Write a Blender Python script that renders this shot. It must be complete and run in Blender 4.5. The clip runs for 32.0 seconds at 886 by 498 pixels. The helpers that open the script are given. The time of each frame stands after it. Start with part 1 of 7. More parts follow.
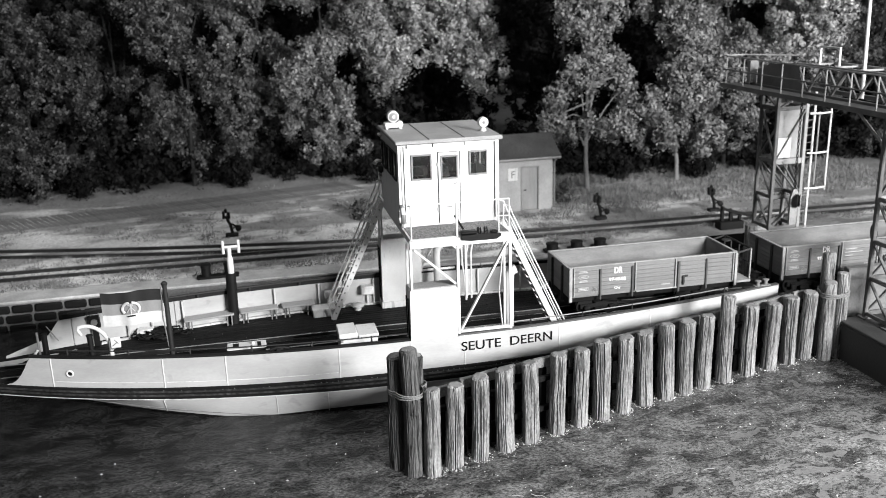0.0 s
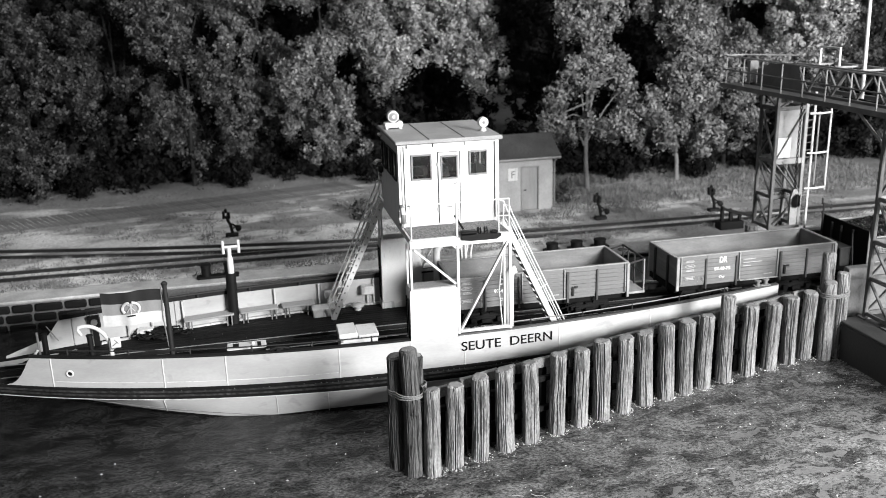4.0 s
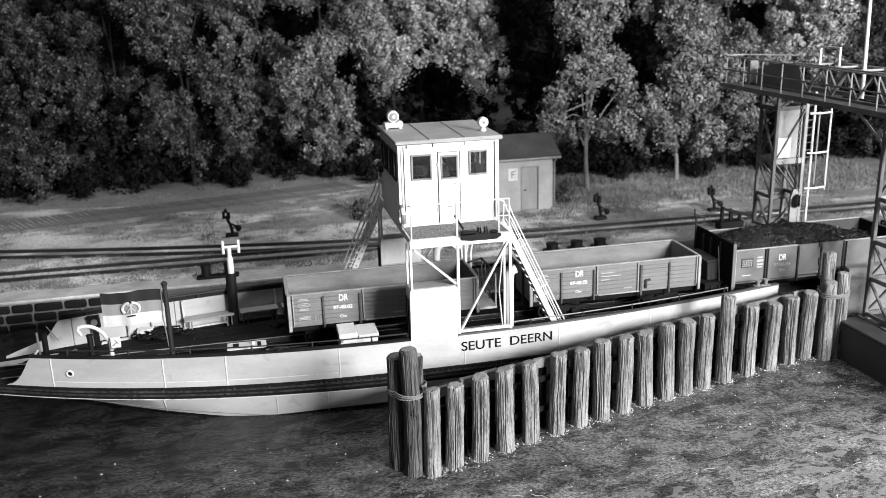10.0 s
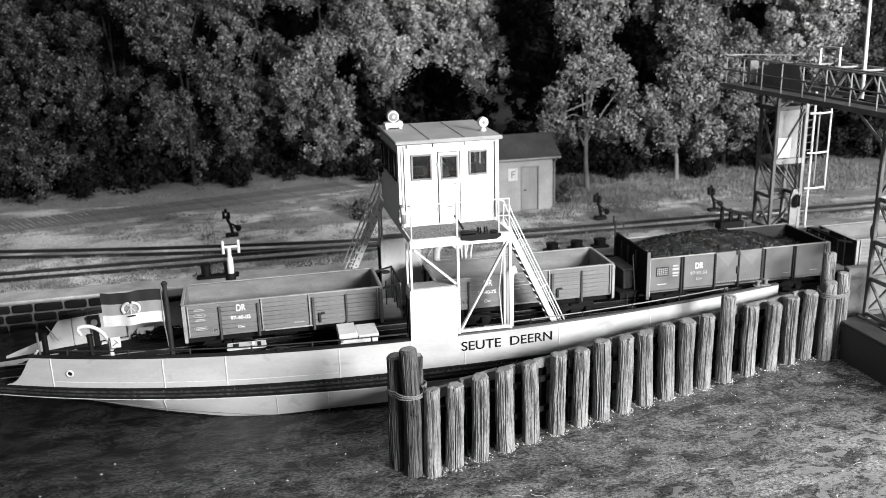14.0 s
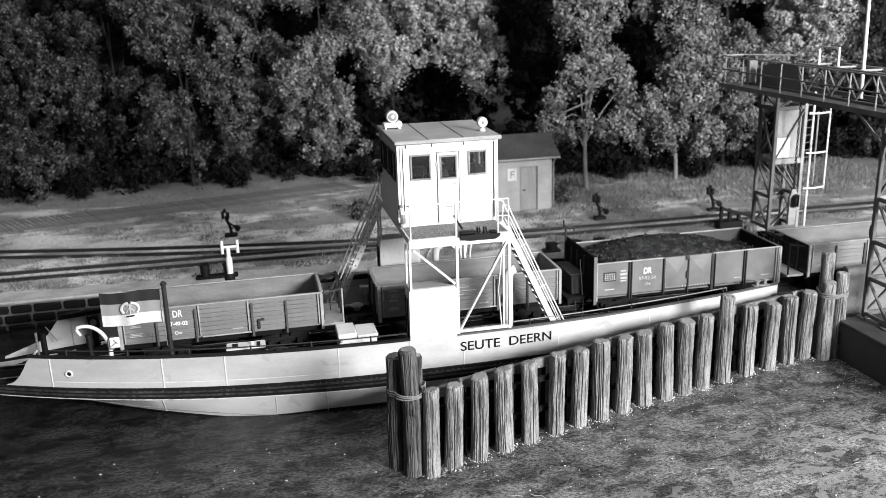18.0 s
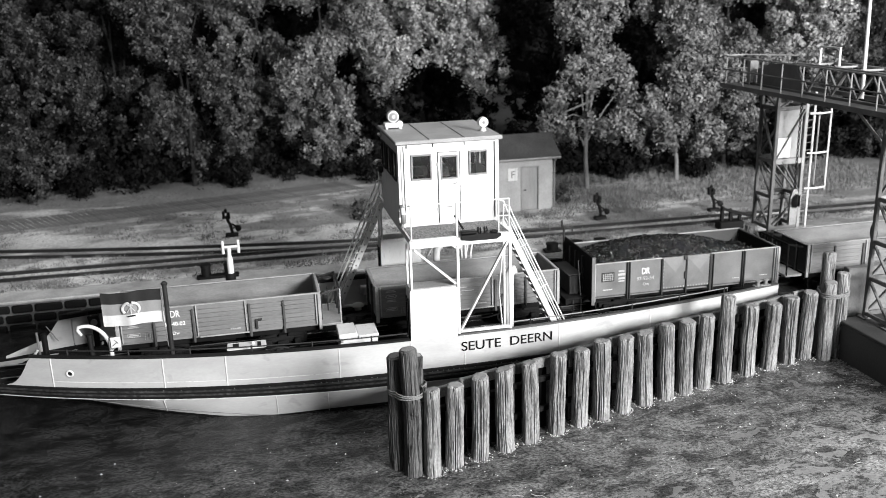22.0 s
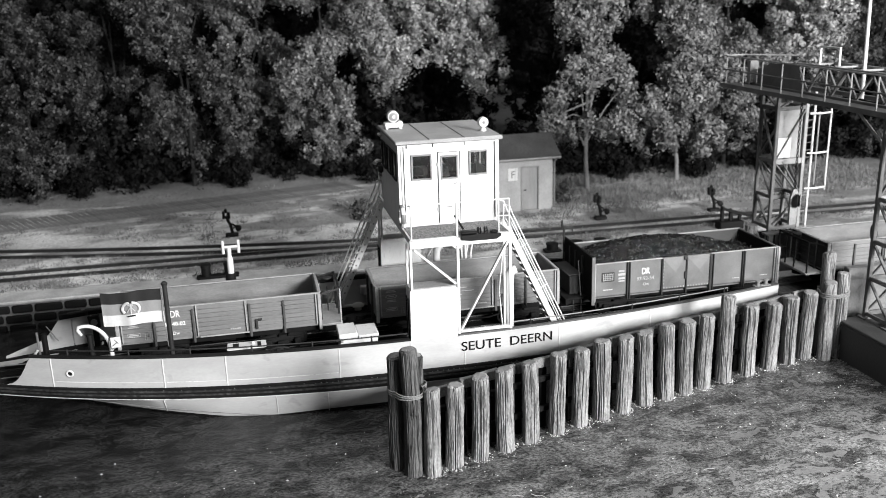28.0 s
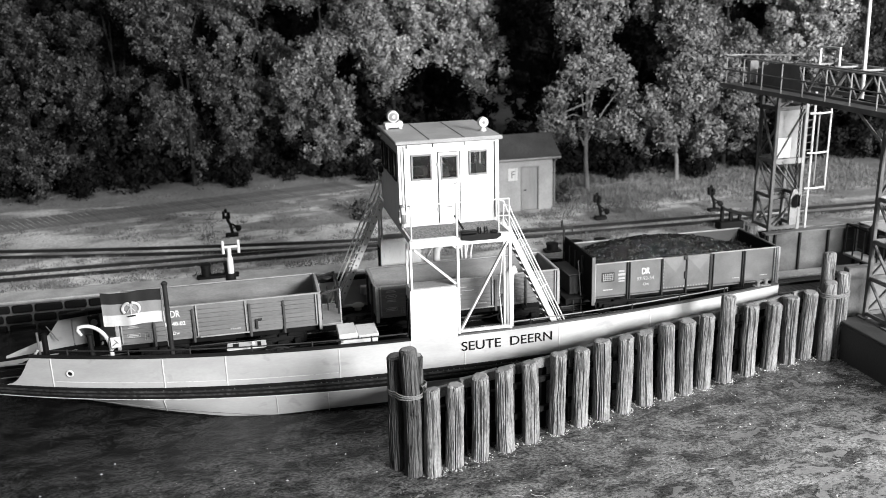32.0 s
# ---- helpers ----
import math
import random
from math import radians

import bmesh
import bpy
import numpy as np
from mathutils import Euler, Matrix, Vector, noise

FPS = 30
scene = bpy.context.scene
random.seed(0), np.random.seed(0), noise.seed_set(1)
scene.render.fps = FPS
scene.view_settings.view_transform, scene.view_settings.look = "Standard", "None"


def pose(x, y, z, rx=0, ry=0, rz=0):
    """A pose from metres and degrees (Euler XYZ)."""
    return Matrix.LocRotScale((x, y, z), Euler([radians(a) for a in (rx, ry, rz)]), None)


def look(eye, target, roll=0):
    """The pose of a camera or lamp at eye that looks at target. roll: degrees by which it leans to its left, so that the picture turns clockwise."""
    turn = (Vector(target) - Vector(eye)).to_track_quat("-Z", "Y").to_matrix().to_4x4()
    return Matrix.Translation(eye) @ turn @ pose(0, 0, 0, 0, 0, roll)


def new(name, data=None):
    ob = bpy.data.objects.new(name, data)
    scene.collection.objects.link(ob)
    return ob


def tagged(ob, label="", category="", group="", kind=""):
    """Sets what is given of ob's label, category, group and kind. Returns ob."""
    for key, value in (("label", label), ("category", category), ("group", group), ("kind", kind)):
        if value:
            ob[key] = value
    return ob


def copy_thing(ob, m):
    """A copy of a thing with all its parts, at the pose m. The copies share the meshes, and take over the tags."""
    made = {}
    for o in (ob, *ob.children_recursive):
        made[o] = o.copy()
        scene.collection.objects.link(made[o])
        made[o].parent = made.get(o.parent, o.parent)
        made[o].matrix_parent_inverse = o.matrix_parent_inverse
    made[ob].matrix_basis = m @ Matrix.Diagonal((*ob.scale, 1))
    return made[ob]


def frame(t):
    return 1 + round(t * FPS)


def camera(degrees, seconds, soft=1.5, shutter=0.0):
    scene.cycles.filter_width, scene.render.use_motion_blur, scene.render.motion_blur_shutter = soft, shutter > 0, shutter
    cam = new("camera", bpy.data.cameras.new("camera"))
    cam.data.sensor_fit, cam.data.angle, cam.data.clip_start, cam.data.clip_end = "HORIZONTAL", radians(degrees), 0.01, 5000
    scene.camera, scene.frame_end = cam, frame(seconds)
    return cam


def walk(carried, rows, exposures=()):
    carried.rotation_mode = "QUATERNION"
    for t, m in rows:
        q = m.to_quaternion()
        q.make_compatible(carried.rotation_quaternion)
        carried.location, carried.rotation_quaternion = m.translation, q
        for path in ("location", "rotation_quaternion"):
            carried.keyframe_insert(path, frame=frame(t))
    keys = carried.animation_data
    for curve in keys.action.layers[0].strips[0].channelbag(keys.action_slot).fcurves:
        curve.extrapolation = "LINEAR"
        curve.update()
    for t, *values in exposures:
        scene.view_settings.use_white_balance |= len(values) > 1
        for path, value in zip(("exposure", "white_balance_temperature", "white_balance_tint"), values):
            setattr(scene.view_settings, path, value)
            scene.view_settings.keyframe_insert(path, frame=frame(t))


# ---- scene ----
# Heights: still water 0, quay and ferry deck 1.0, rail top 1.12. x runs along the ferry, y away from the water side.
EYE, AIM = Vector((-5.376, -25.332, 11.285)), Vector((-0.320, -1.906, 4.1675))
AIM_LATER = Vector((-0.2965, -1.911, 4.1675))
cam = camera(53.35, 32.0, soft=0.5)
cam.data.dof.use_dof, cam.data.dof.focus_distance, cam.data.dof.aperture_fstop = True, 21.8, 0.44
walk(cam, [(0.0, look(EYE, AIM, -1.648)), (16.6, look(EYE, AIM, -1.648)), (17.4, look(EYE, AIM_LATER, -1.648)),
           (21.0, look(EYE, AIM_LATER, -1.648)), (22.2, look(EYE, AIM, -1.648)), (32.0, look(EYE, AIM, -1.648))],
     exposures=[(0.0, 0.34), (32.0, 0.34)])

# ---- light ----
# The layout stands in a room: an unseen area lamp, low to the right of the viewer and set by the shadow directions, is
# its main light, an added overhead fill brightens upward faces, the rest is dim light from all round.
world = bpy.data.worlds.new("world")
scene.world = world
world.use_nodes = True
wn, wl = world.node_tree.nodes, world.node_tree.links
sky = wn.new("ShaderNodeTexSky")
sky.sky_type, sky.sun_disc = "NISHITA", False
sky.sun_elevation, sky.sun_rotation = radians(26), radians(135)
grey_sky = wn.new("ShaderNodeRGBToBW")
wl.new(sky.outputs[0], grey_sky.inputs[0])
wl.new(grey_sky.outputs[0], wn["Background"].inputs[0])
wn["Background"].inputs[1].default_value = 0.030
# Unseen area lamp standing in for the room's main light.
window = new("key_area_light", bpy.data.lights.new("key_area_light", "AREA"))
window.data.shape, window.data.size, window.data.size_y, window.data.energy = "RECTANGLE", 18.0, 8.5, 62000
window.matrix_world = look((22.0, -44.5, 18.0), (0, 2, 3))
# Added fill lamp from above: lifts ground, roofs and other upward faces.
skylight = new("overhead_fill", bpy.data.lights.new("overhead_fill", "AREA"))
skylight.data.shape, skylight.data.size, skylight.data.size_y, skylight.data.energy = "RECTANGLE", 40.0, 24.0, 16000
skylight.matrix_world = look((4.0, -8.0, 66.0), (2, 8, 1))



# ---- materials ----
def surface(name, c, rough=0.6, metal=0.0, stain=0.25, grain=0.15, scale=1.0, stretch=(1, 1, 1), bump=0.15, grain_scale=18.0, dirt=0.35, random_tone=0.0,
            rough_var=0.12, specular=0.5, island=0.0):
    """A grey surface: base tone, stains at one scale, grain at another, fine relief, uneven gloss."""
    m = bpy.data.materials.new(name)
    m.use_nodes = True
    n, l = m.node_tree.nodes, m.node_tree.links
    b = n["Principled BSDF"]
    tc, mp = n.new("ShaderNodeTexCoord"), n.new("ShaderNodeMapping")
    mp.inputs["Scale"].default_value = [s * scale for s in stretch]
    l.new(tc.outputs["Object"], mp.inputs["Vector"])
    big, fine = n.new("ShaderNodeTexNoise"), n.new("ShaderNodeTexNoise")
    big.inputs["Scale"].default_value, big.inputs["Detail"].default_value, big.inputs["Roughness"].default_value = 1.1, 6, 0.62
    fine.inputs["Scale"].default_value, fine.inputs["Detail"].default_value = grain_scale, 4
    l.new(mp.outputs[0], big.inputs["Vector"])
    l.new(mp.outputs[0], fine.inputs["Vector"])

    def ranged(src, a, z, lo, hi):
        r = n.new("ShaderNodeMapRange")
        for k, v in zip(("From Min", "From Max", "To Min", "To Max"), (a, z, lo, hi)):
            r.inputs[k].default_value = v
        l.new(src, r.inputs["Value"])
        return r.outputs[0]

    def maths(op, a, z):
        r = n.new("ShaderNodeMath")
        r.operation = op
        for k, v in enumerate((a, z)):
            if isinstance(v, (int, float)):
                r.inputs[k].default_value = v
            else:
                l.new(v, r.inputs[k])
        return r.outputs[0]

    tone = maths("MULTIPLY", ranged(big.outputs[0], 0.34, 0.66, 1 - stain, 1 + stain * dirt), ranged(fine.outputs[0], 0.3, 0.7, 1 - grain, 1 + grain))
    tone = maths("MULTIPLY", tone, c)
    if random_tone:
        info = n.new("ShaderNodeObjectInfo")
        tone = maths("MULTIPLY", tone, ranged(info.outputs["Random"], 0, 1, 1 - random_tone, 1 + random_tone))
    if island:
        geo = n.new("ShaderNodeNewGeometry")
        tone = maths("MULTIPLY", tone, ranged(geo.outputs["Random Per Island"], 0, 1, 1 - island, 1 + island))
    mix = n.new("ShaderNodeCombineColor")
    for k in range(3):
        l.new(tone, mix.inputs[k])
    l.new(mix.outputs[0], b.inputs["Base Color"])
    l.new(ranged(big.outputs[0], 0.3, 0.7, max(0.02, rough - rough_var), min(1, rough + rough_var)), b.inputs["Roughness"])
    b.inputs["Metallic"].default_value = metal
    b.inputs["Specular IOR Level"].default_value = specular
    if bump:
        bp = n.new("ShaderNodeBump")
        bp.inputs["Strength"].default_value, bp.inputs["Distance"].default_value = bump, 0.03
        l.new(fine.outputs[0], bp.inputs["Height"])
        l.new(bp.outputs[0], b.inputs["Normal"])
    return m


WHITE = surface("white_paint", 0.54, 0.45, stain=0.12, grain=0.04, dirt=0.2, bump=0.04, scale=1.3)
WHITE_WORN = surface("worn_white_paint", 0.54, 0.5, stain=0.28, grain=0.06, dirt=0.2, bump=0.06, scale=1.6)
HULL_WHITE = surface("hull_white", 0.375, 0.45, stain=0.16, grain=0.04, dirt=0.2, bump=0.04, stretch=(0.5, 0.5, 1.5))
BLACK = surface("black_paint", 0.008, 0.6, stain=0.3, grain=0.2, bump=0.1, specular=0.15)
RUBBER = surface("black_rubber", 0.008, 0.8, stain=0.3, grain=0.3, bump=0.2, specular=0.12)
# Paler than the belt: the highlight along its ribs is put into the colour.
BELT_EDGE = surface("belt_highlight", 0.028, 0.7, stain=0.5, grain=0.7, grain_scale=9, bump=0.5, specular=0.2)
DARK_STEEL = surface("dark_steel", 0.02, 0.6, specular=0.2, stain=0.4, grain=0.25, bump=0.15)
STEEL_GREY = surface("grey_painted_steel", 0.17, 0.5, stain=0.35, grain=0.12, bump=0.08, scale=1.4)
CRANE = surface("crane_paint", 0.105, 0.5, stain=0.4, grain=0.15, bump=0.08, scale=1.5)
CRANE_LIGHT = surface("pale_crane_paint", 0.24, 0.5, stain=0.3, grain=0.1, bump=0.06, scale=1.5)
RAIL = surface("rail_steel", 0.02, 0.6, metal=0.1, specular=0.2, stain=0.4, grain=0.2, bump=0.1)
RAIL_BRIGHT = surface("bright_rail_head", 0.5, 0.3, metal=0.8, stain=0.2, grain=0.1, bump=0.03)
DECK_WOOD = surface("deck_wood", 0.0055, 0.7, stain=0.4, grain=0.4, specular=0.15, stretch=(0.25, 3, 3), bump=0.35, random_tone=0.28)
CAP_WOOD = surface("cap_wood", 0.012, 0.65, specular=0.15, stain=0.4, grain=0.35, stretch=(0.4, 3, 3), bump=0.3)
CAP_WORN = surface("worn_cap_wood", 0.07, 0.7, specular=0.2, stain=0.5, grain=0.4, stretch=(0.6, 3, 3), bump=0.3)
ROOF_GREY = surface("roof_felt", 0.265, 0.8, stain=0.18, grain=0.16, bump=0.12, scale=1.5)
NONSKID = surface("speckled_platform", 0.13, 0.8, stain=0.2, grain=1.0, grain_scale=22, bump=0.6)
WAGON_WOOD = surface("wagon_boards", 0.14, 0.62, stain=0.25, grain=0.14, stretch=(0.35, 2, 3), bump=0.2, random_tone=0.09)
WAGON_INSIDE = surface("worn_inside_boards", 0.15, 0.75, stain=0.35, grain=0.12, stretch=(0.6, 1.5, 2), bump=0.2, scale=1.3)
WAGON_PALE = surface("bleached_boards", 0.16, 0.65, stain=0.25, grain=0.14, stretch=(0.35, 2, 3), bump=0.2, random_tone=0.09)
WAGON_STEEL = surface("wagon_steel", 0.108, 0.48, stain=0.25, grain=0.08, bump=0.06, scale=1.2)
WAGON_RIM = surface("worn_wagon_edge", 0.27, 0.6, stain=0.35, grain=0.15, bump=0.1, scale=2)
POST_STEEL = surface("wagon_post", 0.065, 0.6, specular=0.25, stain=0.35, grain=0.2, bump=0.12, scale=2)
COAL_STAINED = surface("coal_stained_steel", 0.026, 0.6, stain=0.4, grain=0.15, bump=0.08)
IRON = surface("wagon_iron", 0.030, 0.65, specular=0.15, stain=0.35, grain=0.2, bump=0.12, scale=2)
BOGIE = surface("bogie_black", 0.010, 0.85, specular=0.15, stain=0.4, grain=0.3, bump=0.2, scale=2)
UNDER = surface("underframe_black", 0.007, 0.85, specular=0.1, stain=0.4, grain=0.3, bump=0.2, scale=2)
LETTER = surface("white_lettering", 0.72, 0.6, stain=0.12, grain=0.05, bump=0)
LETTER_DULL = surface("faded_lettering", 0.34, 0.7, stain=0.2, grain=0.1, bump=0)
LETTER_BLACK = surface("black_lettering", 0.005, 0.8, specular=0.1, stain=0.1, grain=0.05, bump=0)
COAL = surface("coal", 0.007, 0.24, specular=0.9, stain=0.4, grain=0.5, bump=0.5, scale=3, island=0.6, rough_var=0.2)
PILE_WOOD = surface("pile_wood", 0.195, 0.7, stain=0.4, grain=0.4, stretch=(2.2, 2.2, 0.7), bump=0.8, grain_scale=14, random_tone=0.12, dirt=0.4)


def crack(m, scale, stretch, lo, hi, depth, relief=0.9):
    """Dark drying cracks that run along the grain."""
    n, l = m.node_tree.nodes, m.node_tree.links
    b = n["Principled BSDF"]
    tc, mp, t, ramp, mul = (n.new("ShaderNode" + k) for k in ("TexCoord", "Mapping", "TexNoise", "MapRange", "Mix"))
    mp.inputs["Scale"].default_value = stretch
    l.new(tc.outputs["Object"], mp.inputs[0])
    l.new(mp.outputs[0], t.inputs["Vector"])
    t.inputs["Scale"].default_value, t.inputs["Detail"].default_value, t.inputs["Distortion"].default_value = scale, 3, 0.4
    for k, v in zip(("From Min", "From Max", "To Min", "To Max"), (lo, hi, depth, 1.0)):
        ramp.inputs[k].default_value = v
    l.new(t.outputs[0], ramp.inputs["Value"])
    mul.data_type, mul.blend_type = "RGBA", "MULTIPLY"
    mul.inputs[0].default_value = 1
    l.new(b.inputs["Base Color"].links[0].from_socket, mul.inputs[6])
    l.new(ramp.outputs[0], mul.inputs[7])
    l.new(mul.outputs[2], b.inputs["Base Color"])
    bp = b.inputs["Normal"].links[0].from_node
    bp2 = n.new("ShaderNodeBump")
    bp2.inputs["Strength"].default_value, bp2.inputs["Distance"].default_value = relief, 0.05
    l.new(ramp.outputs[0], bp2.inputs["Height"])
    l.new(bp.outputs[0], bp2.inputs["Normal"])
    l.new(bp2.outputs[0], b.inputs["Normal"])


crack(PILE_WOOD, 1.0, (13, 13, 1.3), 0.36, 0.46, 0.38, 0.8)
# Darker pile copy for the left dolphin: its shadow side put into colour.
PILE_SHADED = surface("shaded_pile_wood", 0.06, 0.7, stain=0.5, grain=0.4, stretch=(2.2, 2.2, 0.7), bump=0.8, grain_scale=14, random_tone=0.12, dirt=0.5)
crack(PILE_SHADED, 1.0, (15, 15, 1.3), 0.38, 0.47, 0.25, 0.9)
crack(WHITE_WORN, 1.0, (5, 5, 1.0), 0.36, 0.44, 0.62, 0.08)
crack(WHITE, 1.0, (7, 7, 1.4), 0.28, 0.36, 0.72, 0.08)
crack(HULL_WHITE, 1.0, (1.6, 1.6, 2.4), 0.31, 0.37, 0.86, 0.08)
PILE_TOP = surface("sawn_pile_top", 0.17, 0.8, stain=0.35, grain=0.2, bump=0.4, scale=3)
SLAT_WOOD = surface("weathered_slat", 0.17, 0.85, stain=0.5, grain=0.45, stretch=(4, 4, 1.2), bump=0.7, random_tone=0.25, specular=0.3)
# Near-black: the shade between the piles is put into the board colour.
BOARD_WOOD = surface("shaded_board", 0.010, 0.9, specular=0.08, stain=0.5, grain=0.35, stretch=(4, 4, 0.4), bump=0.5, random_tone=0.25)
FROTH = surface("dull_froth", 0.5, 0.8, stain=0.2, grain=0.1, bump=0, island=0.5)
ROPE = surface("rope", 0.15, 0.9, stain=0.3, grain=0.4, grain_scale=40, bump=0.6)
CONCRETE = surface("concrete", 0.14, 0.85, stain=0.4, grain=0.12, bump=0.15, scale=0.8)
CONCRETE_DARK = surface("wet_concrete", 0.03, 0.7, stain=0.45, grain=0.2, bump=0.2, scale=0.9)
STONE = surface("quay_stone", 0.008, 0.8, specular=0.25, stain=0.4, grain=0.35, bump=0.5, random_tone=0.3, scale=1.5)
MORTAR = surface("pale_mortar", 0.19, 0.9, stain=0.3, grain=0.2, bump=0.3)
COPING = surface("quay_coping", 0.42, 0.85, stain=0.35, grain=0.15, bump=0.2, scale=0.8)
SLAB = surface("road_slab", 0.16, 0.85, stain=0.4, grain=0.15, bump=0.2, random_tone=0.15)
SLEEPER = surface("sleeper", 0.10, 0.8, stain=0.4, grain=0.3, bump=0.3, random_tone=0.3)
STONES = surface("ballast", 0.20, 0.9, stain=0.3, grain=0.2, bump=0.2, island=0.5)
GRASS = surface("dry_grass", 0.20, 0.85, stain=0.3, grain=0.1, bump=0, island=0.55, specular=0.2)
SHED_WALL = surface("shed_plaster", 0.30, 0.8, stain=0.2, grain=0.08, bump=0.15)
SHED_DOOR = surface("shed_door", 0.22, 0.6, stain=0.2, grain=0.1, bump=0.1, stretch=(3, 3, 0.5))
SHED_ROOF = surface("shed_roofing", 0.04, 0.9, stain=0.5, grain=0.3, bump=0.4)
BARK = surface("bark", 0.17, 0.9, stain=0.4, grain=0.3, stretch=(3, 3, 0.6), bump=0.6)
# Dark bark copy: the wood's shade is put into its colour.
BARK_SHADED = surface("shaded_bark", 0.03, 0.9, specular=0.1, stain=0.4, grain=0.3, stretch=(3, 3, 0.6), bump=0.6)
# Leaf tones carry the light's falloff: darker stands at left, paler at right.
LEAF = surface("leaf", 0.047, 0.6, stain=0.65, grain=0.1, bump=0, island=0.7, scale=1.6, specular=0.4)
LEAF_MID = surface("mid_leaf", 0.078, 0.6, stain=0.65, grain=0.1, bump=0, island=0.7, scale=1.6, specular=0.4)
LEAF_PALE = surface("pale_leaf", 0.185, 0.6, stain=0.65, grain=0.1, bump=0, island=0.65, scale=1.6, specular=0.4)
# Near-black leaf copy: the shade inside the wood is put into its colour.
LEAF_SHADED = surface("shaded_leaf", 0.014, 0.9, stain=0.65, grain=0.1, bump=0, island=0.7, scale=0.7, specular=0.08)
# Bright leaf copy: strong light on these crowns is put into the colour.
LEAF_LIT = surface("lit_leaf", 0.36, 0.6, stain=0.5, grain=0.1, bump=0, island=0.65, scale=1.6, specular=0.4)
SHADE_AND_NET = surface("shade_and_net_black", 0.012, 0.95, stain=0.6, grain=0.3, bump=0, scale=0.5, specular=0.05)
RAIL_DULL = surface("dull_rail_head", 0.10, 0.45, metal=0.5, stain=0.3, grain=0.2, bump=0.05)
FLAG_BLACK = surface("flag_black", 0.02, 0.9, specular=0.1, stain=0.15, grain=0.1, bump=0.05)
FLAG_RED = surface("flag_mid", 0.19, 0.8, stain=0.1, grain=0.06, bump=0.05)
FLAG_GOLD = surface("flag_pale", 0.46, 0.8, stain=0.1, grain=0.06, bump=0.05)


def glass_material():
    m = bpy.data.materials.new("window_glass")
    m.use_nodes = True
    b = m.node_tree.nodes["Principled BSDF"]
    b.inputs["Base Color"].default_value = (0.8, 0.8, 0.8, 1)
    b.inputs["Roughness"].default_value, b.inputs["Transmission Weight"].default_value, b.inputs["IOR"].default_value = 0.03, 1.0, 1.45
    return m


GLASS = glass_material()


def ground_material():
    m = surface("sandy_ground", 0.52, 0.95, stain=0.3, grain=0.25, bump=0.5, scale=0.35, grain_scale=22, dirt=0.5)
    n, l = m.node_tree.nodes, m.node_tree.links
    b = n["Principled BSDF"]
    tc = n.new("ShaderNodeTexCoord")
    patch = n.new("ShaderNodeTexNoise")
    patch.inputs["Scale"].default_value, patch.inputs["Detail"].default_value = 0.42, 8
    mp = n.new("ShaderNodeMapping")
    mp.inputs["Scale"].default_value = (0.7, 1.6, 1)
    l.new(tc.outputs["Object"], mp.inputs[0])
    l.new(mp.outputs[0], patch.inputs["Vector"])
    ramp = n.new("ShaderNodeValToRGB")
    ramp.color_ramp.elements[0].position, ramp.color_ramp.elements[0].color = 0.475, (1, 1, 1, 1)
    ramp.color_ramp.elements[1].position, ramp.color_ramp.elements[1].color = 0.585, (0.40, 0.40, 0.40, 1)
    # more turf towards the landing; towards the wood the trees' shade is put into the colour
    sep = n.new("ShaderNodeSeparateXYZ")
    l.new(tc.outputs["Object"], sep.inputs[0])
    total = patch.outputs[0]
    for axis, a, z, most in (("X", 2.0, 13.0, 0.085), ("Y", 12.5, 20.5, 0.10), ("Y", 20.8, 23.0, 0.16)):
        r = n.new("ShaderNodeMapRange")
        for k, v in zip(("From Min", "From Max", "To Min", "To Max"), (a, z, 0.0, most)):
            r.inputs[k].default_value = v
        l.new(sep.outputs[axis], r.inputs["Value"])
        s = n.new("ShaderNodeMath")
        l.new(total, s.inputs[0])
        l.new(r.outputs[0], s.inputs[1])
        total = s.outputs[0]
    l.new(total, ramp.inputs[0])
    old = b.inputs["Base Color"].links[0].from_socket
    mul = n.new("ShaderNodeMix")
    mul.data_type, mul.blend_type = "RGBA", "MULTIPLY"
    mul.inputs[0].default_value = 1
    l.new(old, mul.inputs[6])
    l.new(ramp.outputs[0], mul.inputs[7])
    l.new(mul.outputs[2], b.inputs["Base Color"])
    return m


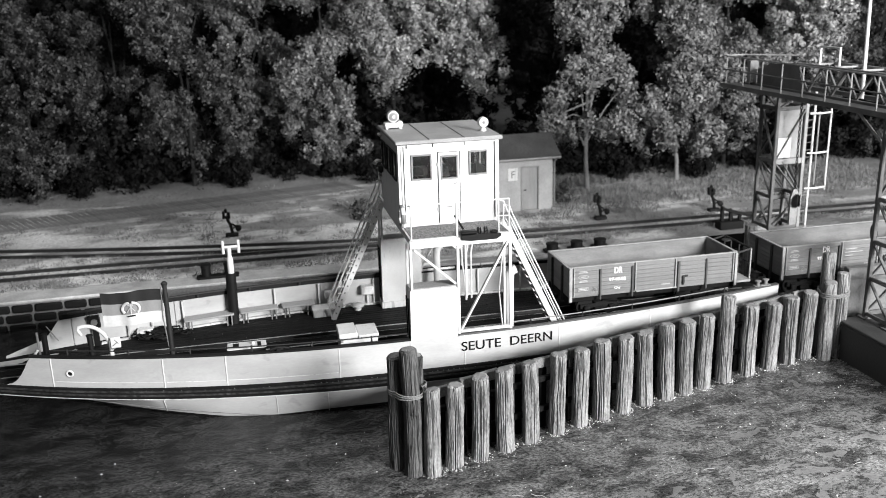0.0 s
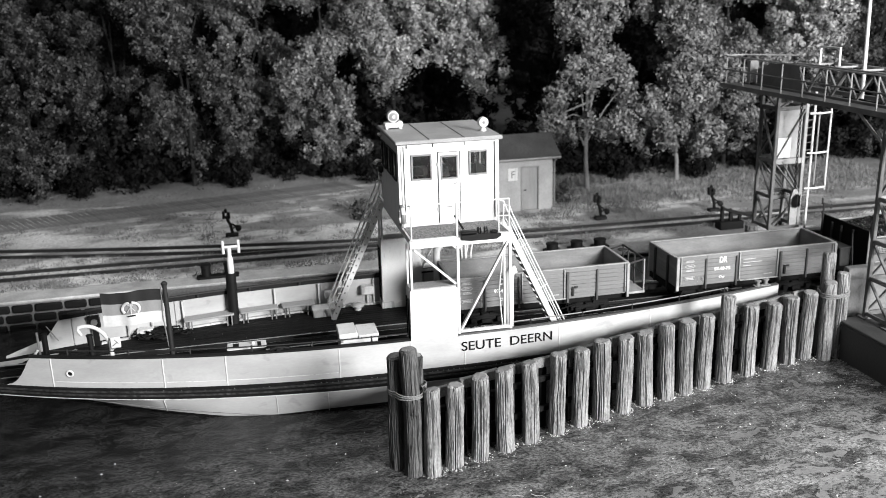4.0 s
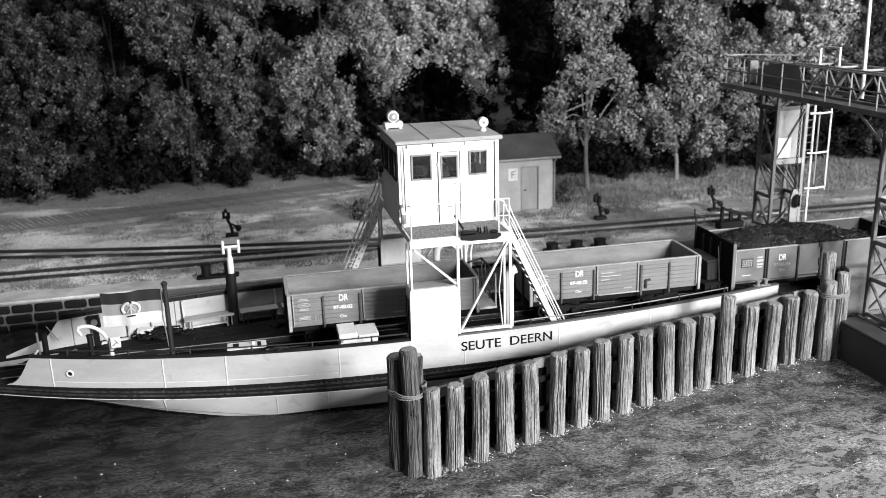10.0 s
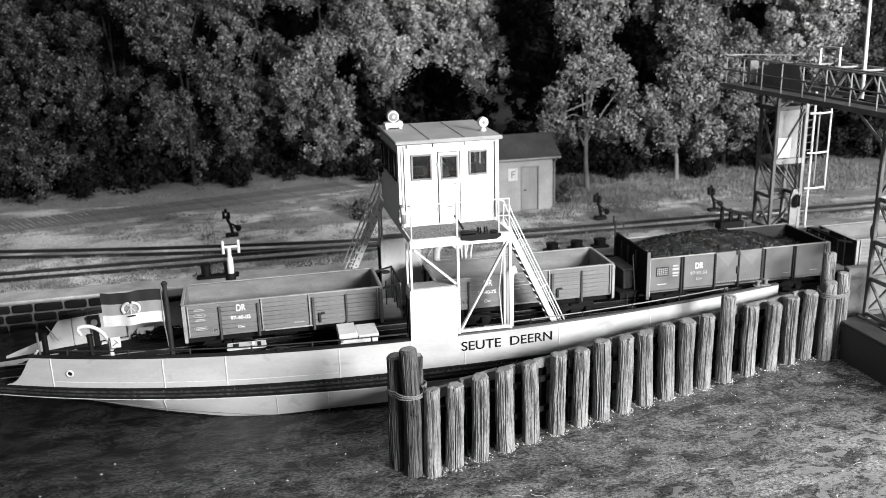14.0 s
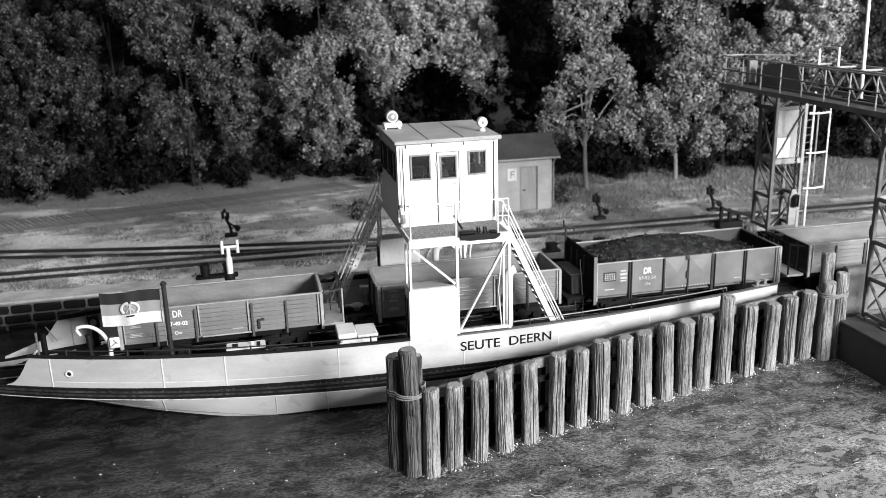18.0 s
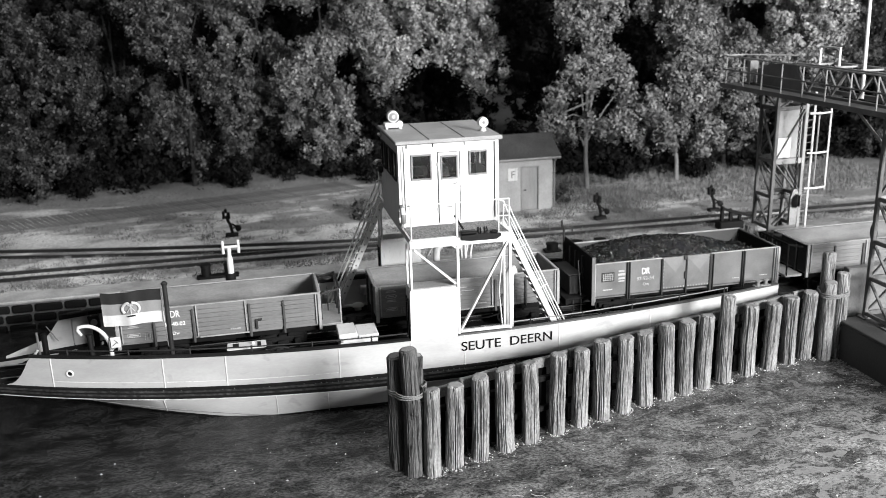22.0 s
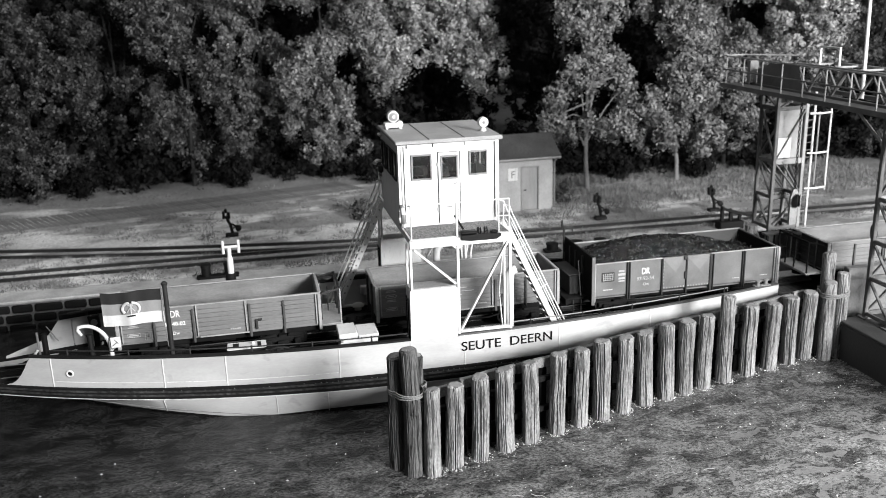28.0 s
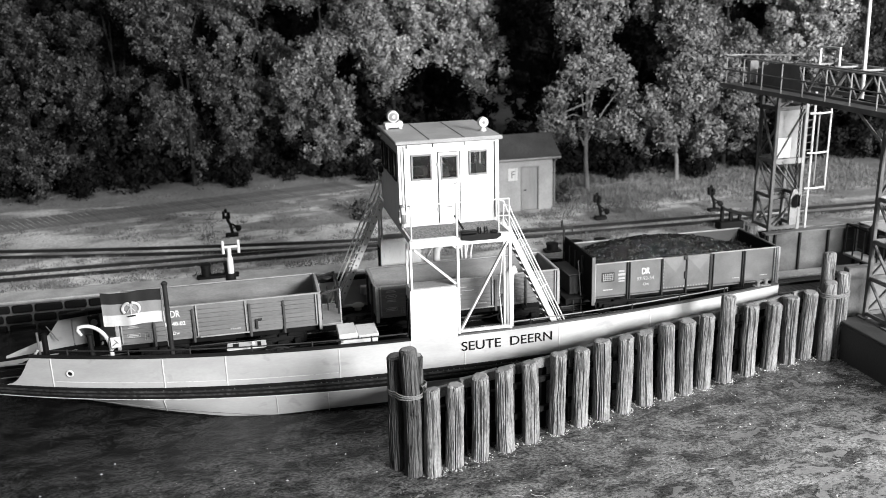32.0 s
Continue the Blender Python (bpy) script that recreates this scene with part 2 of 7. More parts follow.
def water_material():
    """Murky water: darker by the ferry's bow, paler towards the landing, the hull's shade put into the colour, with
    scum drifting on it.
    """
    m = bpy.data.materials.new("river_water")
    m.use_nodes = True
    n, l = m.node_tree.nodes, m.node_tree.links
    b = n["Principled BSDF"]
    tc = n.new("ShaderNodeTexCoord")

    def mapped(sx, sy, turn):
        mp = n.new("ShaderNodeMapping")
        mp.inputs["Scale"].default_value = (sx, sy, 1)
        mp.inputs["Rotation"].default_value = (0, 0, radians(turn))
        l.new(tc.outputs["Object"], mp.inputs[0])
        return mp.outputs[0]

    def tex(at, scale, detail, rough, bent=0.0):
        t = n.new("ShaderNodeTexNoise")
        for k, v in zip(("Scale", "Detail", "Roughness", "Distortion"), (scale, detail, rough, bent)):
            t.inputs[k].default_value = v
        l.new(at, t.inputs["Vector"])
        return t.outputs[0]

    def ranged(src, lo, hi, a, z):
        r = n.new("ShaderNodeMapRange")
        for k, v in zip(("From Min", "From Max", "To Min", "To Max"), (lo, hi, a, z)):
            r.inputs[k].default_value = v
        l.new(src, r.inputs["Value"])
        return r.outputs[0]

    def maths(op, a, z):
        r = n.new("ShaderNodeMath")
        r.operation = op
        for k, v in enumerate((a, z)):
            if isinstance(v, (int, float)):
                r.inputs[k].default_value = v
            else:
                l.new(v, r.inputs[k])
        return r.outputs[0]

    plain, along = mapped(1, 1, 0), mapped(0.62, 1.0, -14)
    wave = tex(along, 1.6, 8, 0.74, 0.25)
    grit = tex(mapped(0.8, 1.15, -10), 13.0, 5, 0.8, 0.2)
    broad = tex(plain, 0.42, 4, 0.6)
    scum = tex(mapped(0.75, 1.25, 6), 1.5, 7, 0.60, 0.6)
    sep = n.new("ShaderNodeSeparateXYZ")
    l.new(tc.outputs["Object"], sep.inputs[0])
    base_tone = ranged(sep.outputs["X"], -9.0, 8.0, 0.036, 0.122)
    # Darker towards the hull: its shade on the water, put into the tone.
    base_tone = maths("MULTIPLY", base_tone, ranged(sep.outputs["Y"], -9.5, -3.4, 1.25, 0.45))
    tone = maths("MULTIPLY", base_tone, ranged(broad, 0.38, 0.62, 0.75, 1.2))
    open_tone = maths("MULTIPLY", maths("MULTIPLY", tone, ranged(wave, 0.42, 0.56, 0.34, 1.32)), ranged(grit, 0.40, 0.62, 0.30, 1.85))
    # thin plates of scum, thicker towards the landing, each with a dark rim
    film = maths("ADD", scum, maths("ADD", ranged(sep.outputs["X"], -6.0, 9.0, -0.10, 0.025), ranged(sep.outputs["Y"], -10.0, -5.0, 0.02, -0.07)))
    floats = maths("MULTIPLY", ranged(film, 0.555, 0.563, 0.0, 0.8), ranged(grit, 0.34, 0.46, 0.3, 1.0))
    rim = maths("MULTIPLY", ranged(film, 0.535, 0.552, 0.0, 1.0), ranged(film, 0.552, 0.558, 1.0, 0.0))
    skin = maths("MULTIPLY", tone, ranged(grit, 0.3, 0.7, 1.15, 1.6))
    tone = maths("ADD", maths("MULTIPLY", open_tone, maths("SUBTRACT", 1.0, floats)), maths("MULTIPLY", skin, floats))
    tone = maths("MULTIPLY", tone, maths("SUBTRACT", 1.0, maths("MULTIPLY", rim, 0.5)))
    mix = n.new("ShaderNodeCombineColor")
    for k in range(3):
        l.new(tone, mix.inputs[k])
    l.new(mix.outputs[0], b.inputs["Base Color"])
    b.inputs["IOR"].default_value = 1.33
    b.inputs["Specular IOR Level"].default_value = 0.38
    l.new(maths("ADD", ranged(wave, 0.35, 0.65, 0.04, 0.13), maths("MULTIPLY", floats, 0.5)), b.inputs["Roughness"])
    b1, b2 = n.new("ShaderNodeBump"), n.new("ShaderNodeBump")
    b1.inputs["Strength"].default_value, b1.inputs["Distance"].default_value = 0.3, 0.10
    b2.inputs["Strength"].default_value, b2.inputs["Distance"].default_value = 0.4, 0.03
    l.new(wave, b1.inputs["Height"])
    l.new(grit, b2.inputs["Height"])
    l.new(b1.outputs[0], b2.inputs["Normal"])
    l.new(b2.outputs[0], b.inputs["Normal"])
    return m


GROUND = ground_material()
WATER = water_material()


# ---- building tools ----
class Shape:
    """Collects vertices and faces in place coordinates and becomes one mesh."""

    def __init__(self):
        self.v, self.f = [], []

    def add(self, verts, faces):
        k = len(self.v)
        self.v += [tuple(p) for p in verts]
        self.f += [tuple(i + k for i in q) for q in faces]
        return self

    def box(self, x0, x1, y0, y1, z0, z1, c=0.0, m=None):
        """A box with chamfered edges of width c, turned and moved by m."""
        c = min(c, abs(x1 - x0) * 0.4, abs(y1 - y0) * 0.4, abs(z1 - z0) * 0.4)
        if c <= 0:
            vs = [(x, y, z) for x in (x0, x1) for y in (y0, y1) for z in (z0, z1)]
            fs = [(0, 1, 3, 2), (4, 6, 7, 5), (0, 4, 5, 1), (2, 3, 7, 6), (0, 2, 6, 4), (1, 5, 7, 3)]
        else:
            vs, fs = [], []
            cx, cy, cz, hx, hy, hz = (x0 + x1) / 2, (y0 + y1) / 2, (z0 + z1) / 2, (x1 - x0) / 2, (y1 - y0) / 2, (z1 - z0) / 2
            ix = {}
            for a in (-1, 1):
                for b in (-1, 1):
                    for d in (-1, 1):
                        for k in range(3):
                            ix[a, b, d, k] = len(vs)
                            vs.append((cx + a * (hx - (c if k != 0 else 0)), cy + b * (hy - (c if k != 1 else 0)), cz + d * (hz - (c if k != 2 else 0))))
            for s in (-1, 1):
                o = ((-1, -1), (1, -1), (1, 1), (-1, 1)) if s > 0 else ((-1, -1), (-1, 1), (1, 1), (1, -1))
                fs.append(tuple(ix[s, p, q, 0] for p, q in o))
                fs.append(tuple(ix[q, s, p, 1] for p, q in o))
                fs.append(tuple(ix[p, q, s, 2] for p, q in o))
            for a in (-1, 1):
                for b in (-1, 1):
                    for (k1, k2, f) in ((0, 1, lambda d: (a, b, d)), (1, 2, lambda d: (d, a, b)), (0, 2, lambda d: (a, d, b))):
                        q = [ix[(*f(-1), k1)], ix[(*f(1), k1)], ix[(*f(1), k2)], ix[(*f(-1), k2)]]
                        flip = (a * b > 0) if (k1, k2) != (0, 2) else (a * b < 0)
                        fs.append(tuple(q[::-1]) if flip else tuple(q))
                    for d in (-1, 1):
                        t = [ix[a, b, d, k] for k in range(3)]
                        fs.append(tuple(t) if a * b * d > 0 else tuple(t[::-1]))
        if m is not None:
            vs = [m @ Vector(p) for p in vs]
        return self.add(vs, fs)

    def beam(self, p, q, w, h, c=0.0, up=(0, 0, 1)):
        """A bar from p to q, w wide and h high."""
        p, q = Vector(p), Vector(q)
        d = (q - p).normalized()
        u = Vector(up)
        if abs(d.dot(u)) > 0.98:
            u = Vector((0, 1, 0))
        s = d.cross(u).normalized()
        t = s.cross(d)
        m = Matrix((d, s, t)).transposed().to_4x4()
        m.translation = p
        return self.box(0, (q - p).length, -w / 2, w / 2, -h / 2, h / 2, c, m)

    def rod(self, p, q, r, n=10, r2=None):
        return self.tube([p, q], r, n, r2)

    def tube(self, pts, r, n=8, r2=None):
        """A round bar along points, from radius r to r2."""
        pts = [Vector(p) for p in pts]
        r2 = r if r2 is None else r2
        vs, fs = [], []
        side = None
        for i, p in enumerate(pts):
            d = (pts[min(i + 1, len(pts) - 1)] - pts[max(i - 1, 0)]).normalized()
            ref = side if side is not None else (Vector((0, 0, 1)) if abs(d.z) < 0.9 else Vector((1, 0, 0)))
            s = (ref - d * ref.dot(d)).normalized()
            side = s
            t = d.cross(s)
            k = r + (r2 - r) * i / max(1, len(pts) - 1)
            vs += [p + (s * math.cos(a) + t * math.sin(a)) * k for a in (2 * math.pi * j / n for j in range(n))]
        for i in range(len(pts) - 1):
            fs += [(i * n + j, i * n + (j + 1) % n, (i + 1) * n + (j + 1) % n, (i + 1) * n + j) for j in range(n)]
        fs.append(tuple(range(n))[::-1])
        fs.append(tuple(range((len(pts) - 1) * n, len(pts) * n)))
        return self.add(vs, fs)

    def lathe(self, at, prof, n=16, axis=(0, 0, 1)):
        """A turned body: (radius, height) pairs round an axis."""
        q = Vector((0, 0, 1)).rotation_difference(Vector(axis))
        vs, fs = [], []
        for r, z in prof:
            vs += [Vector(at) + q @ Vector((r * math.cos(a), r * math.sin(a), z)) for a in (2 * math.pi * j / n for j in range(n))]
        for i in range(len(prof) - 1):
            fs += [(i * n + j, i * n + (j + 1) % n, (i + 1) * n + (j + 1) % n, (i + 1) * n + j) for j in range(n)]
        fs.append(tuple(range(n))[::-1])
        fs.append(tuple(range((len(prof) - 1) * n, len(prof) * n)))
        return self.add(vs, fs)

    def loft(self, sections):
        """Joins closed outlines of equal length, with caps."""
        n = len(sections[0])
        vs = [p for s in sections for p in s]
        fs = []
        for i in range(len(sections) - 1):
            fs += [(i * n + j, i * n + (j + 1) % n, (i + 1) * n + (j + 1) % n, (i + 1) * n + j) for j in range(n)]
        fs.append(tuple(range(n))[::-1])
        fs.append(tuple(range((len(sections) - 1) * n, len(sections) * n)))
        return self.add(vs, fs)

    def mesh(self, name, material, origin=(0, 0, 0), smooth=40):
        me = bpy.data.meshes.new(name)
        o = Vector(origin)
        me.from_pydata([Vector(p) - o for p in self.v], [], self.f)
        bm = bmesh.new()
        bm.from_mesh(me)
        bmesh.ops.recalc_face_normals(bm, faces=bm.faces)
        bm.to_mesh(me)
        bm.free()
        me.materials.append(material)
        if smooth:
            me.polygons.foreach_set("use_smooth", [True] * len(me.polygons))
            me.set_sharp_from_angle(angle=radians(smooth))
        return me


def origin_of(ob):
    while ob.parent:
        ob = ob.parent
    return ob.location


def part(name, shape, material, parent, label="", smooth=40):
    """One mesh under a thing or a part; its shape is given in place coordinates."""
    ob = new(name, shape.mesh(name, material, origin_of(parent), smooth))
    ob.parent = parent
    return tagged(ob, label)


def share(name, me, parent, loc, rz=0.0, rx=0.0, ry=0.0):
    """A further piece on a mesh that several pieces share; loc in place coordinates."""
    ob = new(name, me)
    ob.parent = parent
    ob.matrix_basis = pose(*(Vector(loc) - origin_of(parent)), rx, ry, rz)
    return ob


def thing(name, at, label, category, group="", kind=""):
    ob = new(name)
    ob.location = at
    ob.empty_display_size = 0.2
    return tagged(ob, label, category, group, kind)


def solid(name, shape, material, at, label="", category="", group="", kind="", smooth=40):
    ob = new(name, shape.mesh(name, material, at, smooth))
    ob.location = at
    return tagged(ob, label, category, group, kind)


def lettering(name, text, size, at, material, parent, rz=0.0, label="", squeeze=1.0, bold=0.0):
    """Raised flat letters that face -y when rz is 0."""
    cu = bpy.data.curves.new(name, "FONT")
    cu.body, cu.size, cu.extrude, cu.align_x, cu.offset = text, size, 0.003, "CENTER", bold
    tmp = bpy.data.objects.new(name, cu)
    scene.collection.objects.link(tmp)
    me = bpy.data.meshes.new_from_object(tmp.evaluated_get(bpy.context.evaluated_depsgraph_get()))
    bpy.data.objects.remove(tmp)
    bpy.data.curves.remove(cu)
    me.transform(Matrix.Diagonal((squeeze, 1, 1, 1)))
    me.materials.clear()
    me.materials.append(material)
    ob = new(name, me)
    ob.parent = parent
    ob.matrix_basis = pose(*(Vector(at) - origin_of(parent)), 90, 0, rz)
    return tagged(ob, label)


def cloud(name, verts, faces, material):
    """A large mesh from arrays of vertices and of equal faces."""
    me = bpy.data.meshes.new(name)
    k = faces.shape[1]
    me.vertices.add(len(verts))
    me.vertices.foreach_set("co", np.asarray(verts, np.float32).ravel())
    me.loops.add(faces.size)
    me.loops.foreach_set("vertex_index", faces.astype(np.int32).ravel())
    me.polygons.add(len(faces))
    me.polygons.foreach_set("loop_start", np.arange(0, faces.size, k, dtype=np.int32))
    me.polygons.foreach_set("loop_total", np.full(len(faces), k, dtype=np.int32))
    me.update(calc_edges=True)
    me.validate()
    me.materials.append(material)
    return me

# ---- the setting ----
DECK, RAILTOP = 1.0, 1.12


def sheet(name, x0, x1, y0, y1, z, nx, ny, material, label, category, rough=0.0):
    xs, ys = np.linspace(x0, x1, nx), np.linspace(y0, y1, ny)
    vs = [(x, y, z + (rough * noise.noise(Vector((x * 0.5, y * 0.5, 0))) if rough else 0)) for y in ys for x in xs]
    fs = [(j * nx + i, j * nx + i + 1, (j + 1) * nx + i + 1, (j + 1) * nx + i) for j in range(ny - 1) for i in range(nx - 1)]
    return solid(name, Shape().add(vs, fs), material, (0, 0, 0), label, category, kind="structure", smooth=60)


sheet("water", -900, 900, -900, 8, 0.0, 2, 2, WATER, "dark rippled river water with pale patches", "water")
bed = Shape()
bed.add([(-900, 6.95, 0.995), (900, 6.95, 0.995), (900, 16, 1.0), (-900, 16, 1.0), (900, 2500, 1.0), (-900, 2500, 1.0)], [(0, 1, 2, 3), (3, 2, 4, 5)])
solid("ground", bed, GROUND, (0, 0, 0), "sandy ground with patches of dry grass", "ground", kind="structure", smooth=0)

# quay wall of dark squared stones with pale joints, under a coping
quay = thing("quay_wall", (-9, 6.6, 0), "dark squared stone quay wall with pale mortar", "wall", kind="structure")
part("wall_core", Shape().box(-60, 12.4, 6.62, 7.2, -1.0, 0.99), MORTAR, quay)
part("coping", Shape().box(-60, 1.0, 6.5, 7.55, 0.99, 1.10, 0.03), COPING, quay, "worn concrete coping")
stone_meshes = []
for k in range(6):
    w = 0.62 + 0.06 * k
    stone_meshes.append((w, Shape().box(-w / 2, w / 2, -0.07, 0.07, -0.145, 0.145, 0.05).mesh("stone", STONE)))
for row in range(4):
    x = -19.0 + 0.5 * (row % 2)
    while x < -9.5:
        w, me = random.choice(stone_meshes)
        share("stone", me, quay, (x + w / 2, 6.60 + random.uniform(-0.02, 0.015), 0.78 - 0.365 * row), ry=random.uniform(-1, 1))
        x += w + 0.075


def rail_line(path, name, parent, z=RAILTOP, head=RAIL_BRIGHT, k=1.0):
    """One rail: foot, web and a worn head, along a line of points."""
    body, top = Shape(), Shape()
    for prof, s in (([(-0.07, -0.13), (0.07, -0.13), (0.07, -0.115), (0.014, -0.10), (0.014, -0.035), (0.034, -0.03), (0.034, -0.008), (-0.034, -0.008), (-0.034, -0.03),
                      (-0.014, -0.035), (-0.014, -0.10), (-0.07, -0.115)], body), ([(-0.03, -0.0075), (0.03, -0.0075), (0.024, 0.0), (-0.024, 0.0)], top)):
        sec = []
        for i, p in enumerate(path):
            a, b = Vector(path[max(0, i - 1)]), Vector(path[min(len(path) - 1, i + 1)])
            d = (b - a).normalized()
            nrm = Vector((-d.y, d.x, 0))
            sec.append([Vector((p[0], p[1], z)) + nrm * u * k + Vector((0, 0, w * k)) for u, w in prof])
        s.loft(sec)
    r = part(name, body, RAIL, parent)
    part("rail_head", top, head, r)


def track(label, line, z, x0, x1, gauge=0.90, step=0.62, bury=0.0):
    """A narrow track along y = line(x)."""
    t = thing("railway_track", (0, line(0), z - 0.12), label, "track", "railway tracks", "structure")
    xs = np.linspace(x0, x1, 40)
    for s in (-1, 1):
        rail_line([(x, line(x) + s * gauge / 2, 0) for x in xs], "rail", t, z + 0.03, RAIL_DULL, 1.15)
    me = Shape().box(-0.1, 0.1, -0.78, 0.78, -0.07, 0.0, 0.015).mesh("sleeper", SLEEPER)
    x = x0 + 0.3
    while x < x1:
        share("sleeper", me, t, (x + random.uniform(-0.03, 0.03), line(x), z - 0.125 - bury), rz=random.uniform(-2, 2))
        x += step
    return t


track("narrow railway track half sunk in gravel along the quay", lambda x: 9.55 - 0.02 * x, 1.10, -26, 34)
track("narrow railway track curving through dry grass", lambda x: 9.5 + 0.00 * x + 2.4e-2 * max(0.0, 7.5 - x) ** 1.75 * 0.55 + 0.02 * max(0.0, 7.5 - x), 1.10, -26, 7.0)

# slab road behind the tracks
road = thing("road", (-10, 20, 1.0), "worn road of narrow concrete slabs", "road", kind="structure")
slab_me = Shape().box(-0.105, 0.105, -1.3, 1.3, -0.05, 0.016, 0.008).mesh("slab", SLAB)
for k in range(92):
    x = -24 + 0.26 * k
    share("slab", slab_me, road, (x, 18.6 + 0.16 * (x + 17) + 0.003 * (x + 17) ** 2, 1.0 + random.uniform(-0.004, 0.006)), rz=30 + random.uniform(-1, 1))

# ---- the ferry ----
ferry = thing("ferry", (0, 0, 0.9), "white train ferry with a tall bridge over its deck track", "ferry")


def half_beam(x):
    return 2.95 - 0.0052 * max(0.0, -1 - x) ** 2.4 - 0.0225 * max(0.0, x - 0.5) ** 1.68


def sheer(x):
    z = 1.92 + 0.0007 * x * x
    if x < -11.72:
        z = belt_top(x) + 0.01 + (z - belt_top(x)) * max(0.0, (x + 12.42) / 0.7) ** 1.9
    return z


def sheer_far(x):
    """The far bulwark sweeps down to the deck end in a hollow curve and then runs out low."""
    z = 1.92 + 0.0007 * x * x
    if x < -12.15:
        return 1.43 - 0.20 * (-12.15 - x) / 0.8
    if x < -11.5:
        return 1.43 + (z - 1.43) * ((x + 12.15) / 0.65) ** 1.9
    return z


def belt_top(x):
    return 1.03 + 0.0011 * x * x


def belt_low(x):
    return belt_top(x) - 0.36 + 0.010 * max(0.0, -3 - x)


def keel(x):
    return -0.25 if x > -5.0 else -0.25 + 1.12 * ((-5.0 - x) / 7.5) ** 1.15


def run(x0, x1, step=0.45):
    n = max(2, int((x1 - x0) / step) + 1)
    return [x0 + (x1 - x0) * i / (n - 1) for i in range(n)]


LEFT, RIGHT = -13.3, 10.55
shell = Shape()
sec = []
for x in run(LEFT, RIGHT):
    b, zt, zk = half_beam(x), 0.97, keel(x)
    low = max(0.35, b - 0.30 - 0.05 * max(0, -5 - x))
    sec.append([(x, -b + 0.01, zt), (x, -b + 0.03, (zt + zk) / 2 + 0.12), (x, -low, zk), (x, low, zk), (x, b - 0.03, (zt + zk) / 2 + 0.12), (x, b - 0.01, zt)])
shell.loft(sec)
hull = part("hull", shell, HULL_WHITE, ferry, "white hull plates", smooth=35)
for k, xs in enumerate((-8.3, -5.3, -3.9, -2.2, 1.5, 4.5, 7.5)):
    zk = keel(xs)
    b = half_beam(xs)
    part("weld_seam", Shape().tube([(xs, -b + 0.005, 0.75), (xs + 0.01, -b + 0.02, (0.97 + zk) / 2 + 0.12), (xs + 0.02, -max(0.35, b - 0.30 - 0.05 * max(0, -5 - xs)) - 0.005, zk)], 0.012, 5), WHITE_WORN, hull)


# Black strips along the bottom plates draw the shade under the hull.
under_shade = Shape()
for s in (-1, 1):
    under_shade.loft([[(x, s * (max(0.35, half_beam(x) - 0.30 - 0.05 * max(0, -5 - x)) + d), keel(x) + e) for d, e in ((0.012, -0.015), (0.03, 0.05), (-0.02, 0.06), (-0.03, -0.012))] for x in run(-12.6, -3.0)])
def rise(x):
    return 0.09 * min(1.0, (x + 6.1) / 2.5) - 0.02


for s in (-1, 1):
    def flank(x, z):
        low, b = max(0.35, half_beam(x) - 0.30 - 0.05 * max(0, -5 - x)), half_beam(x) - 0.03
        mid, zk = (0.97 + keel(x)) / 2 + 0.12, keel(x)
        return s * (low + (b - low) * (z - zk) / (mid - zk) + 0.008)
    under_shade.loft([[(x, flank(x, -0.05), -0.05), (x, flank(x, rise(x)), rise(x)), (x, flank(x, rise(x)) - s * 0.03, rise(x)), (x, flank(x, -0.05) - s * 0.03, -0.05)] for x in run(-5.6, 10.2)])
part("boot_top", under_shade, BLACK, hull, "black strip for the shade along the bottom plates")


for s in (-1, 1):
    ridge = Shape()
    for x0, x1 in ((-12.3, -8.72), (-8.66, -5.0), (-4.94, -1.0)):
        ridge.tube([(x, -s * (max(0.35, half_beam(x) - 0.30 - 0.05 * max(0, -5 - x)) * 0.72 + (half_beam(x) - 0.03) * 0.28 + 0.005), keel(x) * 0.72 + 0.28 * ((0.97 + keel(x)) / 2 + 0.12)) for x in run(x0, x1)], 0.016, 6)
    part("chine_bar", ridge, STEEL_GREY, hull, "grey rubbing bar low on the hull")


def side_strip(s, x0, x1, zlo, zhi, y_out, y_in, step=0.4):
    """A strip along one side of the ferry; y_out and y_in are measured outwards from the hull line."""
    out = []
    for x in run(x0, x1, step):
        b = half_beam(x)
        q = [(x, s * (b + y_out), zlo(x)), (x, s * (b + y_out), zhi(x)), (x, s * (b + y_in), zhi(x)), (x, s * (b + y_in), zlo(x))]
        out.append(q)
    return Shape().loft(out)


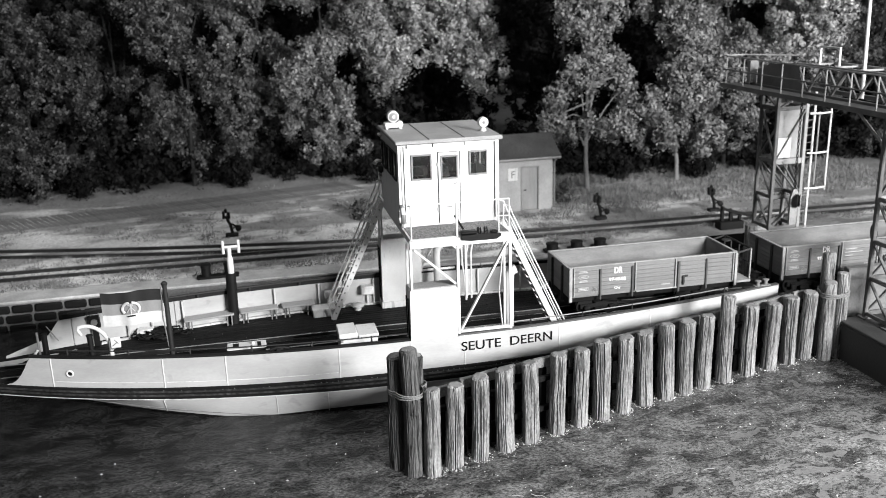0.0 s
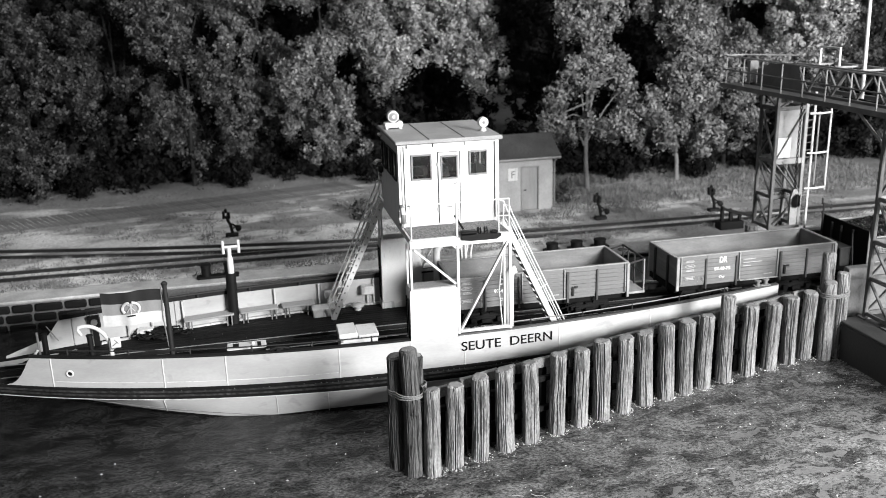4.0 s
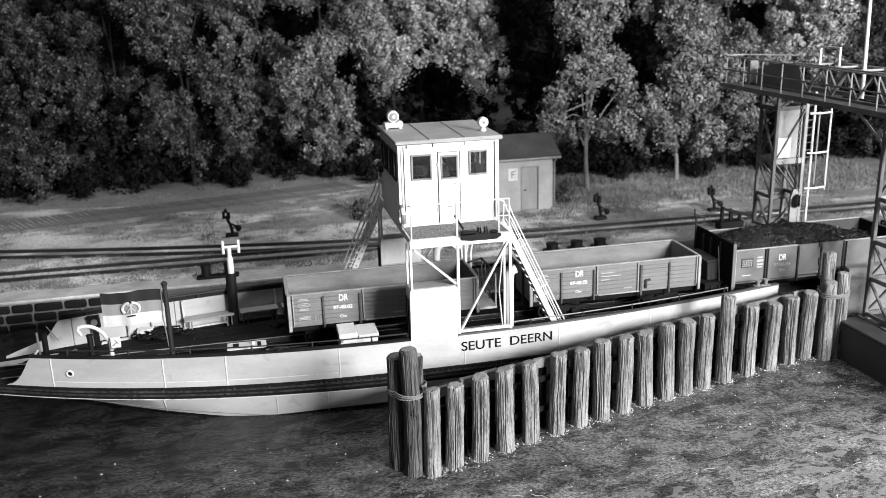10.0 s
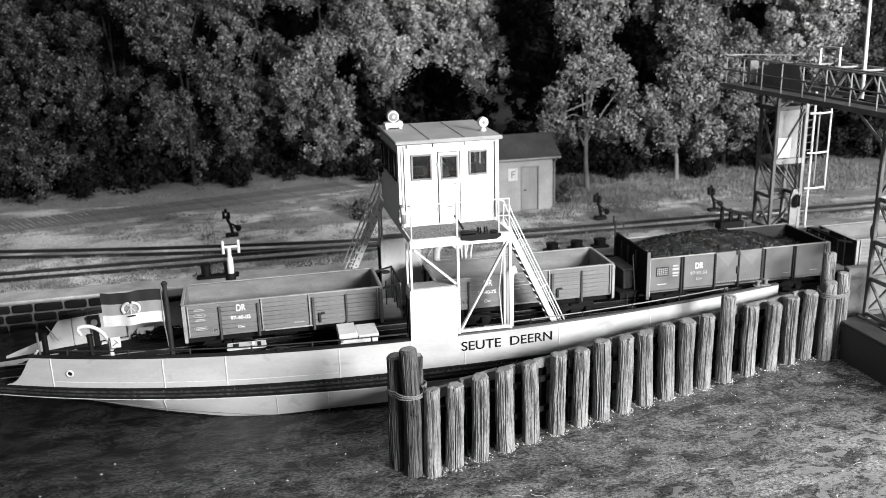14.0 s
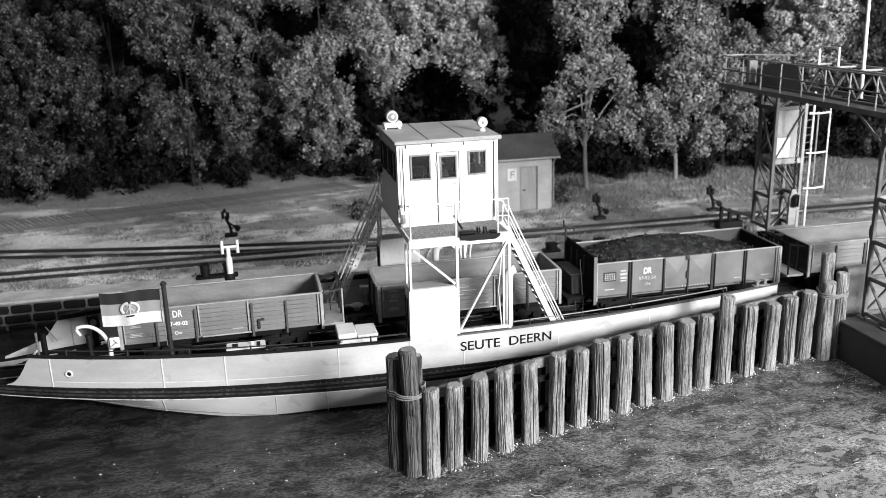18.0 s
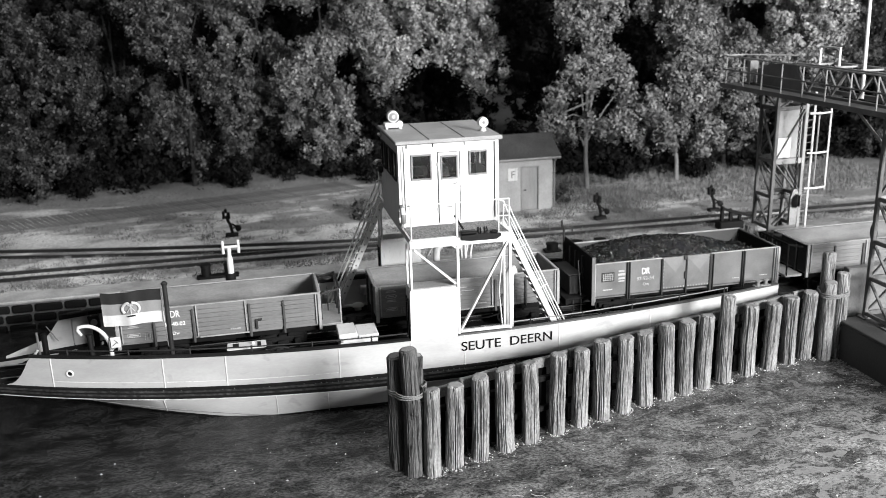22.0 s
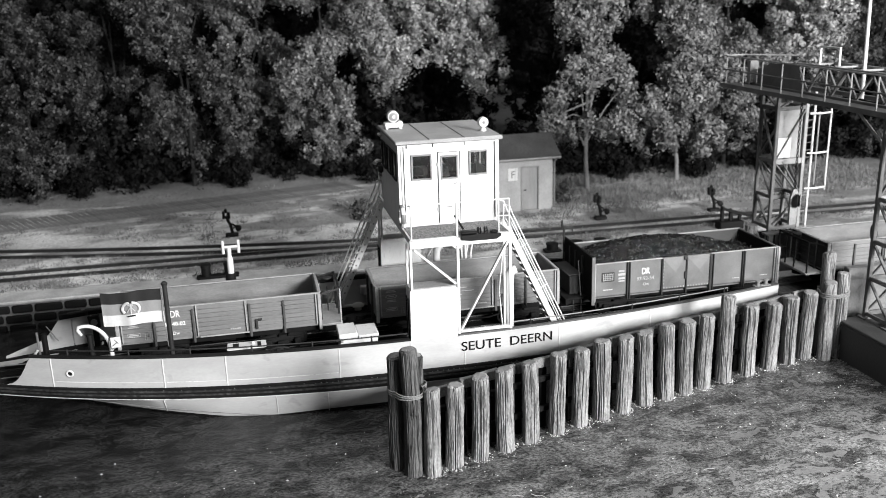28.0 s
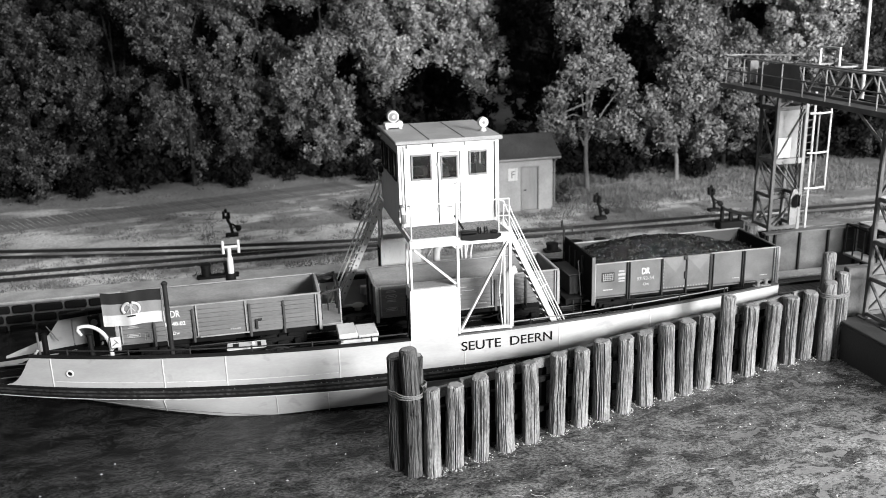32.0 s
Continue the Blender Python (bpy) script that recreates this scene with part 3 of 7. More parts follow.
SEAMS = [-12.42, -11.15, -8.2, -6.55, -3.52, -1.53, 0.0, 2.84, 5.8, 8.4, 10.5]
for s in (-1, 1):
    for a, b in zip(SEAMS, SEAMS[1:]):
        if s > 0 and a < -12:
            a = -12.95
        part("bulwark_plate", side_strip(s, a + 0.012, b - 0.012, lambda x: belt_top(x) - 0.05, sheer if s < 0 else sheer_far, 0.0, -0.05, 0.1 if a < -11.5 else 0.2), HULL_WHITE, ferry)
        if a > -12.5:
            x = a
            part("plate_seam", Shape().beam((x, s * (half_beam(x) + 0.006), belt_top(x)), (x, s * (half_beam(x) + 0.006), sheer(x)), 0.028, 0.016), WHITE if s < 0 else HULL_WHITE, ferry)
    belt = part("rubbing_belt", side_strip(s, LEFT, RIGHT, belt_low, belt_top, 0.07, -0.02), RUBBER, ferry, "black rubbing belt")
    for f in (0.28, 0.62):
        part("belt_rib", side_strip(s, LEFT, RIGHT, lambda x: belt_low(x) + f * (belt_top(x) - belt_low(x)), lambda x: belt_low(x) + f * (belt_top(x) - belt_low(x)) + 0.05, 0.095, 0.06), BELT_EDGE, belt)
    part("belt_lip", side_strip(s, LEFT, RIGHT, lambda x: belt_low(x) - 0.035, lambda x: belt_low(x) - 0.005, 0.05, -0.02), WHITE_WORN, belt)
    for x0, x1, inner in ((-11.72 if s < 0 else -11.45, -1.53, -0.12), (-0.17, RIGHT - 0.1, -0.075)):
        part("cap_rail", side_strip(s, x0, x1, lambda x: sheer(x) + 0.002, lambda x: sheer(x) + (0.05 if s < 0 else 0.15), 0.03, inner if s < 0 else -0.09), CAP_WOOD if x0 < -5 or s > 0 else CAP_WORN, ferry, "dark wooden cap rail")
    # thin pipe rail on short stanchions
    for a, b in ((-11.2, -1.6), (1.5, 8.6)):
        pr = Shape().tube([(x, s * (half_beam(x) - 0.14), sheer(x) + 0.17) for x in run(a, b, 0.8)] + [(b, s * (half_beam(b) - 0.14), sheer(b) + 0.06)], 0.018 if s < 0 else 0.042, 7)
        pipe = part("pipe_rail", pr, DARK_STEEL if a < 0 else STEEL_GREY, ferry)
        x = a + 0.5
        while x < b - 0.1:
            part("stanchion", Shape().rod((x, s * (half_beam(x) - 0.14), sheer(x) + 0.04), (x, s * (half_beam(x) - 0.14), sheer(x) + 0.2), 0.026 if s < 0 else 0.045, 7), DARK_STEEL, pipe)
            x += 1.62

for a, b in ((-11.1, -8.25), (-8.15, -6.6), (-6.5, -3.57)):
    part("rivet_strip", side_strip(-1, a, b, lambda x: belt_top(x) + 0.15, lambda x: belt_top(x) + 0.168, 0.008, -0.01), WHITE_WORN, ferry)
bolts = Shape()
for k in range(150):
    x = LEFT + 0.4 + k * 0.155
    if x < RIGHT - 0.2 and random.random() < 0.6:
        bolts.lathe((x, -half_beam(x) - 0.068, belt_top(x) - 0.06 - 0.012 * (k % 3)), [(0.016, 0), (0.010, 0.012)], 6, (0, -1, 0))
tagged(part("belt_bolts", bolts, CRANE, ferry, smooth=0), kind="stuff")
# stem scoop plate at the open end, hawse hole
HX = -10.68
part("hawse_rim", Shape().tube([(HX + 0.08 * math.cos(t), -half_beam(HX + 0.08 * math.cos(t)) - 0.008, 1.56 + 0.08 * math.sin(t)) for t in np.linspace(0, 2 * math.pi, 25)], 0.026, 8), WHITE, ferry, "white hawse ring")
part("hawse_hole", Shape().loft([[(HX + 0.066 * math.cos(t), -half_beam(HX + 0.066 * math.cos(t)) - d, 1.56 + 0.066 * math.sin(t)) for t in np.linspace(0, 2 * math.pi, 17)[:-1]] for d in (0.004, -0.02)]), BLACK, ferry)
# deck planks
deck = part("deck", Shape().loft([[(x, -half_beam(x) + 0.05, 0.90), (x, half_beam(x) - 0.05, 0.90), (x, half_beam(x) - 0.05, 0.965), (x, -half_beam(x) + 0.05, 0.965)] for x in run(LEFT - 0.2, RIGHT)]), BLACK, ferry, "dark planked deck")
y = -2.8
while y < 2.85:
    if abs(abs(y) - 0.45) > 0.12:
        xs = [x for x in run(LEFT, RIGHT, 0.1) if half_beam(x) - 0.08 > abs(y)]
        a, b = xs[0], xs[-1]
        joints = [a] + sorted(random.uniform(a + 1, b - 1) for _ in range(3)) + [b]
        for p, q in zip(joints, joints[1:]):
            if q - p > 0.15:
                part("plank", Shape().box(p + 0.004, q - 0.004, y - 0.082, y + 0.082, 0.95, 1.0 + random.uniform(-0.004, 0.004), 0.012), DECK_WOOD, deck)
    y += 0.18
for s in (-1, 1):
    rail_line([(x, s * 0.45, 0) for x in run(LEFT - 0.25, RIGHT + 0.1, 2)], "rail", ferry, RAILTOP)

# inner frames of the far bulwark
for x in (-10.6, -9.6, -8.9, -7.95, -6.3, -5.05, -3.6, -2.9, -1.75, 0.6, 1.9, 3.4, 4.8, 6.3, 7.8, 9.2):
    b = half_beam(x)
    part("bulwark_frame", Shape().box(x - 0.025, x + 0.025, b - 0.17, b - 0.055, 1.0, sheer(x) - 0.01, 0.008), WHITE_WORN, ferry)
part("waterway", side_strip(1, -10.4, 9.5, lambda x: 1.0, lambda x: 1.06, -0.055, -0.16), WHITE_WORN, ferry)


def tower(s):
    """One side house with the open frame that carries the bridge."""
    y0, y1 = (s * 2.945, s * 2.3)
    lo, hi = min(y0, y1), max(y0, y1)
    t = part("side_house", Shape().loft([[(-1.52, lo, 1.03), (-0.17, lo, 1.03), (-0.17, hi, 1.03), (-1.52, hi, 1.03)], [(-1.50, lo, 3.30), (-0.17, lo, 3.30), (-0.17, hi, 3.30), (-1.50, hi, 3.30)],
                                         [(-1.47, lo + 0.03, 3.37), (-0.20, lo + 0.03, 3.37), (-0.20, hi - 0.03, 3.37), (-1.47, hi - 0.03, 3.37)]]), WHITE, ferry, "white side house below the bridge", smooth=20)
    part("plinth", Shape().box(-1.55, -0.14, lo - (0.0 if s < 0 else 0.03), hi + (0.03 if s < 0 else 0.0), 1.0, 1.22, 0.015), WHITE_WORN, t)
    part("door_slot", Shape().box(-1.545, -1.515, lo + 0.18, lo + 0.22, 1.25, 3.1).box(-1.545, -1.515, lo + 0.45, lo + 0.49, 1.25, 3.1), BLACK, t, smooth=0)
    part("house_sill", Shape().box(-1.49, -0.19, lo + 0.05, hi - 0.05, 3.37, 3.40, 0.01), ROOF_GREY, t, "grey ledge")
    yo = s * 2.90
    for x, w in ((-1.44, 0.07), (-0.13, 0.08), (1.36, 0.08)):
        part("frame_post", Shape().box(x - w / 2, x + w / 2, yo - 0.045, yo + 0.045, 1.9 if x > -0.2 else 3.38, 4.54, 0.01), WHITE, ferry)
        yi = s * 2.32
        if x != -0.13:
            part("frame_post", Shape().box(x - 0.03, x + 0.03, yi - 0.03, yi + 0.03, 1.0 if x > 0 else 3.38, 4.54, 0.008), WHITE, ferry)
    part("frame_sill", Shape().box(-0.12, 1.40, yo - 0.05, yo + 0.05, 1.99, 2.07, 0.01), WHITE, ferry)
    part("frame_beam", Shape().box(-1.46, 1.42, yo - 0.05, yo + 0.05, 4.54, 4.76, 0.012), WHITE, ferry)
    part("brace", Shape().beam((-1.35, yo, 4.52), (-0.2, yo, 3.45), 0.06, 0.10, 0.008, (0, 1, 0)), WHITE, ferry)
    part("brace", Shape().beam((1.30, yo, 4.55), (-0.10, yo, 2.03), 0.06, 0.10, 0.008, (0, 1, 0)), WHITE, ferry)
    for x, d in ((-0.13, -0.17), (-0.13, 0.17), (1.36, -0.17)):
        part("gusset", Shape().loft([[(x, yo - 0.012, 4.40), (x, yo - 0.012, 4.55), (x + d, yo - 0.012, 4.55)], [(x, yo + 0.012, 4.40), (x, yo + 0.012, 4.55), (x + d, yo + 0.012, 4.55)]]), WHITE, ferry)
    part("brace", Shape().rod((1.36, s * 2.32, 4.5), (1.20, s * 2.32, 2.9), 0.022, 6), WHITE, ferry)
    part("brace", Shape().rod((1.20, s * 2.32, 2.9), (1.36, s * 2.32, 1.05), 0.022, 6), WHITE, ferry)


tower(-1)
tower(1)
plat = part("platform", Shape().box(-1.42, 1.40, -2.86, 2.86, 4.60, 4.78, 0.01), WHITE, ferry, "bridge platform with speckled covering")
for s in (-1, 1):
    part("covering", Shape().box(-1.36, 1.34, min(s * 1.56, s * 2.80), max(s * 1.56, s * 2.80), 4.782, 4.80, 0.004), NONSKID, plat, "dark speckled non-slip covering")


def hull_house():
    """The wheelhouse: walls with openings, doors, windows, roof and lamps."""
    X, Y, Z0, Z1 = 1.448, 1.549, 4.785, 7.14
    T = 0.07

    def wall(n, a0, a1, holes, put):
        """One wall sheet with openings right through it; put maps (along, depth, height) to place coordinates."""
        us = sorted({a0, a1, *(h[0] for h in holes), *(h[1] for h in holes)})
        zs = sorted({Z0, Z1, *(h[2] for h in holes), *(h[3] for h in holes)})
        full = {(i, j) for i in range(len(us) - 1) for j in range(len(zs) - 1)
                if not any(h[0] <= us[i] and us[i + 1] <= h[1] and h[2] <= zs[j] and zs[j + 1] <= h[3] for h in holes)}
        at, vs, fs = {}, [], []

        def v(i, j, d):
            if (i, j, d) not in at:
                at[i, j, d] = len(vs)
                vs.append(put(us[i], d * T, zs[j]))
            return at[i, j, d]

        for i, j in full:
            fs += [tuple(v(*c, d) for c in ((i, j), (i + 1, j), (i + 1, j + 1), (i, j + 1))) for d in (0, 1)]
            for (di, dj), (p, q) in (((-1, 0), ((i, j), (i, j + 1))), ((1, 0), ((i + 1, j), (i + 1, j + 1))), ((0, -1), ((i, j), (i + 1, j))), ((0, 1), ((i, j + 1), (i + 1, j + 1)))):
                if (i + di, j + dj) not in full:
                    fs.append((v(*p, 0), v(*q, 0), v(*q, 1), v(*p, 1)))
        return part(n, Shape().add(vs, fs), WHITE, ferry, smooth=0)

    front_holes = [(-1.06, -0.53, 6.15, 6.82), (-0.22, 0.22, 6.13, 6.75), (0.60, 1.08, 6.20, 6.84)]
    side_holes = [(-1.25, -0.62, 6.1, 6.85), (-0.35, 0.35, 6.1, 6.85), (0.62, 1.25, 6.1, 6.85)]
    for s in (-1, 1):
        w = wall("wall", -X, X, front_holes, lambda u, d, z: (u, s * (Y - d), z))
        v = wall("wall", -Y + T, Y - T, side_holes, lambda u, d, z: (s * (X - d), u, z))
        for a, b, c, d in front_holes:
            yy = s * (Y + 0.012)
            fr = Shape()
            for bx in ((a - 0.03, b + 0.03, c - 0.03, c + 0.02), (a - 0.03, b + 0.03, d - 0.02, d + 0.03), (a - 0.03, a + 0.02, c + 0.02, d - 0.02), (b - 0.02, b + 0.03, c + 0.02, d - 0.02)):
                fr.box(bx[0], bx[1], yy - 0.03, yy + 0.03, bx[2], bx[3], 0.008)
            f = part("window_frame", fr, STEEL_GREY, w, "grey window frame")
            part("pane", Shape().box(a, b, s * (Y - 0.04) - 0.004, s * (Y - 0.04) + 0.004, c, d), GLASS, f, smooth=0)
        for a, b, c, d in side_holes:
            xx = s * (X + 0.008)
            fr = Shape()
            for bx in ((a - 0.03, b + 0.03, c - 0.03, c + 0.02), (a - 0.03, b + 0.03, d - 0.02, d + 0.03), (a - 0.03, a + 0.02, c + 0.02, d - 0.02), (b - 0.02, b + 0.03, c + 0.02, d - 0.02)):
                fr.box(xx - 0.03, xx + 0.03, bx[0], bx[1], bx[2], bx[3], 0.008)
            f = part("window_frame", fr, DARK_STEEL, v, "dark window frame")
            part("pane", Shape().box(s * (X - 0.04) - 0.004, s * (X - 0.04) + 0.004, a, b, c, d), GLASS, f, smooth=0)
        # door leaf, proud of the wall, with handle, hinges and a lower panel
        yy = s * (Y + 0.012)
        dr = Shape()
        for bx in ((-0.31, 0.29, 4.86, 6.10), (-0.31, 0.29, 6.785, 6.86), (-0.31, -0.255, 6.10, 6.785), (0.255, 0.29, 6.10, 6.785)):
            dr.box(bx[0], bx[1], yy - 0.011, yy + 0.011, bx[2], bx[3])
        door = part("door", dr, WHITE, w, "white steel door with a small window", smooth=0)
        for bx in ((-0.328, -0.320, 4.86, 6.88), (0.299, 0.311, 4.86, 6.88), (-0.320, 0.299, 6.872, 6.880), (-0.27, 0.22, 4.90, 4.912), (-0.27, 0.22, 5.30, 5.308), (0.22, 0.230, 4.90, 5.308)):
            part("door_gap", Shape().box(bx[0], bx[1], yy + s * 0.004 - 0.01, yy + s * 0.004 + 0.01, bx[2], bx[3]), DARK_STEEL, door, smooth=0)
        part("kick_panel", Shape().box(-0.29, 0.20, yy - 0.02, yy + 0.02, 4.90, 5.28, 0.008), WHITE, door)
        part("door_handle", Shape().rod((0.2, yy, 5.98), (0.2, yy + s * 0.07, 5.98), 0.014, 6).rod((0.2, yy + s * 0.06, 5.98), (0.13, yy + s * 0.06, 5.98), 0.014, 6), STEEL_GREY, door)
        for z in (5.2, 6.5):
            part("hinge", Shape().rod((-0.345, yy + s * 0.01, z), (-0.345, yy + s * 0.01, z + 0.09), 0.018, 7), WHITE, door)
        for x in (-1.34, 1.36):
            part("corner_post", Shape().box(x - 0.03, x + 0.03, yy - 0.015, yy + 0.015, 4.9, 7.1, 0.008), WHITE, w)
        for x, q in ((-1.295, 0.014), (1.315, 0.006)):
            part("wall_joint", Shape().box(x - q, x + q, yy - 0.012, yy + 0.006, 4.9, 7.1), DARK_STEEL, w, smooth=0)
        for x in (-1.2, -0.45, 0.45):
            part("roof_clip", Shape().box(x - 0.012, x + 0.012, yy - 0.012, yy + 0.012, 7.03, 7.13, 0.004), DARK_STEEL, w)
    roof = part("roof", Shape().box(-X - 0.07, X + 0.10, -Y - 0.09, Y + 0.07, 7.14, 7.26, 0.025), ROOF_GREY, ferry, "grey felt-covered roof")
    for x in (-0.55, 0.45):
        part("roof_seam", Shape().box(x - 0.014, x + 0.014, -Y - 0.08, Y + 0.06, 7.255, 7.275, 0.004), STEEL_GREY, roof)
    part("inner_floor", Shape().box(-X + T, X - T, -Y + T, Y - T, 4.785, 4.82), IRON, ferry)
    console = part("console", Shape().box(-1.0, 1.0, -0.25, 0.25, 4.82, 5.95, 0.03), IRON, ferry, "steering console behind the windows")
    # Added black sheet: makes the room look dark through the windows.
    part("bulkhead", Shape().box(-X + T + 0.01, X - T - 0.01, 0.9, 0.96, 4.82, 7.13), BLACK, ferry, "added black sheet that darkens the room behind the windows")
    # Pale slab added as the bright patch in the middle window.
    part("chart_board", Shape().loft([[(x, -0.72, 6.02), (x, -0.70, 6.0), (x, -0.40, 6.22), (x, -0.42, 6.24)] for x in (-0.16, 0.20)]), WHITE_WORN, ferry, "pale slab behind the low half of the middle window")
    wheel = part("steering_wheel", Shape().tube([(-0.75 + 0.26 * math.cos(a), -0.36, 6.02 + 0.26 * math.sin(a)) for a in np.linspace(0, 2 * math.pi, 25)], 0.025, 7), STEEL_GREY, console, "spoked steering wheel")
    for k in range(3):
        a = k * math.pi / 3 + 0.3
        part("spoke", Shape().rod((-0.75 - 0.3 * math.cos(a), -0.36, 6.02 - 0.3 * math.sin(a)), (-0.75 + 0.3 * math.cos(a), -0.36, 6.02 + 0.3 * math.sin(a)), 0.014, 6), STEEL_GREY, wheel)
    part("chair_back", Shape().box(0.55, 1.0, -0.75, -0.68, 5.5, 6.35, 0.03), CRANE, ferry, "dull chair back behind the pane")
    for bx in ((-0.75, -0.35, 5.95, 6.22), (-0.15, 0.2, 5.95, 6.3), (0.55, 0.8, 5.95, 6.42)):
        part("instrument", Shape().box(bx[0], bx[1], -0.2, 0.05, bx[2], bx[3], 0.03), STEEL_GREY, console)
    # searchlight on a base, small lamp
    base = part("searchlight", Shape().box(-1.44, -1.02, 0.58, 0.92, 7.30, 7.46, 0.03).rod((-0.98, 0.60, 7.40), (-0.98, 0.90, 7.40), 0.10, 12).box(-1.42, -1.34, 0.60, 0.70, 7.262, 7.30, 0.01).box(-1.02, -0.92, 0.60, 0.70, 7.262, 7.30, 0.01), WHITE, roof, "white searchlight on the roof")
    part("lamp_body", Shape().lathe((-1.17, 0.58, 7.63), [(0.09, 0.0), (0.17, 0.03), (0.18, 0.22), (0.11, 0.32), (0.05, 0.35)], 18, (0, 1, 0)), WHITE_WORN, base)
    part("lens", Shape().lathe((-1.17, 0.565, 7.63), [(0.03, 0.0), (0.125, 0.012), (0.13, 0.03)], 18, (0, 1, 0)), STEEL_GREY, base)
    part("lens_hub", Shape().lathe((-1.17, 0.55, 7.63), [(0.02, 0.0), (0.05, 0.012), (0.05, 0.03)], 10, (0, 1, 0)), WHITE, base)
    b2 = part("roof_lamp", Shape().lathe((1.22, -0.72, 7.262), [(0.10, 0), (0.10, 0.05), (0.06, 0.09), (0.06, 0.16), (0.13, 0.2)], 12), WHITE, roof, "small white roof lamp")
    part("lamp_body", Shape().lathe((1.22, -0.85, 7.52), [(0.08, 0.0), (0.14, 0.02), (0.15, 0.18), (0.08, 0.25)], 16, (0, 1, 0)), WHITE_WORN, b2)
    part("lens", Shape().lathe((1.22, -0.862, 7.52), [(0.03, 0.0), (0.05, 0.012), (0.06, 0.02)], 16, (0, 1, 0)), STEEL_GREY, b2)
    # horn bracket on the side wall
    part("horn", Shape().tube([(-1.45, 1.35, 6.2), (-1.62, 1.33, 6.22), (-1.72, 1.2, 6.16)], 0.035, 8, 0.07), WHITE_WORN, ferry)
    part("navigation_light", Shape().box(-1.60, -1.45, 1.2, 1.5, 5.85, 6.05, 0.03), DARK_STEEL, ferry)
    part("wall_bracket", Shape().box(-1.56, -1.45, 1.1, 1.5, 6.98, 7.05, 0.02), WHITE_WORN, ferry)


hull_house()


def stair(s):
    """A steep ship's stair from the deck to the platform, with its handrails."""
    foot, top = Vector((s * 3.25, -s * 2.0, 1.0)), Vector((s * 1.47, -s * 2.0, 4.78))
    w = 0.28
    st = part("stair", Shape().beam(foot + Vector((0, -w, 0)), top + Vector((0, -w, 0)), 0.035, 0.17, 0.008), WHITE, ferry, "steep white steel stair")
    part("stringer", Shape().beam(foot + Vector((0, w, 0)), top + Vector((0, w, 0)), 0.035, 0.17, 0.008), WHITE, st)
    for k in range(1, 17):
        p = foot.lerp(top, k / 17)
        part("tread", Shape().box(p.x - 0.11, p.x + 0.11, p.y - w + 0.02, p.y + w - 0.02, p.z - 0.015, p.z + 0.015, 0.005), DARK_STEEL if s > 0 else STEEL_GREY, st)
    up = Vector((s * 0.16, 0, 0.34))
    for q in (-w, w):
        o = Vector((0, q, 0))
        a, b = foot + o + up, top + o + up
        part("handrail", Shape().tube([foot + o + Vector((s * 0.05, 0, 0.1)), a.lerp(b, 0.03) + Vector((0, 0, -0.05)), a.lerp(b, 0.08), b, b + Vector((-s * 0.10, 0, 0.26)), b + Vector((-s * 0.26, 0, 0.30)), b + Vector((-s * 0.28, 0, -0.3))], 0.021, 7), WHITE, st)
        part("lower_rail", Shape().tube([foot.lerp(top, 0.1) + o + up * 0.5, foot.lerp(top, 0.98) + o + up * 0.5], 0.014, 6), WHITE, st)
        for f in (0.14, 0.48, 0.82):
            c = foot.lerp(top, f) + o
            part("rail_post", Shape().rod(c, c + Vector((s * 0.27, 0, 0.127)), 0.016, 6), WHITE, st)
    for k in range(1, 17 if s < 0 else 1):
        c = foot.lerp(top, k / 17) + Vector((0, -w - 0.019, 0))
        part("tread_end", Shape().rod(c, c + Vector((0, -0.012, 0)), 0.03, 7), STEEL_GREY, st)


stair(1)
stair(-1)


def platform_rail(s):
    y = s * 2.84
    pts = [(-1.44, y + s * -0.1, 5.70), (-1.38, y, 5.72), (-0.12, y, 5.72), (1.36, y, 5.72)]
    r = part("railing", Shape().tube(pts, 0.02, 7), WHITE, ferry, "thin white platform railing")
    part("mid_rail", Shape().tube([(1.36, y, 5.25), (1.0, y, 5.25)], 0.015, 6), WHITE, r)
    for x, k in ((-1.38, 0.022), (-0.12, 0.034), (1.06, 0.02), (1.36, 0.022)):
        part("rail_post", Shape().rod((x, y, 4.6), (x, y, 5.72), k, 7), WHITE, r)


platform_rail(-1)
platform_rail(1)
wch = part("windlass", Shape().loft([[(-0.04, y, 4.82), (-0.02, y, 4.70), (0.25, y, 4.66), (0.95, y, 4.66), (1.08, y, 4.74), (1.08, y, 4.80), (0.6, y, 4.84)] for y in (-3.02, -2.92)]).box(-0.04, 0.42, -2.98, -2.76, 4.83, 4.92, 0.03), BLACK, ferry, "black windlass on the platform edge")
for x in (0.50, 0.68):
    part("drum", Shape().lathe((x, -2.86, 4.90), [(0.05, -0.04), (0.10, -0.035), (0.10, -0.015), (0.05, -0.01), (0.05, 0.03), (0.09, 0.035)], 12, (1, 0, 0)), DARK_STEEL, wch)
part("bearing", Shape().box(0.80, 1.02, -2.95, -2.78, 4.805, 4.88, 0.03), BLACK, wch)
part("lever", Shape().tube([(0.06, -2.8, 4.96), (0.0, -2.4, 5.12), (-0.02, -2.2, 5.18)], 0.03, 7), BLACK, wch)
lr = part("life_ring", Shape().tube([(-1.45, -1.86 + math.cos(a) * 0.25, 5.20 + math.sin(a) * 0.27) for a in np.linspace(0, 2 * math.pi, 25)], 0.065, 8), STEEL_GREY, ferry, "grey and white life ring beside the bridge door")
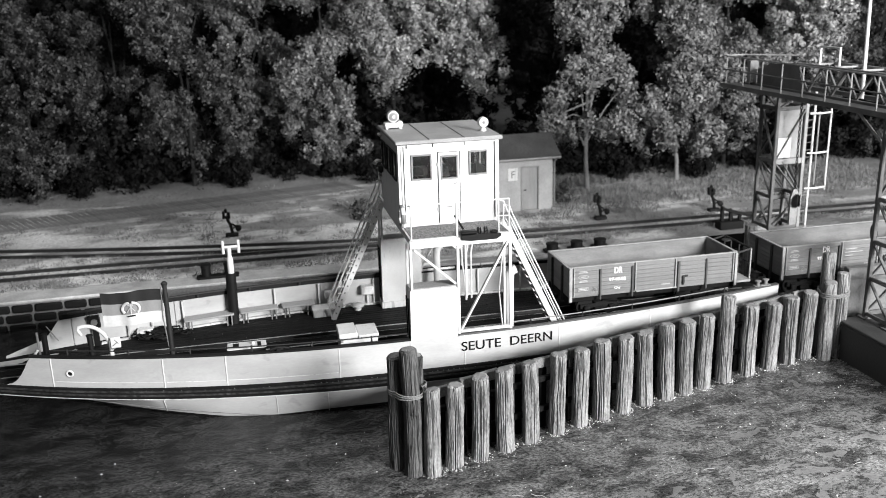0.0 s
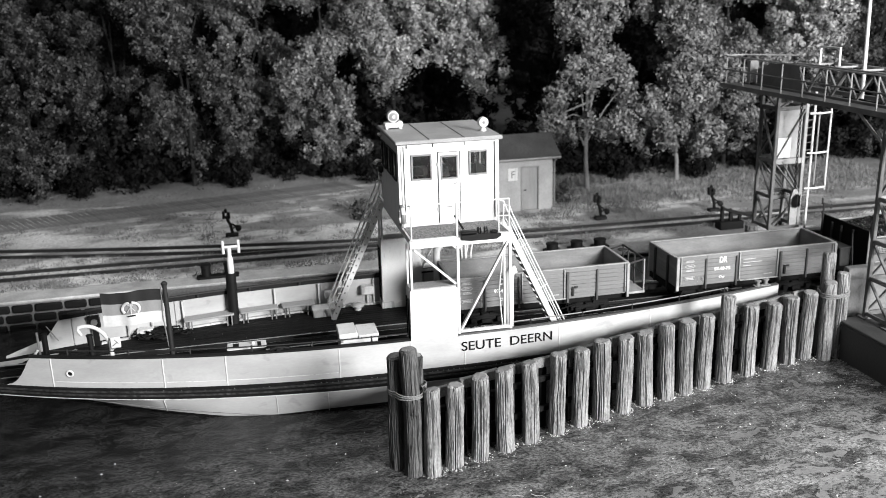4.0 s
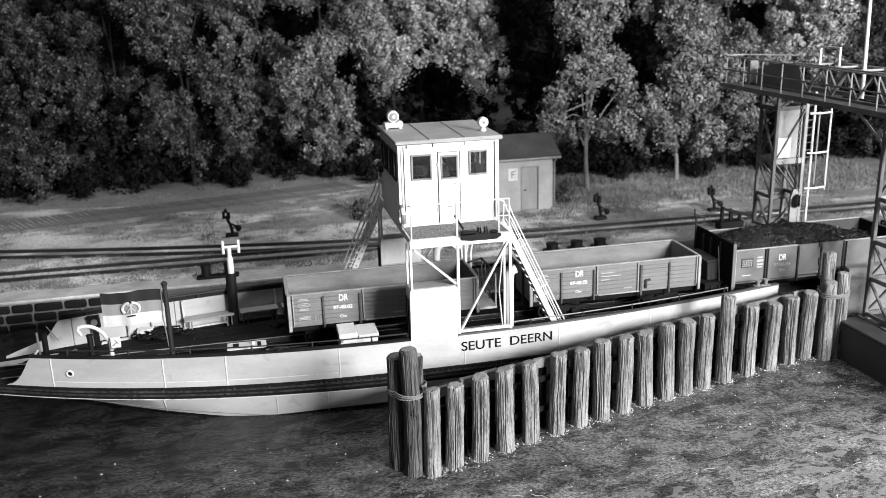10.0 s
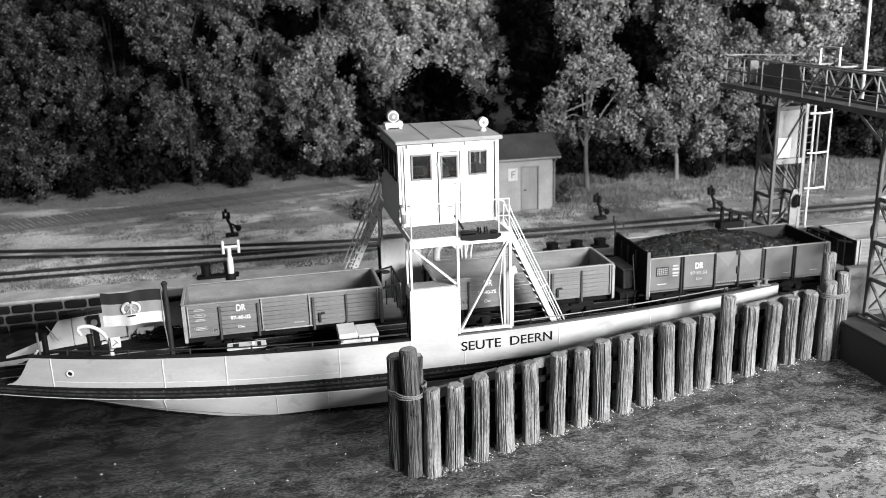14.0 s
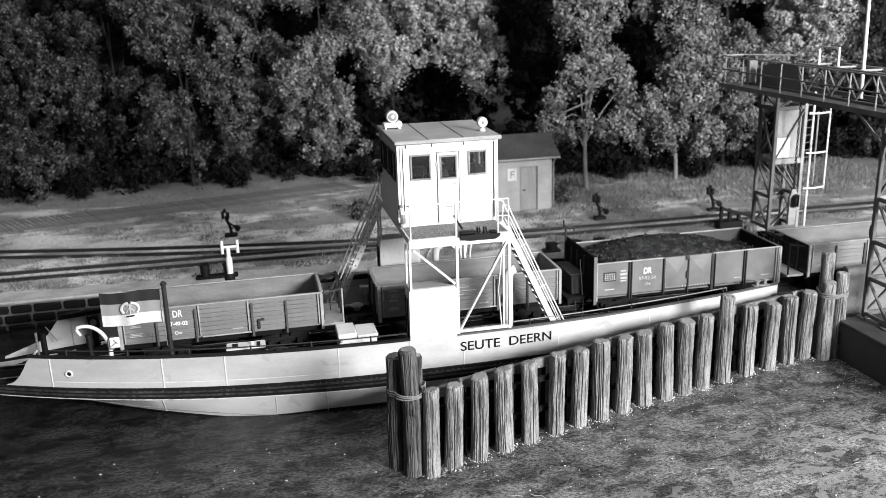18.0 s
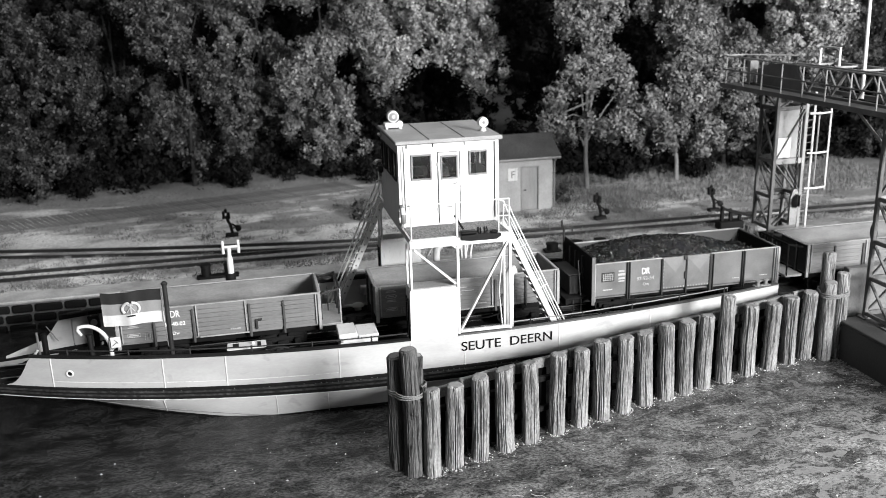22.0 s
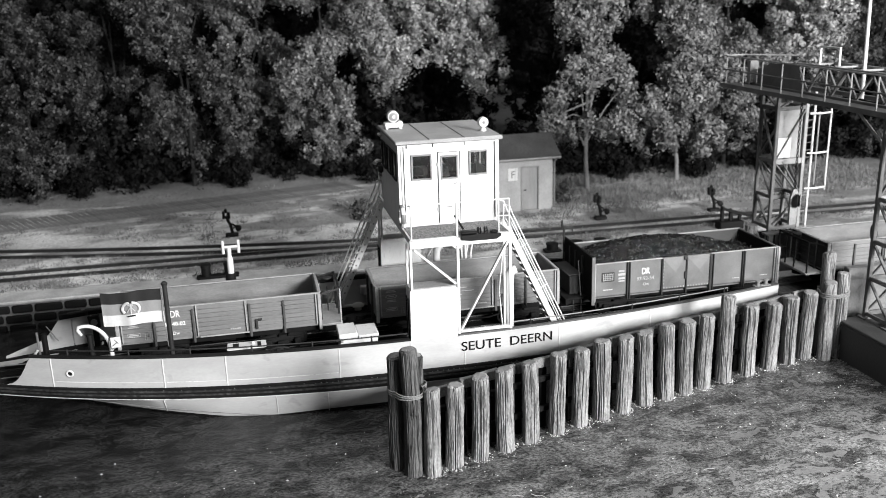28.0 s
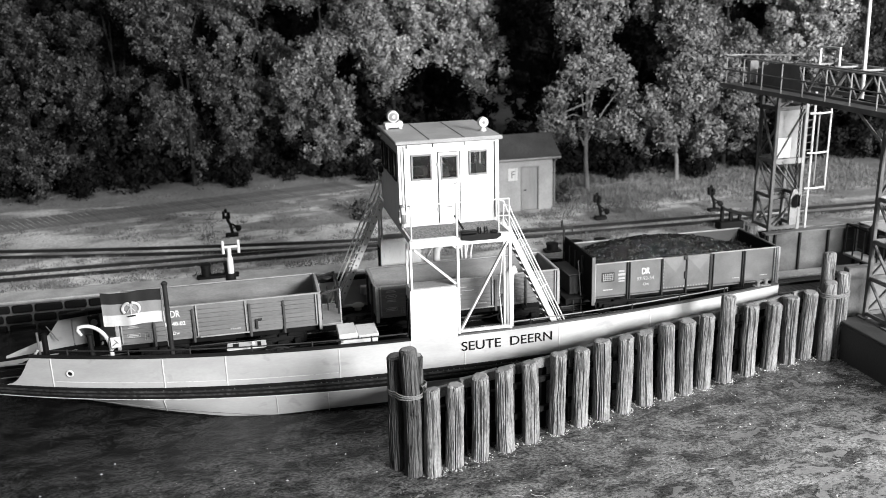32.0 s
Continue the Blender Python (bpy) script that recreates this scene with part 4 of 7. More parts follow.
for k in range(4):
    part("white_band", Shape().tube([(-1.45, -1.86 + math.cos(a) * 0.25, 5.20 + math.sin(a) * 0.27) for a in np.linspace(k * math.pi / 2 + 0.5, k * math.pi / 2 + 1.2, 5)], 0.069, 8), WHITE, lr)

for word, xm in (("SEUTE", 0.48), ("DEERN", 1.975)):
    slope = math.degrees(math.atan2(half_beam(xm - 0.6) - half_beam(xm + 0.6), 1.2))
    lettering("ship_name", word, 0.385, (xm, -half_beam(xm) - 0.014, 1.452), LETTER_BLACK, ferry, rz=slope, label="black painted ship's name", squeeze=1.1, bold=0.003)

# ---- wagons ----
def bogie(w, x, name="bogie"):
    b = part(name, Shape().box(x - 0.62, x + 0.62, -0.62, -0.56, 1.36, 1.52, 0.02).box(x - 0.62, x + 0.62, 0.56, 0.62, 1.36, 1.52, 0.02).box(x - 0.12, x + 0.12, -0.6, 0.6, 1.42, 1.56, 0.02), BOGIE, w, "dark four-wheeled bogie")
    for s in (-1, 1):
        part("spring", Shape().box(x - 0.16, x + 0.16, s * 0.66 - 0.04, s * 0.66 + 0.04, 1.28, 1.42, 0.02), BOGIE, b)
        for dx in (-0.42, 0.42):
            part("axle_box", Shape().box(x + dx - 0.09, x + dx + 0.09, s * 0.67 - 0.06, s * 0.67 + 0.06, 1.30, 1.48, 0.025), BOGIE, b)
    for dx in (-0.42, 0.42):
        part("wheelset", Shape().lathe((x + dx, -0.50, 1.405), [(0.05, 0), (0.285, 0.0), (0.285, 0.07), (0.31, 0.075), (0.31, 0.1), (0.06, 0.1), (0.05, 0.9), (0.31, 0.9), (0.31, 0.925), (0.285, 0.93), (0.285, 1.0), (0.05, 1.0)], 22, (0, 1, 0)), BOGIE, b)
    return b


def coupler(w, x, s):
    part("coupler", Shape().box(min(x, x + s * 0.32), max(x, x + s * 0.32), -0.06, 0.06, 1.62, 1.74, 0.02).lathe((x + s * 0.36, 0, 1.60), [(0.10, 0), (0.17, 0.02), (0.17, 0.14), (0.10, 0.16)], 14), UNDER, w)


def brake_end(w, x, s):
    """An open brakeman's stage with a railing at one end; s points outwards."""
    p = part("brake_stage", Shape().box(min(x, x + s * 0.62), max(x, x + s * 0.62), -0.85, 0.85, 1.80, 1.88, 0.015), WAGON_RIM, w, "brake stage with worn boards")
    xe = x + s * 0.58
    part("stage_rail", Shape().tube([(x + s * 0.05, -0.82, 2.80), (xe, -0.82, 2.92), (xe, 0.82, 2.92), (x + s * 0.05, 0.82, 2.80)], 0.032, 7), IRON if s > 0 else UNDER, p)
    for y in (-0.82, -0.1, 0.4, 0.82):
        part("rail_post", Shape().rod((xe, y, 1.86), (xe, y, 2.92), 0.026 if s > 0 else 0.03, 6), (WAGON_RIM if y < -0.5 else IRON) if s > 0 else UNDER, p)
    part("mid_rail", Shape().tube([(xe, -0.82, 2.42), (xe, 0.82, 2.42)], 0.014, 6), IRON, p)
    part("brake_wheel", Shape().rod((x + s * 0.3, 0.25, 1.86), (x + s * 0.3, 0.25, 2.66), 0.02, 6).lathe((x + s * 0.3, 0.25, 2.92), [(0.10, 0), (0.15, 0.01), (0.15, 0.04), (0.10, 0.05)], 14), IRON, p)


def board_wagon(label, number, boards, brake=None):
    """A bogie wagon with boarded sides; its origin is the near left foot of the body on the track's centre line."""
    w = thing("open_wagon", (0, 0, RAILTOP), label, "wagon", "boarded open wagons")
    L, Y, Z0, Z1 = 5.70, 0.983, 1.965, 2.885
    fr = part("underframe", Shape().box(0.02, L - 0.02, -0.80, -0.70, 1.70, 1.90, 0.015).box(0.02, L - 0.02, 0.70, 0.80, 1.70, 1.90, 0.015).box(0, 0.1, -0.9, 0.9, 1.70, 1.90, 0.015).box(L - 0.1, L, -0.9, 0.9, 1.70, 1.90, 0.015), UNDER, w, "dark steel underframe")
    part("truss_rod", Shape().tube([(1.4, -0.75, 1.68), (2.2, -0.75, 1.50), (3.5, -0.75, 1.50), (4.3, -0.75, 1.68)], 0.02, 6), UNDER, fr)
    part("brake_gear", Shape().box(2.5, 3.2, -0.3, 0.3, 1.45, 1.68, 0.03), UNDER, fr)
    part("floor", Shape().box(0.03, L - 0.03, -Y + 0.03, Y - 0.03, 1.90, 1.965, 0.01), WAGON_INSIDE, w)
    n, gap = 7, 0.005
    h = (Z1 - Z0) / n
    xs = [0.03, 1.06, 2.16, 3.62, 4.66, L - 0.03]
    me = {}
    for s in (-1, 1):
        for a, b in zip(xs, xs[1:]):
            for k in range(n):
                key = round(b - a, 3)
                if key not in me:
                    me[key] = Shape().box(-(b - a) / 2, (b - a) / 2, -0.022, 0.022, 0, h - gap, 0.008).mesh("board", boards)
                share("board", me[key], w, ((a + b) / 2, s * (Y - 0.03) + random.uniform(-0.003, 0.003), Z0 + k * h))
        part("inner_lining", Shape().box(0.05, L - 0.05, s * (Y - 0.075) - 0.018, s * (Y - 0.075) + 0.018, Z0, Z1 - 0.01), WAGON_INSIDE, w, "scuffed pale inner lining")
        part("top_edge", Shape().box(0.0, L, s * (Y - 0.035) - 0.045, s * (Y - 0.035) + 0.045, Z1 - 0.005, Z1 + 0.03, 0.012), WAGON_RIM, w, "worn pale top edge")
        yy = s * (Y + 0.012)
        for x, ww, mt in ((0.05, 0.10, WAGON_RIM), (0.16, 0.035, WAGON_RIM), (1.03, 0.06, POST_STEEL), (2.10, 0.06, POST_STEEL), (2.20, 0.035, WAGON_RIM), (3.56, 0.035, WAGON_RIM), (3.67, 0.075, POST_STEEL), (4.63, 0.06, POST_STEEL), (L - 0.14, 0.035, WAGON_RIM), (L - 0.04, 0.09, WAGON_RIM)):
            low = 1.79 if mt is not WAGON_WOOD and ww > 0.04 else Z0
            part("side_post", Shape().box(x - ww / 2, x + ww / 2, yy - 0.035, yy + 0.035, low, Z1 - (0.10 if mt is POST_STEEL else 0.0), 0.01), mt, w)
        part("door_bar", Shape().rod((2.25, yy, 1.93), (3.62, yy, 1.93), 0.022, 6), WAGON_RIM, w)
        part("latch", Shape().box(3.80, 3.88, yy - 0.04, yy + 0.04, 2.0, 2.3, 0.02), IRON, w)
        part("latch_handle", Shape().box(3.885, 4.0, yy - 0.03, yy + 0.03, 2.25, 2.31, 0.015), IRON, w)
    wl = (2 * Y - 0.08)
    # The unnumbered wagon's end boards are near-black: their shade is in the colour.
    em = Shape().box(-0.022, 0.022, -wl / 2, wl / 2, 0, h - gap, 0.008).mesh("board", boards if number else IRON)
    for x in (0.02, L - 0.02):
        for k in range(n):
            share("board", em, w, (x, 0, Z0 + k * h))
        o = -1 if x < 1 else 1
        for y in (-0.45, 0.45):
            part("end_post", Shape().box(x + o * 0.05 - 0.035, x + o * 0.05 + 0.035, y - 0.045, y + 0.045, 1.70, Z1 - 0.04, 0.01), IRON, w)
        part("top_edge", Shape().box(x - 0.045, x + 0.045, -Y + 0.08, Y - 0.08, Z1 - 0.004, Z1 + 0.028, 0.012), WAGON_RIM, w)
        part("inner_lining", Shape().box(x - o * 0.045 - 0.018, x - o * 0.045 + 0.018, -Y + 0.1, Y - 0.1, Z0, Z1 - 0.01), WAGON_INSIDE, w)
    bogie(w, 1.15)
    bogie(w, L - 1.15)
    coupler(w, 0.0, -1)
    coupler(w, L + (0.6 if brake == 1 else 0), 1)
    if brake == 1:
        brake_end(w, L, 1)
    if brake == -1:
        brake_end(w, 0.0, -1)
    if number:
        yy = -Y - 0.002
        lettering("marking", "DR", 0.28, (1.62, yy, 2.60), LETTER, w, squeeze=0.72, bold=0.003)
        lettering("marking", number, 0.155, (1.60, yy, 2.35), LETTER, w, bold=0.003)
        lettering("marking", "Ow", 0.13, (1.60, yy, 2.08), LETTER, w)
        bars = Shape()
        for x0, x1, z in ((0.34, 0.58, 2.74), (0.32, 0.62, 2.70), (0.36, 0.60, 2.44), (0.33, 0.62, 2.40)):
            bars.box(x0, x1, yy - 0.002, yy + 0.006, z, z + 0.022)
        # outlined lozenge and boxed plate
        for p, q in (((0.30, 2.57), (0.37, 2.62)), ((0.37, 2.62), (0.58, 2.62)), ((0.58, 2.62), (0.65, 2.57)), ((0.65, 2.57), (0.58, 2.52)), ((0.58, 2.52), (0.37, 2.52)), ((0.37, 2.52), (0.30, 2.57)),
                     ((0.30, 2.13), (0.64, 2.13)), ((0.64, 2.13), (0.64, 2.22)), ((0.64, 2.22), (0.30, 2.22)), ((0.30, 2.22), (0.30, 2.13))):
            bars.beam((p[0], yy, p[1]), (q[0], yy, q[1]), 0.006, 0.016, up=(0, 0, 1))
        bars.box(0.40, 0.55, yy - 0.002, yy + 0.006, 2.56, 2.585)
        bars.box(0.34, 0.60, yy - 0.002, yy + 0.006, 2.16, 2.19)
        for k in range(5):
            bars.beam((0.76 + 0.045 * k, yy, 2.02), (0.72 + 0.045 * k + 0.06, yy, 2.20), 0.006, 0.014)
        tagged(part("small_marking", bars, LETTER_DULL, w, "faded white service markings", smooth=0), "faded white service markings", kind="stuff")
        b2 = Shape()
        for k in range(5):
            b2.box(3.10 + 0.06 * k, 3.145 + 0.06 * k, yy - 0.002, yy + 0.006, 2.06, 2.10)
        if number.endswith("75"):
            for k, (a, b) in enumerate(((2.34, 2.78), (2.34, 3.0), (2.34, 2.62))):
                b2.box(a, b, yy - 0.002, yy + 0.006, 2.62 - 0.11 * k, 2.645 - 0.11 * k)
        tagged(part("small_marking", b2, LETTER_DULL, w, smooth=0), "faded white service markings", kind="stuff")
    return w


def coal_wagon():
    """A steel wagon heaped with coal, with a high end wall beside its brake stage."""
    w = thing("coal_wagon", (0, 0, RAILTOP), "grey steel open wagon heaped with black coal", "wagon")
    L, Y, Z0, Z1 = 6.37, 1.20, 1.96, 3.00
    fr = part("underframe", Shape().box(-0.7, L, -0.80, -0.70, 1.66, 1.88, 0.015).box(-0.7, L, 0.70, 0.80, 1.66, 1.88, 0.015).box(-0.75, -0.65, -0.9, 0.9, 1.66, 1.88, 0.015).box(L - 0.1, L, -0.9, 0.9, 1.66, 1.88, 0.015), UNDER, w, "dark steel underframe")
    part("brake_gear", Shape().box(2.7, 3.6, -0.3, 0.3, 1.42, 1.66, 0.03), UNDER, fr)
    part("floor", Shape().box(0.03, L - 0.03, -Y + 0.03, Y - 0.03, 1.88, 1.93, 0.01), WAGON_STEEL, w)
    XS = [0.10, 1.18, 2.31, 3.13, 3.96, 5.11, L - 0.06]
    for s in (-1, 1):
        for k, (a, b) in enumerate(zip(XS, XS[1:])):
            door = k in (2, 3)
            sh = Shape()
            yo, yi = s * (Y + (0.02 if door else 0)), s * (Y - 0.035)
            if door:
                # pressed leaf, its crease raised towards one corner
                yc = s * (Y + 0.062)
                za, zb = Z0 + 0.04, Z1 + 0.02
                tip = (a + (b - a) * 0.52, yc, za + (zb - za) * 0.52)
                v = [(a, yo, za), (b, yo, za), (b, yo, zb), (a, yo, zb), tip, (a, yi, za), (b, yi, za), (b, yi, zb), (a, yi, zb)]
                sh.add(v, [(0, 1, 4), (1, 2, 4), (2, 3, 4), (3, 0, 4), (5, 8, 7, 6), (0, 5, 6, 1), (1, 6, 7, 2), (2, 7, 8, 3), (3, 8, 5, 0)])
                p = part("side_door", sh, WAGON_STEEL, w, "pressed steel door leaf with rivets", smooth=0)
                rv = Shape()
                for q in range(9):
                    z = za + 0.06 + q * (zb - za - 0.12) / 8
                    rv.lathe(((a if k == 2 else b) + (0.035 if k == 2 else -0.035), yo, z), [(0.034, 0), (0.022, 0.022)], 6, (0, s, 0))
                for q in range(8):
                    rv.lathe((a + 0.08 + q * (b - a - 0.16) / 7, yo, za + 0.03), [(0.030, 0), (0.020, 0.02)], 6, (0, s, 0))
                tagged(part("rivets", rv, WAGON_RIM, p, smooth=0), kind="stuff")
            else:
                sh.box(a + 0.004, b - 0.004, min(yo, yi), max(yo, yi), Z0, Z1, 0.006)
                part("side_panel", sh, WAGON_STEEL, w)
        for a, b in ((0.06, 2.3), (3.98, L)):
            part("top_edge", Shape().box(a, b, s * Y - 0.03, s * Y + 0.03, Z1, Z1 + 0.035, 0.01), WAGON_RIM, w, "worn top edge")
        for x, ww, zt in ((0.05, 0.09, Z1 + 0.02), (1.15, 0.05, Z1), (1.22, 0.04, Z1), (2.31, 0.06, Z1), (3.13, 0.05, Z1 - 0.02), (3.96, 0.09, Z1), (4.05, 0.03, Z1), (5.07, 0.035, Z1), (5.14, 0.04, Z1), (L - 0.18, 0.03, Z1), (L - 0.10, 0.03, Z1), (L - 0.03, 0.07, Z1 + 0.02)):
            yy = s * (Y + 0.03)
            part("side_post", Shape().box(x - ww / 2, x + ww / 2, yy - 0.035, yy + 0.035, 1.80, zt, 0.01), IRON if 0.1 < x < L - 0.2 else WAGON_RIM, w)
        part("latch", Shape().box(3.05, 3.12, s * (Y + 0.05) - 0.02, s * (Y + 0.05) + 0.03, 2.28, 2.52, 0.015), IRON, w)
        part("latch_keep", Shape().box(3.02, 3.14, s * (Y + 0.05) - 0.02, s * (Y + 0.05) + 0.03, Z1 - 0.1, Z1 + 0.05, 0.015), IRON, w)
    for s in (-1, 1):
        part("inner_lining", Shape().box(0.06, L - 0.09, s * (Y - 0.056) - 0.014, s * (Y - 0.056) + 0.014, 2.2, Z1 - 0.01), COAL_STAINED, w, "coal-blackened inner plates", smooth=0)
    # Right-end plate darker than the sides: shade on it put into the colour.
    part("inner_lining", Shape().box(L - 0.088, L - 0.054, -Y + 0.08, Y - 0.08, 2.2, Z1 - 0.01), UNDER, w, smooth=0)
    part("end_wall", Shape().box(L - 0.05, L, -Y + 0.03, Y - 0.03, Z0, Z1 + 0.02, 0.01), WAGON_STEEL, w)
    ew = part("high_end_wall", Shape().box(-0.03, 0.04, -Y - 0.05, Y + 0.05, 1.80, 3.26, 0.015), UNDER, w, "dark high end wall")
    part("wall_edge", Shape().box(-0.05, 0.06, -Y - 0.09, -Y - 0.052, 1.72, 3.27, 0.01), WAGON_STEEL, ew)
    for y in (-0.5, 0.1, 0.6):
        part("end_post", Shape().box(-0.09, -0.032, y - 0.04, y + 0.04, 1.70, 3.12, 0.01), IRON, ew)
    st = part("brake_stage", Shape().box(-0.72, -0.02, -0.85, 0.85, 1.80, 1.87, 0.015), UNDER, w, "dark brake stage with a seat")
    part("seat_box", Shape().box(-0.50, -0.10, -0.55, 0.75, 1.87, 2.50, 0.03).box(-0.56, -0.095, -0.6, 0.8, 2.505, 2.56, 0.02), IRON, st, "dark seat box behind the end wall")
    part("grab_iron", Shape().tube([(-0.30, -0.80, 3.08), (-0.34, -0.86, 3.05), (-0.26, -0.90, 1.95)], 0.018, 6), IRON, st)
    part("brake_stand", Shape().rod((-0.09, 1.1, 1.87), (-0.09, 1.1, 3.62), 0.035, 7).rod((-0.17, 1.1, 3.68), (0.22, 1.1, 3.54), 0.035, 6).rod((-0.15, 1.1, 3.64), (-0.16, 1.1, 3.86), 0.035, 6).rod((0.20, 1.1, 3.46), (0.20, 1.1, 3.62), 0.03, 6), IRON, st)
    part("step", Shape().box(-0.5, -0.2, -0.95, -0.75, 1.35, 1.39, 0.01).rod((-0.48, -0.85, 1.37), (-0.48, -0.85, 1.8), 0.015, 6).rod((-0.22, -0.85, 1.37), (-0.22, -0.85, 1.8), 0.015, 6), IRON, st)
    bogie(w, 1.1)
    bogie(w, L - 1.1)
    coupler(w, -0.72, -1)
    coupler(w, L, 1)
    yy = -Y - 0.004
    lettering("marking", "DR", 0.28, (1.76, yy, 2.56), LETTER, w, squeeze=0.72, bold=0.003)
    lettering("marking", "97-92-54", 0.16, (1.76, yy, 2.36), LETTER_DULL, w)
    lettering("marking", "Ow", 0.14, (1.78, yy, 2.18), LETTER_DULL, w)
    gr = part("ticket_frame", Shape().box(0.30, 0.72, yy - 0.012, yy + 0.004, 2.42, 2.72, 0.006), IRON, w, "framed ticket holder")
    gg = Shape()
    for k in range(6):
        gg.box(0.34 + 0.062 * k, 0.362 + 0.062 * k, yy - 0.018, yy - 0.0125, 2.45, 2.69)
    for k in range(4):
        gg.box(0.33, 0.69, yy - 0.0185, yy - 0.013, 2.47 + 0.06 * k, 2.484 + 0.06 * k)
    part("grille", gg, WAGON_RIM, gr, smooth=0)
    bars = Shape()
    for x0, x1, z, h in ((0.86, 1.05, 2.70, 0.05), (0.85, 1.08, 2.58, 0.07), (0.86, 1.07, 2.46, 0.06), (0.86, 1.06, 2.38, 0.04), (0.36, 0.66, 2.14, 0.03), (4.75, 5.0, 2.11, 0.018), (5.72, 6.0, 2.12, 0.016)):
        bars.box(x0, x1, yy - 0.002, yy + 0.006, z, z + h)
    tagged(part("small_marking", bars, LETTER_DULL, w, "faded service markings", smooth=0), "faded white service markings", kind="stuff")
    # coal: a rough heap under loose lumps
    rng = np.random.default_rng(4)

    def heap(x, y):
        u, v = (x - 2.7) / 3.0, y / 1.4
        return 2.58 + 0.66 * max(0.0, 1 - abs(u) ** 2.2) * max(0.0, 1 - 0.55 * v * v)

    hv, hf, nx, ny = [], [], 44, 16
    for j in range(ny):
        for i in range(nx):
            x, y = 0.06 + (L - 0.13) * i / (nx - 1), -Y + 0.05 + (2 * Y - 0.1) * j / (ny - 1)
            hv.append((x, y, heap(x, y) + 0.03 * noise.noise(Vector((x * 6, y * 6, 0)))))
    for j in range(ny - 1):
        hf += [(j * nx + i, j * nx + i + 1, (j + 1) * nx + i + 1, (j + 1) * nx + i) for i in range(nx - 1)]
    load = part("coal_load", Shape().add(hv, hf), COAL, w, "heap of glossy black coal", smooth=0)
    n = 6500
    xs, ys = rng.uniform(0.12, L - 0.12, n), rng.uniform(-Y + 0.08, Y - 0.08, n)
    zs = np.array([heap(a, b) for a, b in zip(xs, ys)]) + rng.uniform(-0.01, 0.035, n)
    base = np.array([(1, 0, -0.7), (-1, 0, -0.7), (0, 1, 0.7), (0, -1, 0.7), (0.5, 0.4, 0.9), (-0.6, -0.3, -1.0)])
    size = rng.uniform(0.024, 0.058, n) * np.where(rng.random(n) < 0.08, 1.5, 1)
    jit = base[None] + rng.uniform(-0.35, 0.35, (n, 6, 3))
    ang = rng.uniform(0, 6.28, n)
    ca, sa = np.cos(ang)[:, None], np.sin(ang)[:, None]
    rot = np.stack([jit[..., 0] * ca - jit[..., 1] * sa, jit[..., 0] * sa + jit[..., 1] * ca, jit[..., 2]], -1) * size[:, None, None]
    verts = rot + np.stack([xs, ys, zs], -1)[:, None, :] - np.array([0, 0, RAILTOP])
    tri = np.array([(0, 2, 4), (0, 4, 3), (0, 3, 5), (0, 5, 2), (1, 2, 5), (1, 5, 3), (1, 3, 4), (1, 4, 2)])
    faces = (tri[None] + 6 * np.arange(n)[:, None, None]).reshape(-1, 3)
    lumps = new("loose_coal", cloud("loose_coal", verts.reshape(-1, 3), faces, COAL))
    lumps.parent = load
    tagged(lumps, kind="stuff")
    return w


wagon_1 = board_wagon("grey boarded open wagon with brake stage, white lettering", "97-40-02", WAGON_WOOD, 1)
wagon_2 = board_wagon("grey boarded open wagon with three written lines", "97-40-75", WAGON_WOOD)
wagon_3 = coal_wagon()
wagon_4 = board_wagon("bleached boarded open wagon with dark brake stage", "", WAGON_PALE, -1)

